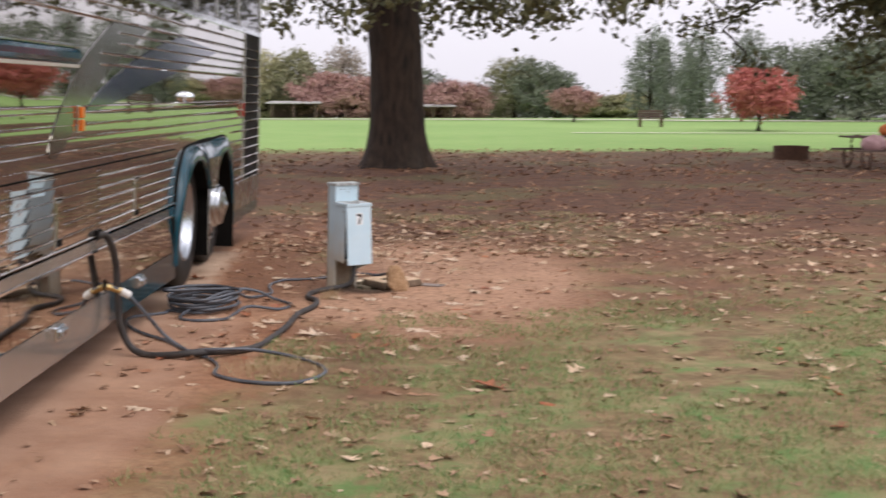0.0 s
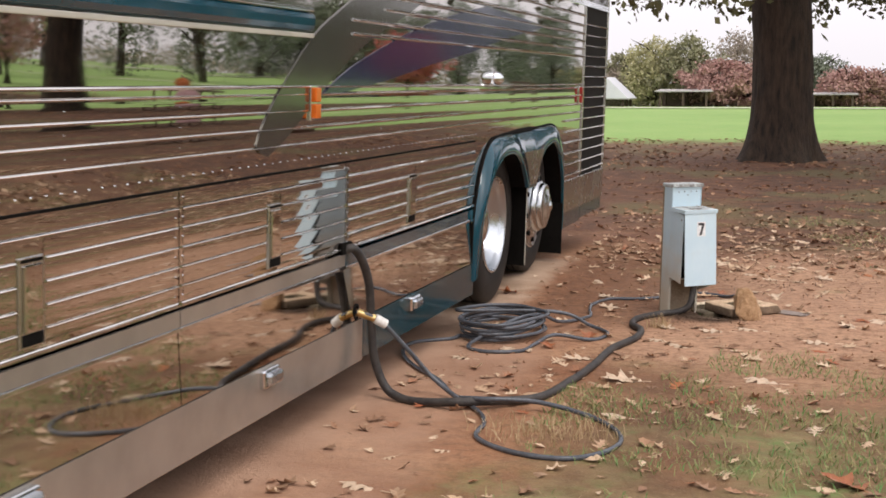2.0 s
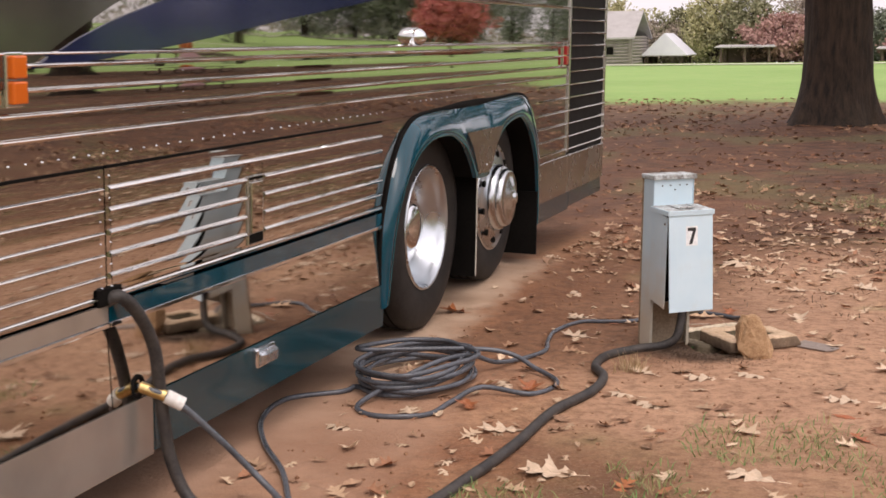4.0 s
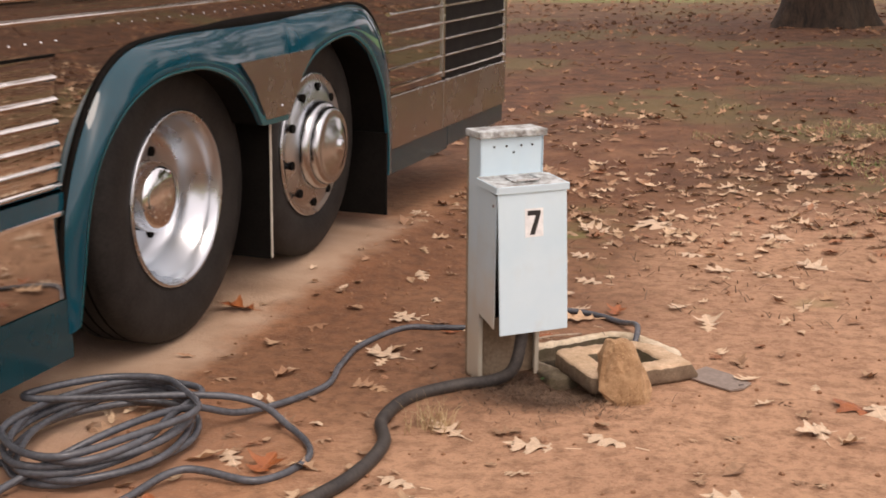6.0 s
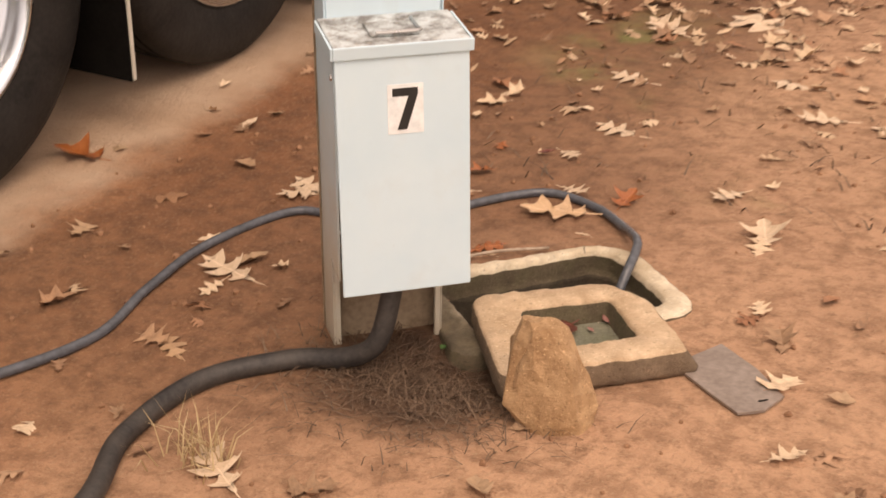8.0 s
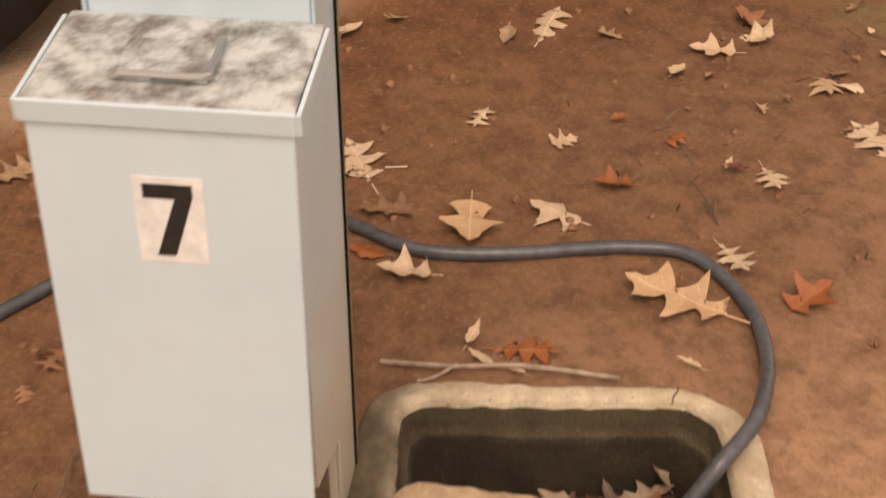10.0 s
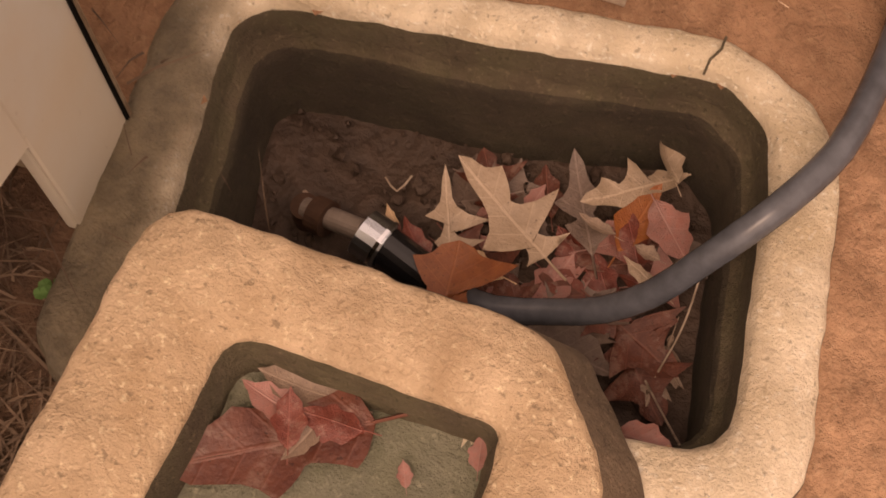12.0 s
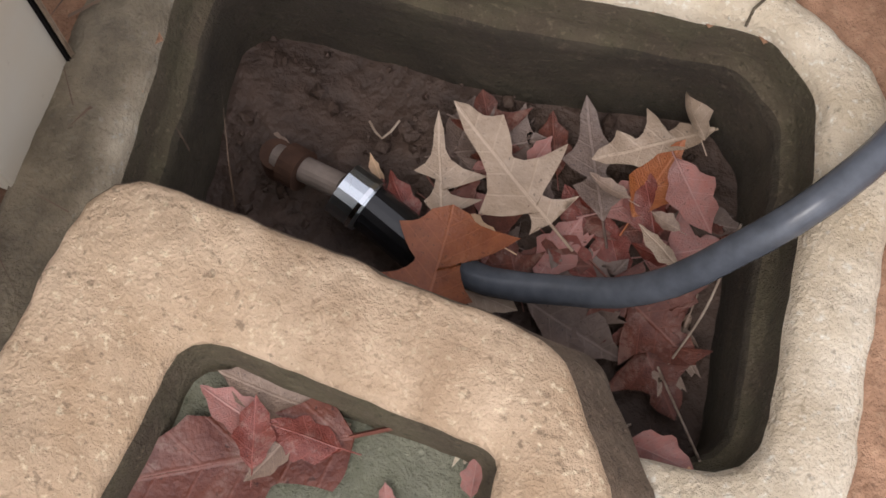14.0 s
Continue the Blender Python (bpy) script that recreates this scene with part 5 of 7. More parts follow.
def leaf_shape(seed, form, curl):
    """A small lobed leaf for the litter, one long, lying along +y: each half on its own outline."""
    r = random.Random(seed)
    half = HALVES[form]
    n = len(half)
    verts, faces = [], []
    bend = r.uniform(-0.12, 0.12)
    for i in range(n):
        t = half[-1][1] * (i / (n - 1)) * 0.97
        verts.append((0.0, t))
    for s in (-1, 1):
        k, w = r.uniform(0.85, 1.15), r.uniform(-0.04, 0.04)
        for i, (x, t) in enumerate(half):
            verts.append((s * x * k * r.uniform(0.88, 1.12), t + (w if 0 < i < n - 1 else 0) + r.uniform(-0.02, 0.02) * (0 < i < n - 1)))
    for i in range(n - 1):
        faces += [(i, i + 1, n + i + 1, n + i), (i, 2 * n + i, 2 * n + i + 1, i + 1)]
    out = []
    for x, t in verts:
        z = curl * (x * x * 2.4 + 0.3 * (t - 0.5) ** 2) + 0.07 * noise.noise(Vector((x * 4, t * 4, seed)))
        out.append((x + bend * t * (1 - t) * 2, t - 0.5, z))
    k = len(out)
    out += [(-0.011, -0.72, 0.03), (0.011, -0.72, 0.03), (0.009, -0.48, 0.0), (-0.009, -0.48, 0.0)]
    faces.append((k, k + 1, k + 2, k + 3))
    return out, faces


# pointed lobes up one half: base, tip reach, tip height; then the waist left beside the midrib
LOBES = {
    "broad": ([(0.14, 0.30, 0.20), (0.36, 0.50, 0.58), (0.64, 0.34, 0.86)], 0.095, 1.05),
    "slim": ([(0.20, 0.25, 0.30), (0.42, 0.40, 0.60), (0.66, 0.28, 0.86)], 0.055, 1.06),
    "three": ([(0.08, 0.44, 0.10), (0.36, 0.50, 0.60)], 0.13, 1.04),
}


def fine_leaf(seed, form, curl, fold=0.0):
    """A close-up oak leaf: bristle-tipped lobes, round bays between them, a raised midrib and a stalk."""
    r = random.Random(seed)
    halves = []
    for s in (-1, 1):
        if form in LOBES:
            lobes, waist, end = LOBES[form]
            pts = [(0.012, 0.0), (waist * 0.7, 0.04)]
            for i, (b, reach, high) in enumerate(lobes):
                g, h = reach * r.uniform(0.82, 1.15), high + r.uniform(-0.04, 0.04)
                tip = (g, h)
                low = (waist * r.uniform(0.8, 1.15), b)
                nxt = lobes[i + 1][0] if i + 1 < len(lobes) else (high + end) / 2 - 0.05
                up = (waist * r.uniform(0.8, 1.1), max(nxt, b + 0.14))
                for t in (0.0, 0.3, 0.6, 0.85):
                    q = 1 - t
                    cx, cy = low[0] + (tip[0] - low[0]) * 0.45, low[1] + (tip[1] - low[1]) * 0.12
                    pts.append((q * q * low[0] + 2 * q * t * cx + t * t * tip[0], q * q * low[1] + 2 * q * t * cy + t * t * tip[1]))
                pts.append((tip[0] * 1.04, tip[1] + 0.015))
                if r.random() < 0.6:
                    pts.append((tip[0] * 0.80, tip[1] - 0.01))
                    pts.append((tip[0] * 0.76, tip[1] + 0.05))
                for t in (0.35, 0.65, 0.9):
                    q = 1 - t
                    cx, cy = waist * 1.2, tip[1] - (tip[1] - up[1]) * 0.25
                    pts.append((q * q * tip[0] + 2 * q * t * cx + t * t * up[0], q * q * tip[1] + 2 * q * t * cy + t * t * up[1]))
            pts += [(waist * 1.25, end - 0.22), (waist * 0.9, end - 0.12), (0.0, end)]
        else:
            wide = {"piece": 0.27, "curl": 0.15}[form] * r.uniform(0.85, 1.15)
            pts = [(0.012, 0.0)]
            for i in range(1, 12):
                t = i / 12
                pts.append((wide * math.sin(math.pi * t ** 0.85) * (1 + 0.16 * math.sin(t * 19 + seed)) + 0.01 * r.uniform(-1, 1), t))
            pts.append((0.0, 1.0))
        halves.append((s, pts))
    verts, faces = [], []
    bend = r.uniform(-0.06, 0.06)

    def put(x, t):
        tear = 0.05 * noise.noise(Vector((x * 3.5, t * 3.5, seed))) + 0.02 * noise.noise(Vector((x * 9, t * 9, seed)))
        z = curl * (abs(x) ** 1.6 * 1.1 + 0.35 * (t - 0.5) ** 2) + fold * abs(x) + tear
        verts.append((x + bend * t * (1 - t) * 2, t - 0.5, z))
        return len(verts) - 1

    for s, pts in halves:
        last, prev = 0.0, None
        for x, t in pts:
            last = max(last, min(pts[-1][1], t - 0.75 * x))
            col = [put(0.0, last if x > 0 else t), put(s * x * 0.33, last + (t - last) * 0.33), put(s * x * 0.68, last + (t - last) * 0.68), put(s * x, t)]
            if prev:
                for k in range(3):
                    f = (prev[k], prev[k + 1], col[k + 1], col[k])
                    faces.append(f if s > 0 else f[::-1])
            prev = col
    k = len(verts)
    verts += [(-0.011, -0.74, 0.03), (0.011, -0.74, 0.03), (0.010, -0.48, 0.006), (-0.010, -0.48, 0.006), (0.0, -0.74, 0.045), (0.0, -0.48, 0.02)]
    faces += [(k, k + 4, k + 5, k + 3), (k + 4, k + 1, k + 2, k + 5)]
    return verts, faces


def lobed_leaf(seed, left, right, waist, curl, fold=0.0):
    """A single oak leaf whose halves have their own pointed lobes: (foot, reach, height of the tip)."""
    r = random.Random(seed)
    verts, faces = [], []

    def put(x, t):
        tear = 0.045 * noise.noise(Vector((x * 3.5, t * 3.5, seed))) + 0.018 * noise.noise(Vector((x * 9, t * 9, seed)))
        verts.append((x, t - 0.5, curl * (abs(x) ** 1.6 * 1.1 + 0.35 * (t - 0.5) ** 2) + fold * abs(x) + tear))
        return len(verts) - 1

    for s, lobes in ((-1, left), (1, right)):
        pts = [(0.012, 0.0)]
        for i, (b, reach, high) in enumerate(lobes):
            low, tip = (waist * r.uniform(0.9, 1.1), b), (reach, high)
            after = lobes[i + 1][0] if i + 1 < len(lobes) else min(0.9, high + 0.5 * (1 - high))
            up = (waist * r.uniform(0.85, 1.05), max(after, b + 0.08))
            for t in (0.0, 0.3, 0.6, 0.85, 1.0):
                q, cx, cy = 1 - t, low[0] + (tip[0] - low[0]) * 0.5, low[1] + (tip[1] - low[1]) * 0.25
                pts.append((q * q * low[0] + 2 * q * t * cx + t * t * tip[0], q * q * low[1] + 2 * q * t * cy + t * t * tip[1]))
            for t in (0.35, 0.65, 0.9):
                q, cx, cy = 1 - t, waist * 1.15, tip[1] + (up[1] - tip[1]) * 0.3
                pts.append((q * q * tip[0] + 2 * q * t * cx + t * t * up[0], q * q * tip[1] + 2 * q * t * cy + t * t * up[1]))
        pts += [(waist * 0.8, 0.5 * (pts[-1][1] + 1)), (0.0, 1.0)]
        last, prev = 0.0, None
        for x, t in pts:
            last = max(last, min(1.0, t - 0.55 * x))
            col = [put(0.0, last if x > 0 else t)] + [put(s * x * k, last + (t - last) * k) for k in (0.33, 0.68, 1.0)]
            if prev:
                for k in range(3):
                    g = (prev[k], prev[k + 1], col[k + 1], col[k])
                    faces.append(g if s > 0 else g[::-1])
            prev = col
    k = len(verts)
    verts += [(-0.011, -0.72, 0.03), (0.011, -0.72, 0.03), (0.010, -0.48, 0.006), (-0.010, -0.48, 0.006), (0.0, -0.72, 0.045), (0.0, -0.48, 0.02)]
    faces += [(k, k + 4, k + 5, k + 3), (k + 4, k + 1, k + 2, k + 5)]
    return verts, faces


SHAPES = [leaf_shape(3, "broad", 0.25), leaf_shape(8, "slim", -0.35), leaf_shape(14, "piece", 0.7), leaf_shape(21, "three", 0.6), leaf_shape(30, "curl", 1.2)]
FINE = [[fine_leaf(s + 40 * j, f, c * (1, -0.7, 1.5)[j], d * (1, 0.4, -0.6)[j]) for j in range(3)] for s, f, c, d in ((3, "broad", 0.28, 0.05), (8, "slim", -0.35, 0.1), (14, "piece", 0.6, 0.12), (21, "three", 0.45, 0.05), (30, "curl", 1.2, 0.5))]
LEAF_MESH = {}
LEAF_COUNT = iter(range(100000))


def leaf_mesh(i, material):
    j = next(LEAF_COUNT) % 3
    key = (i, j, material.name)
    if key not in LEAF_MESH:
        me = bpy.data.meshes.new("leaf")
        me.from_pydata(FINE[i][j][0], [], FINE[i][j][1])
        me.materials.append(material)
        me.update()
        for p in me.polygons:
            p.use_smooth = True
        LEAF_MESH[key] = me
    return LEAF_MESH[key]


def leaf(x, y, z, size, turn, kind, material, label, tilt=(0, 0), group="fallen oak leaves"):
    ob = new("leaf", leaf_mesh(kind, material))
    ob.matrix_world = pose(x, y, z, tilt[0], tilt[1], turn) @ Matrix.Diagonal((size, size, size, 1))
    return tagged(ob, label, "leaf", group)


def own_leaf(x, y, z, size, turn, form, material, label, tilt=(0, 0), group="fallen oak leaves", curl=0.3, fold=0.05):
    """A leaf with an outline of its own: halves of lobes and the waist between them."""
    left, right, waist = form
    v, f = lobed_leaf(int(abs(x * 977 + y * 131)), left, right, waist, curl, fold)
    ob = mesh_object("leaf", v[:-6], f[:-2], material, None, True)
    mesh_object("stalk", v[-6:], [(0, 4, 5, 3), (4, 1, 2, 5)], material, ob)
    ob.matrix_world = pose(x, y, z, tilt[0], tilt[1], turn) @ Matrix.Diagonal((size, size, size, 1))
    return tagged(ob, label, "leaf", group)


TANL, RUSTL = "dry tan lobed oak leaf on the soil", "rust orange oak leaf on the soil"


# ---- trees ----
def leaf_cards(centres, per, spread, size, rng, droop=0.0):
    """Many small folded leaf blades round the centres."""
    n = len(centres) * per
    c = np.repeat(np.array(centres, float), per, axis=0) + rng.normal(0, 1, (n, 3)) * np.array(spread)
    a = rng.normal(0, 1, (n, 3))
    a /= np.linalg.norm(a, axis=1)[:, None]
    b = np.cross(a, rng.normal(0, 1, (n, 3)))
    b /= np.linalg.norm(b, axis=1)[:, None]
    s = size * rng.uniform(0.6, 1.4, (n, 1))
    a, b = a * s, b * s * 0.55
    v = np.stack([c - a, c + b, c + a, c - b], axis=1).reshape(-1, 3)
    f = np.arange(4 * n).reshape(-1, 4)
    return v, f


def numpy_mesh(name, v, f, material, parent=None):
    me = bpy.data.meshes.new(name)
    me.from_pydata(v.tolist(), [], f.tolist())
    me.materials.append(material)
    me.update()
    ob = new(name, me)
    ob.parent = parent
    return ob


def bare_limb(start, heading, length, r0, rng, depth, out):
    """Limb points with a wandering course; returns tips."""
    pts, p, d = [start], start.copy(), heading.normalized()
    steps = 6
    for i in range(steps):
        d = (d + Vector((rng.uniform(-1, 1), rng.uniform(-1, 1), rng.uniform(-0.7, 0.7))) * 0.28).normalized()
        p = p + d * length / steps
        pts.append(p)
    out.append((pts, r0))
    tips = pts[3:]
    if depth:
        for i in (2, 3, 4, 5, 6):
            side = Vector((rng.uniform(-1, 1), rng.uniform(-1, 1), rng.uniform(-0.3, 0.6)))
            tips += bare_limb(pts[i], (d * 0.6 + side).normalized(), length * 0.5, r0 * 0.45, rng, depth - 1, out)
    return tips


def big_oak(x, y, label, trunk_r=0.52, fork=3.6, seed=1, limbs=8, reach=6.5, leaves=5, rise=0.3, sprays=0, low=3.4, bough=None):
    rng = random.Random(seed)
    t = empty("oak_tree", pose(x, y, height(x, y) - 0.15), label, "tree")
    rows, sides = 44, 64
    verts, faces = [], []
    for i in range(rows + 1):
        z = (fork + 1.6) * (i / rows) ** 1.25
        flare = 1 + 0.62 * math.exp(-z / 0.5) + 0.16 * math.exp(-((z - fork - 1.4) / 0.9) ** 2)
        for j in range(sides):
            a = 2 * math.pi * j / sides
            rootlobe = 1 + 0.16 * math.exp(-z / 0.5) * math.sin(5 * a + 1.0)
            q = Vector((math.cos(a) * 3, math.sin(a) * 3, z * 0.55))
            ridge = 0.05 * abs(noise.noise(q * 2.2)) + 0.03 * noise.noise(Vector((math.cos(a) * 9, math.sin(a) * 9, z * 1.3)))
            r = trunk_r * flare * rootlobe * (1 + ridge)
            verts.append((r * math.cos(a) + 0.05 * math.sin(z), r * math.sin(a), z))
    for i in range(rows):
        for j in range(sides):
            k = (j + 1) % sides
            faces.append((i * sides + j, i * sides + k, (i + 1) * sides + k, (i + 1) * sides + j))
    mesh_object("trunk", verts, faces, BARK, t, True)
    tips, tubes = [], []
    for i in range(limbs):
        a = 2 * math.pi * (i + rng.uniform(-0.3, 0.3)) / limbs
        base = Vector((0.25 * math.cos(a), 0.25 * math.sin(a), fork + rng.uniform(0.0, 1.5)))
        tips += bare_limb(base, Vector((math.cos(a), math.sin(a), rise + rng.uniform(0.0, 0.5))), reach * rng.uniform(0.8, 1.15), trunk_r * 0.36, rng, 2, tubes)
    tips += bare_limb(Vector((0, 0, fork + 1.0)), Vector((0.1, 0.1, 1)), reach, trunk_r * 0.7, rng, 2, tubes)
    for pts, r0 in tubes:
        if r0 > trunk_r * 0.3:
            v, f = tube(pts, [r0 * (1 - 0.75 * i / (len(pts) - 1)) for i in range(len(pts))], 9)
            mesh_object("limb", v, f, BARK, t, True)
    v_all, f_all = [], []
    for pts, r0 in tubes:
        if r0 <= trunk_r * 0.3:
            v, f = tube(pts, [max(0.008, r0 * (1 - 0.75 * i / (len(pts) - 1))) for i in range(len(pts))], 5)
            f_all += [tuple(q + len(v_all) for q in g) for g in f]
            v_all += v
    mesh_object("twigs", v_all, f_all, BARK, t)
    for i in range(sprays):
        a, d = rng.uniform(0, 6.28), rng.uniform(1.6, reach * 0.95)
        top = Vector((d * math.cos(a), d * math.sin(a), low + 2.0))
        p, pts = top.copy(), [top]
        for j in range(5):
            p = p + Vector((0.12 * math.cos(a) + rng.uniform(-0.2, 0.2), 0.12 * math.sin(a) + rng.uniform(-0.2, 0.2), -rng.uniform(0.15, 0.42)))
            pts.append(p.copy())
        v, f = tube(pts, [0.02, 0.016, 0.012, 0.009, 0.006, 0.004], 5)
        mesh_object("twig", v, f, BARK, t)
        tips += pts[1:] * 2
    if bough:
        end = Vector(bough)
        pts = [Vector((0, 0, fork)), end * 0.35 + Vector((0, 0, fork * 0.62)), end * 0.7 + Vector((0, 0.3, fork * 0.3)), end]
        v, f = tube(spline(pts, 0.3), 0.07, 8)
        mesh_object("limb", v, f, BARK, t, True)
        for i in range(110):
            q = pts[0].lerp(end, rng.uniform(0.3, 1.05))
            tips.append(q + Vector((rng.gauss(0, 0.5), rng.gauss(0, 0.7), rng.gauss(0.0, 0.38))))
    npr = np.random.default_rng(seed)
    v, f = leaf_cards([tuple(p) for p in tips], leaves, (0.26, 0.26, 0.16), 0.095, npr)
    numpy_mesh("crown", v, f, OAKLEAF, t)
    return t


big_oak(-0.77, 29.6, "large oak with a flared dark trunk and thinning leaves", 0.565, 3.7, 5, 9, 6.5, 8, 0.12, 70, 2.9)
big_oak(15.0, 33.0, "spreading oak overhanging the picnic table", 0.46, 3.4, 11, 9, 7.0, 20, 0.05, 46, 3.0, (-5.0, 0.4, 4.3))


def far_tree(x, y, h, w, material, seed, label, shape="round", bare=0.28, dense=60, group="trees round the park"):
    rng = random.Random(seed)
    npr = np.random.default_rng(seed)
    z0 = height(x, y)
    t = empty("tree", pose(x, y, z0 - 0.1), label, "tree", group)
    tubes = []
    v, f = tube([Vector((0, 0, 0)), Vector((0.05, 0, h * 0.3)), Vector((0.0, 0.05, h * 0.62)), Vector((0, 0, h * 0.9))], [w * 0.055, w * 0.042, w * 0.028, 0.01], 8)
    for i in range(9):
        a, b = rng.uniform(0, 6.28), h * rng.uniform(bare, 0.8)
        l = w * rng.uniform(0.25, 0.45)
        lv, lf = tube([Vector((0, 0, b)), Vector((math.cos(a) * l * 0.5, math.sin(a) * l * 0.5, b + l * 0.35)), Vector((math.cos(a) * l, math.sin(a) * l, b + l * 0.6))], [w * 0.02, w * 0.013, 0.006], 5)
        f += [tuple(q + len(v) for q in g) for g in lf]
        v += lv
    mesh_object("trunk", v, f, BARK, t)
    cs = []
    while len(cs) < dense:
        u = Vector((rng.uniform(-1, 1), rng.uniform(-1, 1), rng.uniform(-1, 1)))
        if u.length > 1:
            continue
        z = bare * h + (h * (1 - bare)) * (u.z + 1) / 2
        k = 1.0
        if shape == "cone":
            k = 1.05 - 0.85 * (u.z + 1) / 2
        u = u * (0.75 + 0.45 * noise.noise(u * 1.7 + Vector((seed * 3.1, 0, 0))) + 0.25)
        cs.append((u.x * w / 2 * k, u.y * w / 2 * k, z))
    cv, cf = leaf_cards(cs, 40, (w * 0.06, w * 0.06, h * 0.045), w * 0.018 + 0.03, npr)
    numpy_mesh("crown", cv, cf, material, t)
    return t


# distance haze is mixed into these crown colours: paler and greyer than real leaves
G_DARK = crown_material("hazed_dark_green_foliage", (0.14, 0.165, 0.115), (0.205, 0.23, 0.16))
G_OLIVE = crown_material("hazed_olive_foliage", (0.20, 0.20, 0.11), (0.29, 0.28, 0.16))
G_PINE = crown_material("hazed_pine_foliage", (0.18, 0.21, 0.16), (0.265, 0.295, 0.225))
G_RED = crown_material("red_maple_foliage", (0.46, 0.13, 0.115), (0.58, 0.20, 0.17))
G_RUSSET = crown_material("hazed_russet_foliage", (0.36, 0.20, 0.175), (0.46, 0.28, 0.24))
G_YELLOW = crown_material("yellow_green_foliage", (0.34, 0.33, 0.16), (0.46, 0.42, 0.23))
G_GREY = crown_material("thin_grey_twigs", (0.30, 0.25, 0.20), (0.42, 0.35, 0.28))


def at(deg, d):
    """A place by bearing from the start of the walk."""
    return 0.16 + d * math.sin(radians(deg)), -0.78 + d * math.cos(radians(deg))


PLAN = [
    (-13.5, 112, 6.0, 6.0, G_YELLOW, "round"), (-11.0, 116, 5.2, 6.5, G_YELLOW, "round"), (-16.5, 112, 5.5, 7, G_OLIVE, "round"), (-9.3, 112, 3.6, 5, G_GREY, "round"),
    (-7.1, 108, 5.2, 4.8, G_YELLOW, "round"), (-8.3, 113, 4.4, 5.2, G_OLIVE, "round"), (-6.3, 112, 4.0, 4.5, G_GREY, "round"), (-5.7, 106, 5.2, 4.8, G_OLIVE, "round"), (-4.6, 103, 3.4, 5.0, G_RUSSET, "round"), (-3.4, 102, 3.2, 5.2, G_RUSSET, "round"), (-3.9, 118, 6.2, 4.0, G_GREY, "round"), (-1.8, 113, 4.0, 5.0, G_DARK, "round"),
    (-0.6, 110, 4.0, 4.5, G_DARK, "round"), (0.4, 104, 2.9, 4.6, G_RUSSET, "round"), (1.3, 104, 2.8, 3.6, G_RUSSET, "round"), (-2.6, 110, 4.0, 4.0, G_DARK, "round"),
    (3.2, 105, 4.8, 4.4, G_OLIVE, "round"), (4.1, 104, 4.6, 4.0, G_DARK, "round"), (5.0, 105, 3.7, 4.2, G_DARK, "round"), (2.3, 112, 2.2, 5.0, G_GREY, "round"),
    (5.7, 84, 2.2, 2.9, G_RUSSET, "round"), (6.9, 112, 1.9, 6.0, G_OLIVE, "round"), (7.9, 112, 2.1, 5.0, G_YELLOW, "round"),
    (8.8, 100, 6.6, 3.4, G_PINE, "round"), (9.4, 104, 6.4, 3.0, G_PINE, "cone"), (10.9, 98, 6.6, 3.2, G_PINE, "round"), (10.4, 107, 5.5, 3.0, G_PINE, "cone"),
    (12.7, 102, 6.4, 3.6, G_PINE, "round"), (13.2, 65, 2.95, 3.2, G_RED, "round"), (14.4, 96, 5.2, 4.6, G_DARK, "round"), (15.7, 92, 5.2, 4.6, G_DARK, "round"), (17.1, 90, 5.4, 5, G_DARK, "round"), (18.6, 92, 5.8, 5, G_DARK, "round"), (20.5, 90, 6, 5, G_PINE, "round"),
]
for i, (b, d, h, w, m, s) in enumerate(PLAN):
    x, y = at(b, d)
    kind = {"red_maple_foliage": "small bright red maple on the lawn", "hazed_russet_foliage": "russet autumn tree beyond the lawn", "thin_grey_twigs": "almost bare grey tree", "hazed_pine_foliage": "tall thin green pine beyond the lawn", "yellow_green_foliage": "yellow green tree beyond the lawn", "hazed_olive_foliage": "olive green tree beyond the lawn", "hazed_dark_green_foliage": "dark green tree beyond the lawn"}[m.name]
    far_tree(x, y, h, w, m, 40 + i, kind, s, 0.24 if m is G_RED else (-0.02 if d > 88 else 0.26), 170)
rw = np.random.default_rng(61)
woods = []
for i in range(1500):
    b = -40 + 150 * i / 1500
    d = 118 + rw.uniform(-5, 5)
    x, y = at(b, d)
    woods.append((x, y, height(x, y) + rw.uniform(0, 1) ** 1.4 * (1.7 + 0.9 * math.sin(b * 0.9))))
# the woods' pale colour likewise has the haze painted in
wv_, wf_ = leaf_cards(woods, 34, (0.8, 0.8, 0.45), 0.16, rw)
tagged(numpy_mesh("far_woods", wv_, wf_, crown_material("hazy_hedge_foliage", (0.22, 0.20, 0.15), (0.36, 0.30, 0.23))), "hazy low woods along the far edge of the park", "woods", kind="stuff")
# trees on the open side, seen in the polished sheets
rt = random.Random(9)
for i in range(34):
    b = 22 + i * 3.6 + rt.uniform(-1, 1)
    d = rt.uniform(60, 84)
    x, y = at(b, d)
    m = rt.choice((G_DARK, G_DARK, G_PINE, G_OLIVE, G_DARK))
    far_tree(x, y, rt.uniform(9, 14), rt.uniform(3.6, 5.4), m, 200 + i, "dark green tree on the far side of the lawn", "cone" if i % 3 else "round", 0.02, 90)
for i in range(30):
    x, y = at(24 + i * 4.1 + rt.uniform(-1, 1), rt.uniform(88, 100))
    far_tree(x, y, rt.uniform(12, 17), rt.uniform(5, 7), rt.choice((G_DARK, G_PINE, G_DARK)), 300 + i, "tall dark green tree beyond the lawn", "round", 0.02, 70)
for x, y in ((26, 26), (30, 10), (24, 44)):
    far_tree(x, y, 3.2, 3.4, G_RUSSET, int(x), "small red autumn tree on the lawn", "round", 0.3, 46)


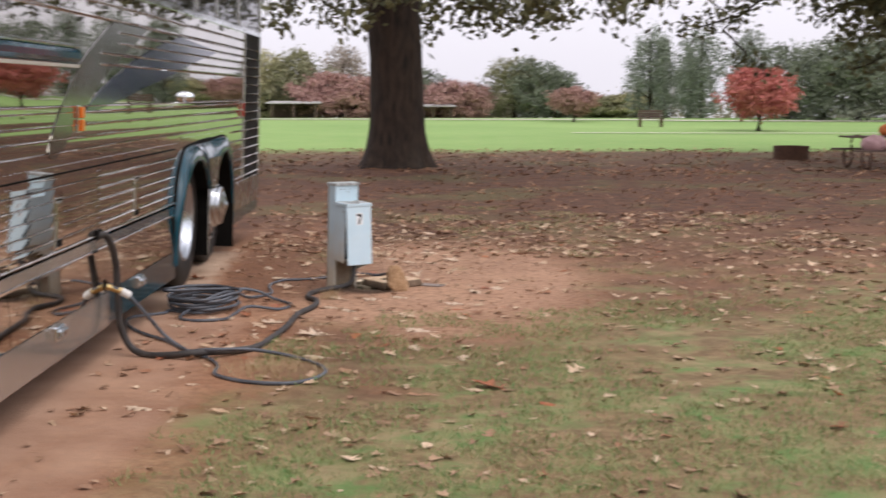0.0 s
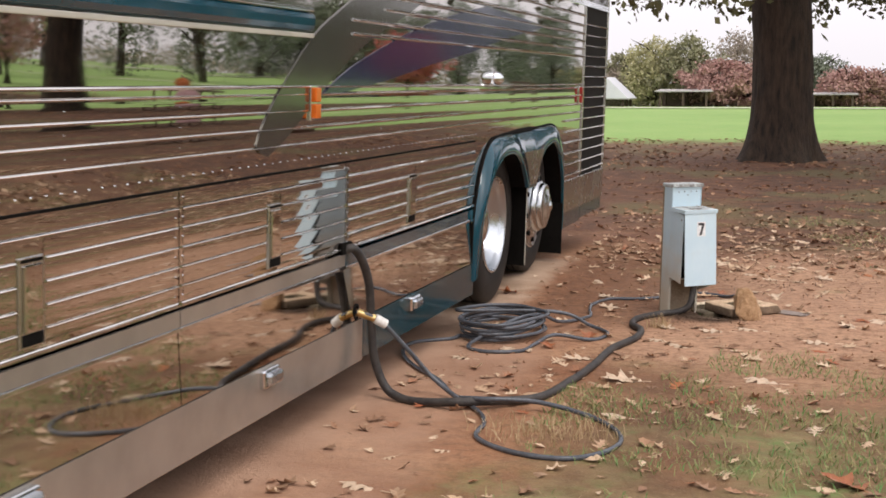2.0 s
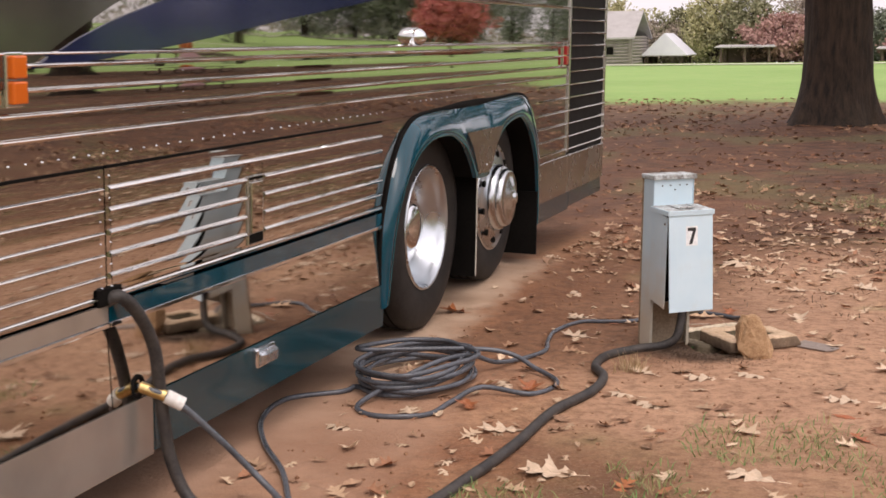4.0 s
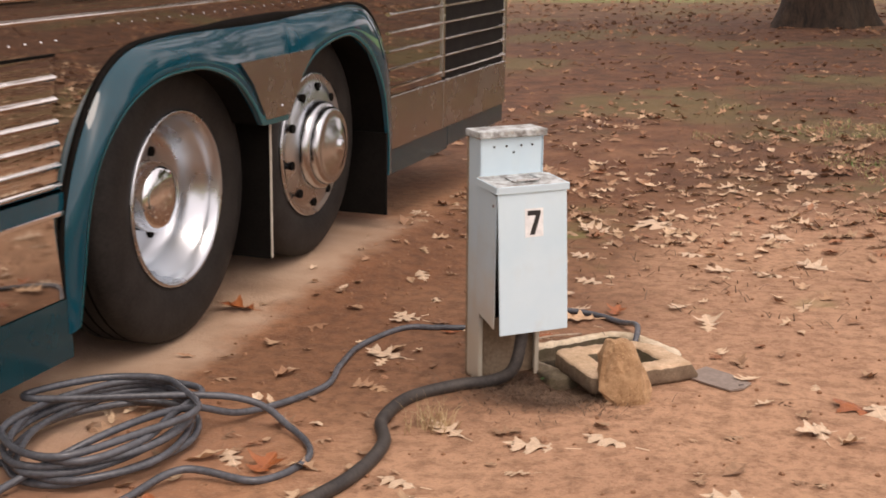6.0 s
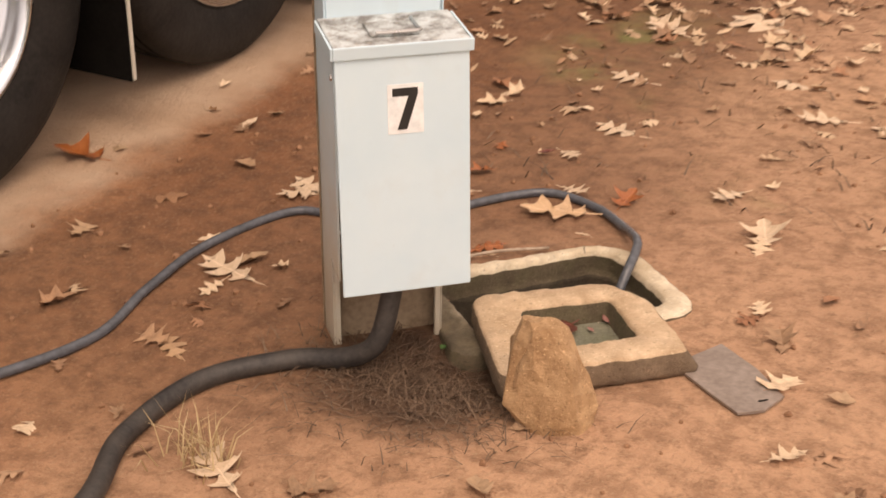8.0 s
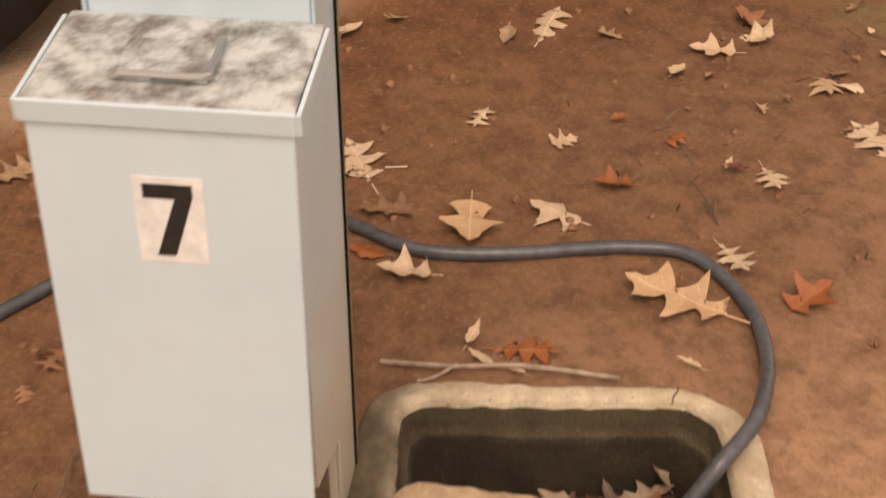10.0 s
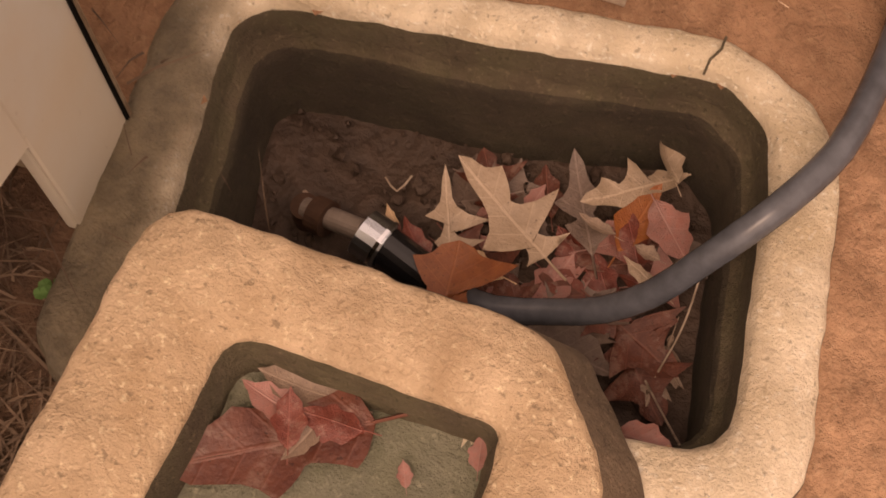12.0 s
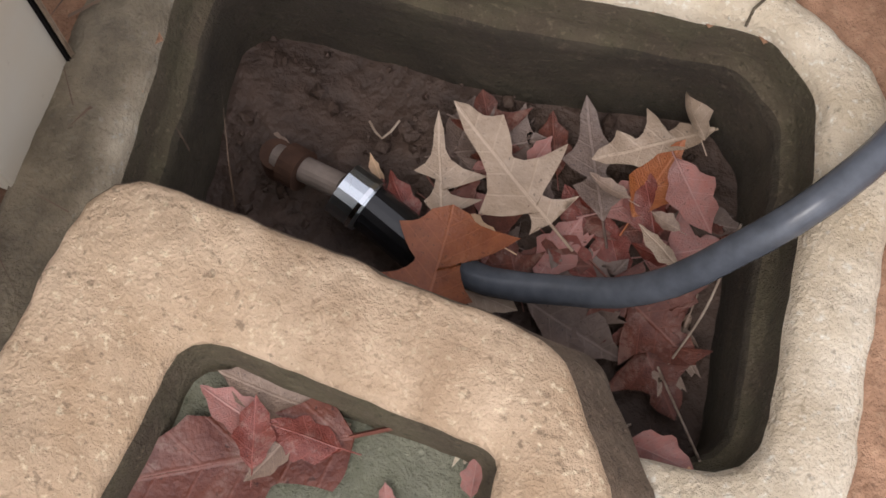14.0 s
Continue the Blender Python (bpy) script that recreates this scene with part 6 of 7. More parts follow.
# ---- distant buildings ----
def cabin(x, y, turn, w=5.4, d=6.0, wall=1.9, roof=1.7):
    c = empty("log_cabin", pose(x, y, height(x, y) - 0.1, 0, 0, turn), "weathered grey log cabin with a shingle roof", "cabin")
    n = 9
    for i in range(n):
        z = 0.12 + wall * i / n
        for s in (-1, 1):
            v, f = tube([Vector((-w / 2 - 0.15, s * d / 2, z)), Vector((w / 2 + 0.15, s * d / 2, z))], wall / n * 0.47, 7)
            mesh_object("log", v, f, LOGM, c)
            v, f = tube([Vector((s * w / 2, -d / 2 - 0.15, z + 0.1)), Vector((s * w / 2, d / 2 + 0.15, z + 0.1))], wall / n * 0.47, 7)
            mesh_object("log", v, f, LOGM, c)
    part("chinking", box((-w / 2, -d / 2, 0), (w / 2, d / 2, wall)), SHINGLE, c, "pale chinking between the logs")
    g = 0.35
    for s in (-1, 1):
        bm = bmesh.new()
        vs = [bm.verts.new(p) for p in ((-w / 2 - g, s * (d / 2 + g), wall - 0.1), (w / 2 + g, s * (d / 2 + g), wall - 0.1), (w / 2 + g, 0, wall + roof), (-w / 2 - g, 0, wall + roof))]
        face = bm.faces.new(vs)
        ex = bmesh.ops.extrude_face_region(bm, geom=[face])
        for v in [q for q in ex["geom"] if isinstance(q, bmesh.types.BMVert)]:
            v.co.z += 0.12
        part("roof", bm, SHINGLE, c, "grey shingle roof slope")
    part("door", box((-0.2, -d / 2 - 0.14, 0), (0.6, -d / 2 - 0.08, 1.5)), BROWNWOOD, c, "plank door")
    part("window", box((1.1, -d / 2 - 0.14, 0.8), (1.6, -d / 2 - 0.09, 1.3)), UNDER, c, "dark window opening")
    return c


def shelter(x, y, turn, w, d, post, label, roofmat, rise=0.7):
    c = empty("picnic_shelter", pose(x, y, height(x, y), 0, 0, turn), label, "shelter")
    for u in (-w / 2 + 0.2, 0, w / 2 - 0.2):
        for v in (-d / 2 + 0.2, d / 2 - 0.2):
            part("post", box((u - 0.08, v - 0.08, 0), (u + 0.08, v + 0.08, post)), BROWNWOOD, c)
    part("back_wall", box((-w / 2, d / 2 - 0.1, 0), (w / 2, d / 2, post)), BROWNWOOD, c, "dark back wall")
    part("fascia", box((-w / 2 - 0.2, -d / 2 - 0.2, post + 0.07), (w / 2 + 0.2, d / 2 + 0.2, post + 0.14)), SHINGLE, c, "pale roof edge")
    bm = bmesh.new()
    a = [bm.verts.new(p) for p in ((-w / 2 - 0.2, -d / 2 - 0.2, post + 0.14), (w / 2 + 0.2, -d / 2 - 0.2, post + 0.14), (w / 2 + 0.2, d / 2 + 0.2, post + 0.14), (-w / 2 - 0.2, d / 2 + 0.2, post + 0.14), (-w / 2, 0, post + 0.14 + rise), (w / 2, 0, post + 0.14 + rise))]
    for q in ((0, 1, 5, 4), (2, 3, 4, 5), (1, 2, 5), (3, 0, 4), (3, 2, 1, 0)):
        bm.faces.new([a[i] for i in q])
    part("roof", bm, roofmat, c)
    return c


cabin(-20.0, 98, 0)
shelter(-15.7, 101, 90, 4.0, 2.8, 0.5, "low pavilion with a white metal roof", WHITEROOF, 1.5)
shelter(-10.2, 100, 0, 3.6, 3.0, 1.0, "dark picnic shelter with a pale roof edge", SHINGLE, 0.12)
shelter(-0.1, 102, 0, 3.0, 3.0, 0.8, "dark picnic shelter with a pale roof edge", SHINGLE, 0.12)


# ---- picnic table, fire ring, bench ----
def picnic_table(x, y, turn):
    t = empty("picnic_table", pose(x, y, height(x, y), 0, 0, turn), "weathered brown picnic table with bags on it", "table")
    for i in range(5):
        part("board", box((-0.9, -0.36 + i * 0.147, 0.72), (0.9, -0.225 + i * 0.147, 0.76), 0.006), BROWNWOOD, t)
    for s in (-1, 1):
        for i in range(2):
            part("seat_board", box((-0.9, s * 0.66 - 0.14 + i * 0.145, 0.42), (0.9, s * 0.66 - 0.005 + i * 0.145, 0.46), 0.006), BROWNWOOD, t)
        v, f = tube(spline([(s * 0.6, -0.75, 0.41), (s * 0.6, -0.72, 0.1), (s * 0.6, -0.55, 0.03), (s * 0.6, -0.3, 0.2), (s * 0.6, -0.3, 0.7), (s * 0.6, 0.3, 0.7), (s * 0.6, 0.3, 0.2), (s * 0.6, 0.55, 0.03), (s * 0.6, 0.72, 0.1), (s * 0.6, 0.75, 0.41)], 0.06), 0.028, 8)
        mesh_object("leg_frame", v, f, RUSTIRON, t, True)
    return t


picnic_table(10.38, 30.6, 6)
PINKBAG, ORANGEBAG = mottled("pink_cloth", (0.45, 0.27, 0.27), (0.55, 0.36, 0.36), 8, 0.9), mottled("orange_skin", (0.55, 0.13, 0.03), (0.65, 0.2, 0.05), 8, 0.6)
bag = bmesh.new()
bmesh.ops.create_icosphere(bag, subdivisions=4, radius=1)
for v in bag.verts:
    v.co *= 1 + 0.14 * noise.noise(v.co * 2) + 0.05 * noise.noise(v.co * 6)
    v.co = Vector((v.co.x * 0.3, v.co.y * 0.22, max(-0.14, v.co.z * 0.2)))
bag_ob = part("cloth_bag", bag, PINKBAG, None, "", True)
bag_ob.location = (9.98, 29.92, height(10.38, 30.6) + 0.60)
tagged(bag_ob, "soft pink cloth bag on the picnic table", "bag")


def pumpkin(x, y, z, r):
    bm = bmesh.new()
    bmesh.ops.create_uvsphere(bm, u_segments=40, v_segments=16, radius=r)
    for v in bm.verts:
        a = math.atan2(v.co.y, v.co.x)
        k = 1 - 0.07 * abs(math.sin(4 * a))
        v.co = Vector((v.co.x * k, v.co.y * k, v.co.z * 0.8))
    p = part("pumpkin", bm, ORANGEBAG, None, "", True)
    p.location = (x, y, z)
    tagged(p, "round orange pumpkin on the picnic table", "pumpkin")
    v, f = tube([Vector((0, 0, r * 0.7)), Vector((0.01, 0, r * 0.95)), Vector((0.03, 0.01, r * 1.1))], 0.02, 7)
    mesh_object("stalk", v, f, STICKM, p)


pumpkin(10.42, 30.5, height(10.38, 30.6) + 0.76 + 0.13, 0.17)
ringm = part("fire_ring", lathe([(0.0, 0.46), (0.38, 0.46), (0.38, 0.43), (0.01, 0.43)], 28), RUSTIRON)
ringm.matrix_world = pose(9.48, 35.2, height(9.48, 35.2) - 0.03, 0, -90, 0)
tagged(ringm, "rusty steel fire ring at the edge of the lawn", "fire ring")
bench_ob = empty("park_bench", pose(11.2, 70, height(11.2, 70)), "dark park bench far out on the lawn", "bench")
for i in range(3):
    part("slat", box((-0.65, -0.2 + i * 0.15, 0.42), (0.65, -0.08 + i * 0.15, 0.46)), BROWNWOOD, bench_ob)
    part("back_slat", box((-0.65, 0.26, 0.5 + i * 0.13), (0.65, 0.30, 0.6 + i * 0.13)), BROWNWOOD, bench_ob)
for s in (-0.55, 0.55):
    part("leg", box((s - 0.05, -0.2, 0), (s + 0.05, 0.3, 0.42)), RUSTIRON, bench_ob)


# ---- fallen leaves ----
def lay(x, y, size, turn, kind, material, label, lift=0.006, tilt=(0, 0)):
    leaf(x, y, height(x, y) + lift, size, turn, kind, material, label, tilt)


NEARBY = [
    (-1.30, 11.89, 0.16, 70, 1), (-1.19, 11.33, 0.18, 80, 1), (-1.487, 12.58, 0.16, 30, 1), (-1.734, 12.19, 0.08, 0, 2), (-0.20, 12.36, 0.12, 150, 1), (-0.037, 12.155, 0.13, 20, 3), (-0.68, 12.73, 0.16, 80, 1), (-0.116, 13.09, 0.16, 110, 1), (0.13, 13.09, 0.18, 85, 1), (0.31, 13.28, 0.17, 60, 0), (0.10, 13.87, 0.16, 0, 3), (-0.29, 13.39, 0.16, 90, 1), (-0.82, 13.21, 0.16, 80, 1), (-0.58, 14.03, 0.30, 70, 0), (-0.92, 13.85, 0.2, 60, 0), (0.18, 14.84, 0.16, 20, 1), (0.06, 16.0, 0.2, 80, 0),
    (-0.137, 10.65, 0.19, 75, 1), (-0.36, 10.54, 0.2, 100, 1), (-0.68, 10.6, 0.16, 60, 1), (-1.27, 10.17, 0.15, 40, 1), (0.486, 10.9, 0.12, 120, 3), (0.69, 11.16, 0.15, 20, 0), (-1.755, 9.26, 0.15, 80, 1), (-1.55, 9.58, 0.16, 30, 1), (-1.07, 9.42, 0.2, 110, 1), (-0.68, 10.14, 0.15, 80, 1), (0.32, 10.28, 0.2, 95, 1), (0.07, 13.88, 0.17, 60, 0), (0.51, 10.91, 0.15, 20, 1), (-1.97, 13.9, 0.16, 60, 1), (0.03, 9.07, 0.2, 80, 0), (-1.45, 6.56, 0.2, 75, 1), (-0.73, 8.9, 0.22, 100, 0), (0.016, 8.34, 0.14, 20, 1), (-0.52, 9.99, 0.2, 60, 1), (0.33, 8.0, 0.14, 0, 1), (-0.63, 8.04, 0.15, 80, 3)]
for x, y, s, a, k in NEARBY:
    lay(x, y, s, a, k, LEAFTAN, TANL, 0.010, (6, -5))
for x, y, s, a, k in ((-2.07, 11.75, 0.16, 100, 3), (0.456, 7.12, 0.2, 60, 3), (0.6, 11.2, 0.16, 60, 3), (-1.137, 10.15, 0.13, 0, 3), (-1.33, 9.75, 0.12, 30, 3)):
    lay(x, y, s, a, k, LEAFRUST, RUSTL, 0.012, (8, 5))
# in the meter box
INBOX, BOXLEAVES = "damp oak leaf in the bottom of the meter box", "leaves in the meter box"
own_leaf(-0.446, 11.640, -0.122, 0.130, 99, ([(0.02, 0.17, 0.02), (0.14, 0.34, 0.31)], [(0.02, 0.25, 0.03), (0.20, 0.40, 0.34), (0.50, 0.20, 0.74)], 0.08), LEAFDULL, "large pale tan lobed oak leaf lying on red leaves", (4, 3), BOXLEAVES, 0.22)
own_leaf(-0.396, 11.556, -0.098, 0.080, 46, ([(0.03, 0.50, 0.16), (0.40, 0.46, 0.70)], [(0.03, 0.44, 0.10), (0.46, 0.74, 0.80)], 0.24), LEAFSODDEN, "rust brown oak leaf lying over the hose coupling", (6, -4), BOXLEAVES, 0.25)
own_leaf(-0.470, 11.596, -0.134, 0.096, 65, ([(0.10, 0.16, 0.20), (0.4, 0.24, 0.46)], [(0.10, 0.34, 0.20), (0.32, 0.40, 0.40)], 0.05), LEAFDULL, "slim tan oak leaf with narrow lobes", (8, 10), BOXLEAVES, 0.3)
own_leaf(-0.403, 11.761, -0.134, 0.112, 169, ([(0.15, 0.10, 0.3), (0.5, 0.14, 0.66)], [(0.15, 0.12, 0.24), (0.36, 0.28, 0.46), (0.62, 0.17, 0.74)], 0.075), LEAFDULL, "slim tan oak leaf with narrow lobes", (8, 4), BOXLEAVES, 0.3)
own_leaf(-0.417, 11.713, -0.138, 0.107, 68, ([(0.1, 0.2, 0.3), (0.36, 0.26, 0.52)], [(0.1, 0.22, 0.22), (0.4, 0.18, 0.56)], 0.08), LEAFDARK, "grey brown oak leaf half under others", (6, 0), BOXLEAVES)
PIT = [
    (-0.407, 11.591, -0.112, 0.056, 122, 2, LEAFORANGE, (8, 10)),
    (-0.410, 11.800, -0.112, 0.054, 91, 2, LEAFDULL, (24, 30)),
    (-0.377, 11.752, -0.138, 0.080, 27, 2, LEAFRUST, (4, 4)),
    (-0.363, 11.735, -0.136, 0.066, 70, 2, LEAFRED, (4, 4)),
    (-0.347, 11.767, -0.130, 0.072, -97, 2, LEAFPINK, (6, 14)),
    (-0.444, 11.677, -0.140, 0.036, 27, 2, LEAFPINK, (4, 8)),
    (-0.324, 11.720, -0.124, 0.052, 103, 4, LEAFDULL, (5, 8)),
    (-0.340, 11.733, -0.122, 0.028, 119, 2, LEAFGREY, (5, 5)),
    (-0.299, 11.628, -0.148, 0.092, -62, 2, LEAFDARK, (3, 3)),
    (-0.353, 11.577, -0.130, 0.050, -51, 2, LEAFDULL, (4, 4)),
    (-0.244, 11.669, -0.150, 0.086, -99, 3, LEAFWET, (2, 4)),
    (-0.246, 11.691, -0.148, 0.072, -142, 1, LEAFGREY, (4, 4)),
    (-0.177, 11.611, -0.024, 0.056, -57, 2, LEAFPINK, (22, 0)),
    (-0.566, 11.487, -0.160, 0.027, 144, 2, LEAFGREY, (0, 0)),
    (-0.460, 11.555, -0.132, 0.054, 90, 2, LEAFRED, (12, 18)),
    (-0.494, 11.550, -0.138, 0.034, 85, 4, LEAFORANGE, (12, 10)),
    (-0.357, 11.639, -0.150, 0.068, -31, 2, LEAFWET, (2, 4)),
    (-0.354, 11.657, -0.148, 0.056, -73, 2, LEAFRED, (4, 4)),
    (-0.346, 11.692, -0.147, 0.060, 75, 2, LEAFRED, (4, 0)),
    (-0.423, 11.616, -0.148, 0.040, 97, 2, LEAFPINK, (2, 4)),
    (-0.326, 11.718, -0.148, 0.040, 129, 2, LEAFRED, (4, 5)),
    (-0.386, 11.683, -0.146, 0.052, 90, 2, LEAFRED, (4, 5)),
    (-0.388, 11.709, -0.128, 0.040, 120, 4, LEAFGREY, (5, 5)),
]
for x, y, z, s, a, k, m, t in PIT:
    leaf(x, y, z - 0.004, s, a, k, m, INBOX, t, BOXLEAVES)
rp = random.Random(31)
for i in range(26):
    u, v = rp.uniform(-0.02, 0.20), rp.uniform(-0.05, 0.09)
    p = BOXC + BU * u + BV * v
    leaf(p.x, p.y, -0.158 + 0.010 * rp.random(), rp.uniform(0.045, 0.095), rp.uniform(0, 360), rp.choice((2, 2, 3, 0)), rp.choice((LEAFRED, LEAFWET, LEAFPINK, LEAFWET, LEAFDARK)), "sodden red leaf at the bottom of the meter box", (rp.uniform(-6, 6), rp.uniform(-6, 6)), "leaves in the meter box")
# on the lid recess
own_leaf(-0.308, 11.347, 0.030, 0.170, 163, ([(0.05, 0.20, 0.12), (0.35, 0.26, 0.50)], [(0.05, 0.18, 0.10), (0.42, 0.20, 0.62)], 0.13), LEAFWET, "broad wet red brown oak leaf in the lid recess", (2, 2), "leaves in the lid recess", 0.12)
RECESS = [
    (-0.334, 11.393, 0.034, 0.070, 131, 2, LEAFGREY, (6, 4)),
    (-0.335, 11.367, 0.042, 0.050, 119, 2, LEAFPINK, (8, 5)),
    (-0.298, 11.399, 0.044, 0.050, 133, 2, LEAFRED, (4, 6)),
    (-0.315, 11.372, 0.044, 0.044, 60, 2, LEAFRED, (5, 6)),
    (-0.296, 11.372, 0.040, 0.040, 200, 2, LEAFGREY, (5, 6)),
    (-0.221, 11.485, 0.036, 0.026, 56, 2, LEAFPINK, (20, 10)),
    (-0.237, 11.428, 0.030, 0.020, 68, 2, LEAFPINK, (10, 5)),
]
for x, y, z, s, a, k, m, t in RECESS:
    leaf(x, y, z - 0.004, s * 1.1, a, k, m, "damp leaf lying in the lid recess", t, "leaves in the lid recess")
# on the soil behind the box
BEHIND = [
    (-1.302, 11.855, 0.012, 0.165, -216, 1, LEAFTAN, (6, 4)),
    (-0.918, 12.055, 0.012, 0.104, -255, 3, LEAFTAN, (6, 4)),
    (-0.915, 12.204, 0.012, 0.074, -219, 3, LEAFRUST, (8, 5)),
    (-0.734, 12.450, 0.014, 0.094, -121, 1, LEAFTAN, (8, 5)),
    (-0.602, 12.185, 0.012, 0.105, -112, 1, LEAFTAN, (10, 5)),
    (-0.955, 11.726, 0.012, 0.093, -227, 3, LEAFTAN, (6, 4)),
    (-0.656, 11.736, 0.012, 0.105, -48, 1, LEAFRUST, (6, 4)),
    (-0.688, 11.672, 0.014, 0.062, -259, 4, LEAFTAN, (8, 8)),
    (-0.739, 11.697, 0.014, 0.055, 27, 4, LEAFTAN, (10, 8)),
    (-0.463, 11.910, 0.014, 0.043, -244, 4, LEAFTAN, (12, 5)),
    (-1.054, 11.719, 0.010, 0.074, -239, 2, LEAFRUST, (6, 6)),
    (-0.445, 12.199, 0.014, 0.093, -5, 3, LEAFRUST, (12, 6)),
    (-0.629, 11.686, 0.012, 0.039, -239, 4, LEAFTAN, (8, 6)),
    (-0.946, 12.419, 0.012, 0.048, 2, 3, LEAFRUST, (8, 6)),
    (-1.086, 12.396, 0.012, 0.040, -24, 2, LEAFRUST, (8, 6)),
    (-0.796, 12.427, 0.012, 0.055, -67, 4, LEAFRED, (8, 6)),
]
for x, y, z, s, a, k, m, t in BEHIND:
    lay(x, y, s, a, k, m, RUSTL if m == LEAFRUST else TANL, z, t)

own_leaf(-0.597, 12.026, height(-0.597, 12.026) + 0.014, 0.190, 107, ([(0.08, 0.24, 0.14), (0.28, 0.42, 0.46), (0.58, 0.28, 0.80)], [(0.06, 0.20, 0.06), (0.24, 0.38, 0.34), (0.52, 0.30, 0.72)], 0.065), LEAFORANGE, "large orange tan lobed oak leaf on the soil", (4, -4))
own_leaf(-0.995, 11.913, height(-0.995, 11.913) + 0.014, 0.150, -133, ([(0.1, 0.26, 0.2), (0.42, 0.42, 0.62)], [(0.08, 0.28, 0.24), (0.42, 0.40, 0.66)], 0.15), LEAFORANGE, "broad orange tan oak leaf on the soil", (4, -6))

# leaves one can pick out along the walk
rl = random.Random(77)


def free(x, y):
    d = Vector((x, y, 0)) - BOXC
    if abs(d.dot(BU)) < 0.36 and -0.22 < d.dot(BV) < 0.55:
        return False
    if -0.95 < x < -0.3 and 10.75 < y < 11.5:
        return False
    return x > -2.0 or y < 1.5 or y > 16.0


def bare_patch(x, y):
    return -1.45 < x < -0.3 and 11.5 < y < 12.6


count = 0
while count < 190:
    x, y = rl.uniform(-1.75, 3.2), rl.uniform(6.0, 15.5)
    if not free(x, y) or bare_patch(x, y) or (x < -1.2 and rl.random() < 0.6):
        continue
    lay(x, y, rl.uniform(0.06, 0.135), rl.uniform(0, 360), rl.choice((0, 1, 1, 1, 2, 3, 4)), LEAF_OBJ, "dry curled oak leaf on the soil", 0.008, (rl.uniform(-14, 14), rl.uniform(-14, 14)))
    count += 1


def litter(n, x0, x1, y0, y1, s0, s1, name, label, seed, keep=lambda x, y: True, material=LEAF_MASS):
    r = random.Random(seed)
    verts, faces = [], []
    arr = [np.array(s[0]) for s in SHAPES]
    made = 0
    while made < n:
        x, y = r.uniform(x0, x1), r.uniform(y0, y1)
        if not free(x, y) or not keep(x, y) or (bare_patch(x, y) and r.random() < 0.8) or noise.noise(Vector((x * 0.45, y * 0.45, seed))) + 0.5 * noise.noise(Vector((x * 1.6, y * 1.6, seed))) < r.uniform(-0.6, 0.35):
            continue
        k = r.randrange(5)
        m = np.array(pose(x, y, height(x, y) + 0.008, r.uniform(-18, 18), r.uniform(-18, 18), r.uniform(0, 360)))
        v = arr[k] * r.uniform(s0, s1)
        v = v @ m[:3, :3].T + m[:3, 3]
        base = len(verts)
        verts += v.tolist()
        faces += [tuple(q + base for q in f) for f in SHAPES[k][1]]
        made += 1
    ob = mesh_object(name, verts, faces, material)
    tagged(ob, label, "leaves", kind="stuff")


litter(1900, -2.0, 4.5, 1.0, 15.5, 0.03, 0.10, "leaf_litter", "small broken leaves scattered over the soil", 1)
litter(1500, -2.2, 5, 13.5, 19, 0.05, 0.12, "leaf_litter", "dry leaves scattered under the trees", 2)
litter(3800, -9, 14, 16, 30, 0.05, 0.11, "leaf_litter", "brown leaves scattered under the trees", 12, material=LEAF_FAR)
litter(4500, -14, 20, 28, 42, 0.08, 0.16, "leaf_litter", "dry leaves at the edge of the lawn", 3, material=LEAF_FAR)
litter(1600, 3, 16, 0, 16, 0.08, 0.15, "leaf_litter", "dry leaves on the open side", 4)


# ---- grass, straw, debris ----
def blades(n, where, h0, h1, w, material, name, label, seed, lean=0.6):
    rng = np.random.default_rng(seed)
    pts = []
    r = random.Random(seed)
    while len(pts) < n:
        p = where(r)
        if p:
            pts.append((p[0], p[1], height(p[0], p[1])))
    c = np.array(pts)
    h = rng.uniform(h0, h1, (n, 1))
    a = rng.uniform(0, 2 * np.pi, n)
    side = np.stack([np.cos(a), np.sin(a), 0 * a], axis=1) * w
    tilt = rng.normal(0, lean, (n, 2)) * h
    mid = c + np.concatenate([tilt * 0.35, h * 0.6], axis=1)
    tip = c + np.concatenate([tilt, h * (1 - 0.3 * np.minimum(1, np.abs(tilt).sum(1, keepdims=True) / h / 2))], axis=1)
    v = np.stack([c - side, c + side, mid + side * 0.7, mid - side * 0.7, tip], axis=1).reshape(-1, 3)
    i = np.arange(n) * 5
    faces = [tuple(q) for q in np.stack([i, i + 1, i + 2, i + 3], 1).tolist()] + [tuple(q) for q in np.stack([i + 3, i + 2, i + 4], 1).tolist()]
    ob = mesh_object(name, v.tolist(), faces, material)
    tagged(ob, label, "grass", kind="stuff")


def green_spot(r):
    x, y = r.uniform(-1.3, 5.5), r.uniform(1.5, 10.5)
    s = 1.5 * noise.noise(Vector((x * 0.8, y * 0.8, 2))) + 1.1 * noise.noise(Vector((x * 2.4, y * 2.4, 4)))
    limit = max(-0.25, (y - 7.8 - 0.9 * x) * 0.2) + (0.6 if x < -1.0 else 0)
    return (x, y) if s > limit + r.uniform(-0.25, 0.25) else None


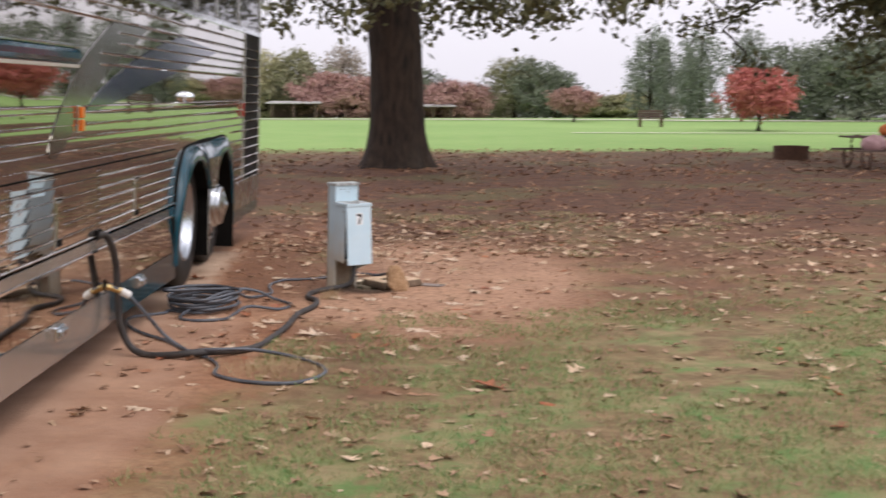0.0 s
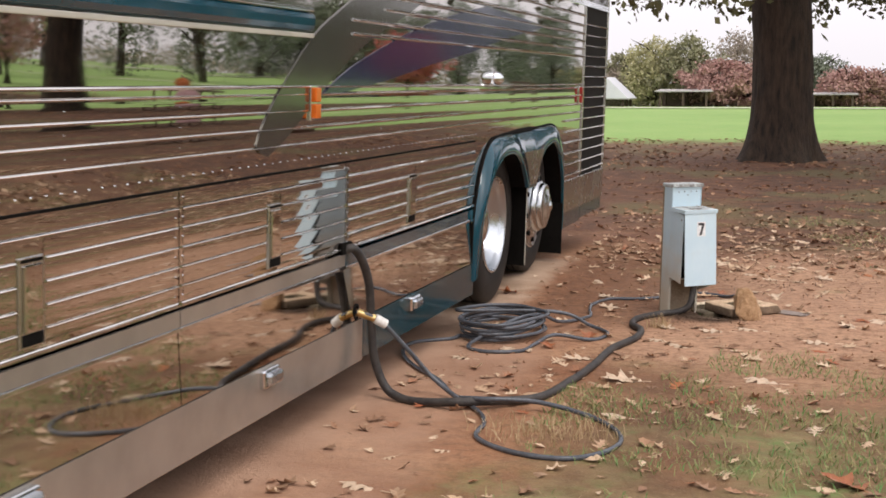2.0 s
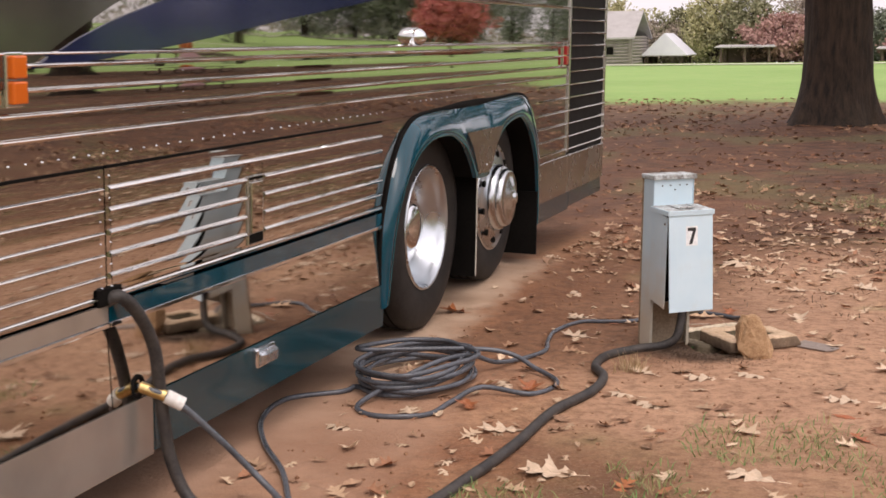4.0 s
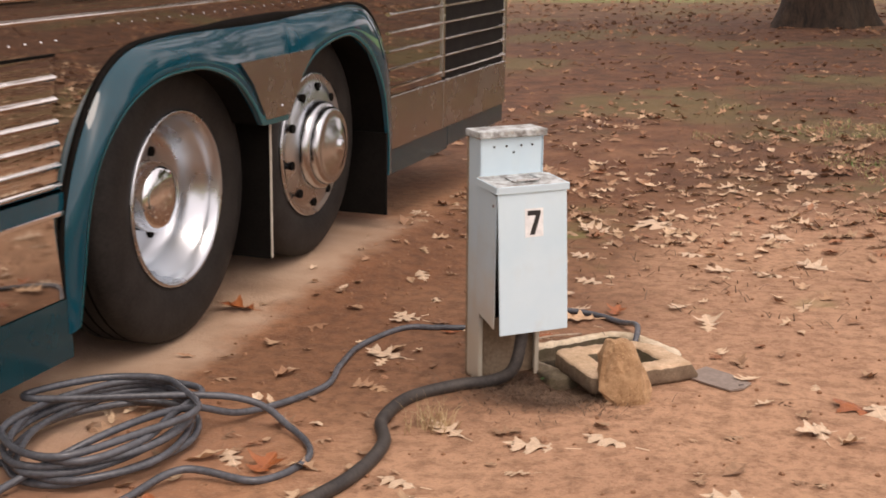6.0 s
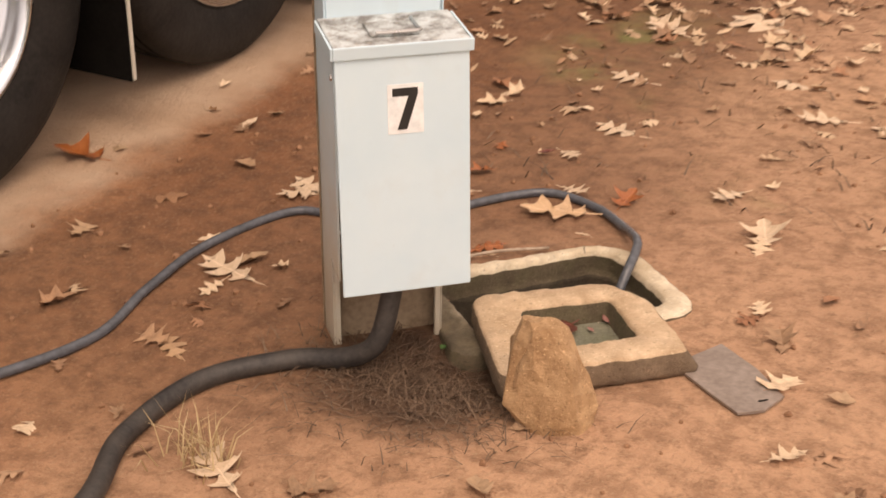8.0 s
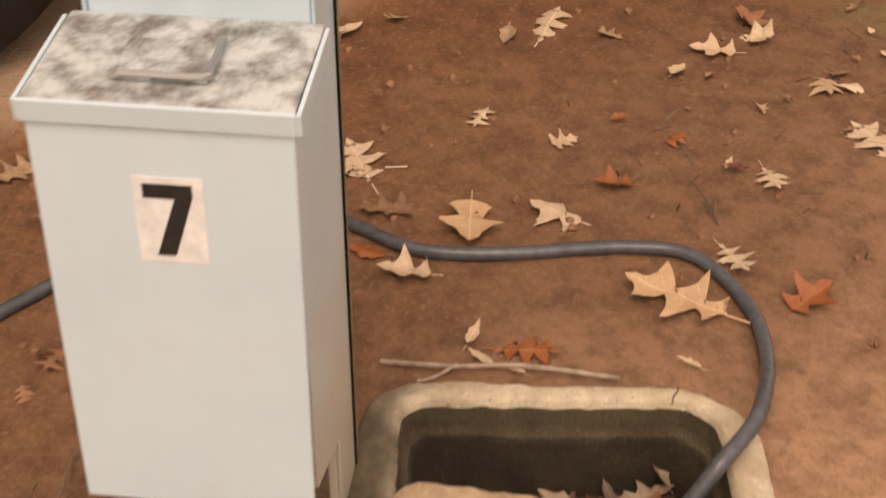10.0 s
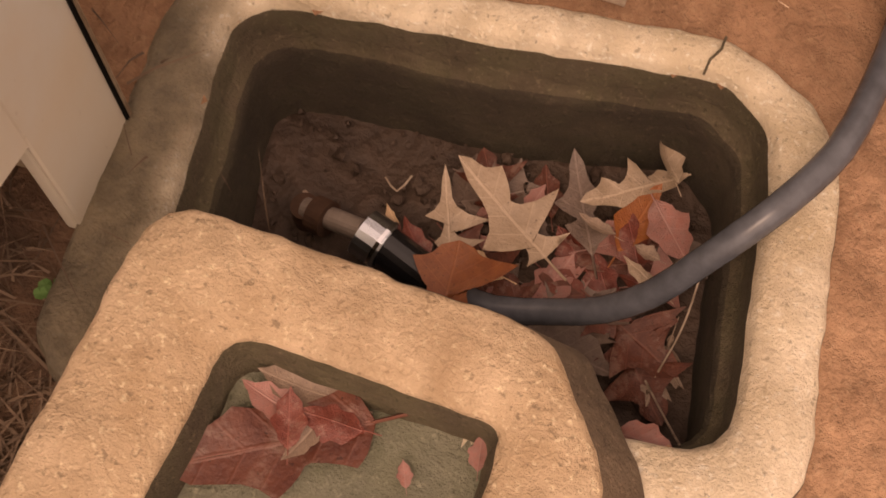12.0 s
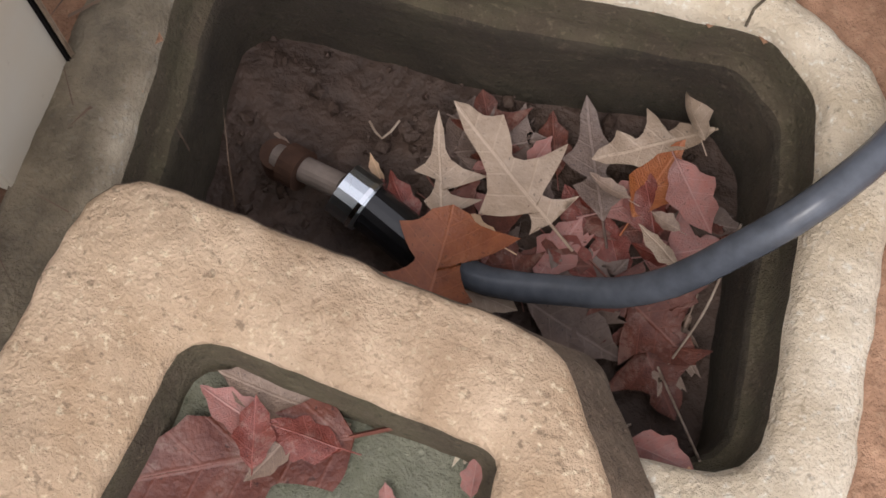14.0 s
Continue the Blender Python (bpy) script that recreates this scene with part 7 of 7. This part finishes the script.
blades(42000, green_spot, 0.015, 0.055, 0.0028, GRASSM, "grass", "short thin green and dry grass", 5, 0.9)
blades(260, lambda r: (-0.88 + r.gauss(0, 0.16), 7.62 + r.gauss(0, 0.13)), 0.04, 0.10, 0.002, STRAWM, "straw_tuft", "dry straw tuft inside the hose loop", 6)
blades(70, lambda r: (-0.74 + r.gauss(0, 0.04), 10.62 + r.gauss(0, 0.03)), 0.05, 0.13, 0.002, STRAWM, "straw_tuft", "dry straw tuft beside the power cord", 7)
blades(2400, lambda r: (-0.50 + r.gauss(0, 0.15), 11.08 + r.gauss(0, 0.11)), 0.008, 0.03, 0.0016, TWIGM, "dead_grass", "dead grass and bark crumbs at the pedestal foot", 8, 2.2)
blades(3500, lambda r: (r.uniform(-1.2, 4), r.uniform(12.2, 24)), 0.015, 0.05, 0.003, TWIGM, "dead_grass", "sparse dead grass in the soil", 9, 1.8)
SPROUT = crown_material("sprout_green", (0.05, 0.13, 0.03), (0.09, 0.20, 0.05))


def sprout(x, y):
    r = random.Random(10)
    w = empty("weed_sprout", pose(x, y, height(x, y)), "tiny green clover-like weed beside the box", "weed")
    for i in range(9):
        a, d, h = r.uniform(0, 6.28), r.uniform(0.004, 0.022), r.uniform(0.008, 0.02)
        top = Vector((d * math.cos(a), d * math.sin(a), h))
        v, f = tube([Vector((0, 0, -0.004)), top * 0.6, top], 0.0006, 5)
        mesh_object("stem", v, f, SPROUT, w)
        bm = bmesh.new()
        rim = [bm.verts.new(top + Vector((0.006 * math.cos(q) * (1 + 0.2 * math.cos(3 * q)), 0.006 * math.sin(q), 0.0015 * math.cos(2 * q)))) for q in (k * 0.6283 for k in range(10))]
        mid = bm.verts.new(top - Vector((0, 0, 0.001)))
        for k in range(10):
            bm.faces.new((mid, rim[k], rim[(k + 1) % 10]))
        part("leaflet", bm, SPROUT, w)


sprout(-0.518, 11.254)


def turf_spot(r):
    x, y = r.uniform(-1.0, 5.0), r.uniform(3.0, 20.0)
    s = noise.noise(Vector((x * 0.8, y * 0.8, 9))) + 0.5 * noise.noise(Vector((x * 2.6, y * 2.6, 6)))
    return (x, y) if s > 0.22 and free(x, y) and not bare_patch(x, y) and (abs(x - 0.3) > 1.0 or y > 14 or y < 8.5) else None


blades(9000, turf_spot, 0.012, 0.045, 0.0024, STRAWM, "straw", "dry straw and thatch lying in the turf", 14, 1.6)
blades(7000, turf_spot, 0.015, 0.045, 0.0026, GRASSM, "grass", "thin green tufts in the soil", 15, 1.0)


def pebbles(n, seed):
    r = random.Random(seed)
    bm = bmesh.new()
    for _ in range(n):
        x, y = r.uniform(-1.9, 1.8), r.uniform(8.5, 13.5)
        if not free(x, y):
            continue
        s = r.uniform(0.004, 0.011)
        q = bmesh.ops.create_icosphere(bm, subdivisions=1, radius=s, matrix=Matrix.Translation((x, y, height(x, y) + s * 0.3)))
        for v in q["verts"]:
            v.co += Vector((r.uniform(-1, 1), r.uniform(-1, 1), r.uniform(-1, 1))) * s * 0.25
    tagged(part("pebbles", bm, mottled("soil_crumb", (0.20, 0.095, 0.05), (0.34, 0.185, 0.105), 30, 0.9)), "small soil crumbs and pebbles", "pebbles", kind="stuff")


pebbles(520, 3)


def pit_crumbs():
    r = random.Random(12)
    bm = bmesh.new()
    for _ in range(240):
        u, v = r.uniform(-0.21, 0.2), r.uniform(-0.09, 0.12)
        p = BOXC + BU * u + BV * v
        s = r.choice((0.002, 0.003, 0.003, 0.004, 0.007))
        g = bmesh.ops.create_icosphere(bm, subdivisions=1, radius=s, matrix=Matrix.Translation((p.x, p.y, -0.163 + s * 0.4)))
        for w in g["verts"]:
            w.co += Vector((r.uniform(-1, 1), r.uniform(-1, 1), r.uniform(-1, 1))) * s * 0.35
    tagged(part("soil_crumbs", bm, PITSOIL), "dark soil crumbs in the meter box", "soil", kind="stuff")


pit_crumbs()
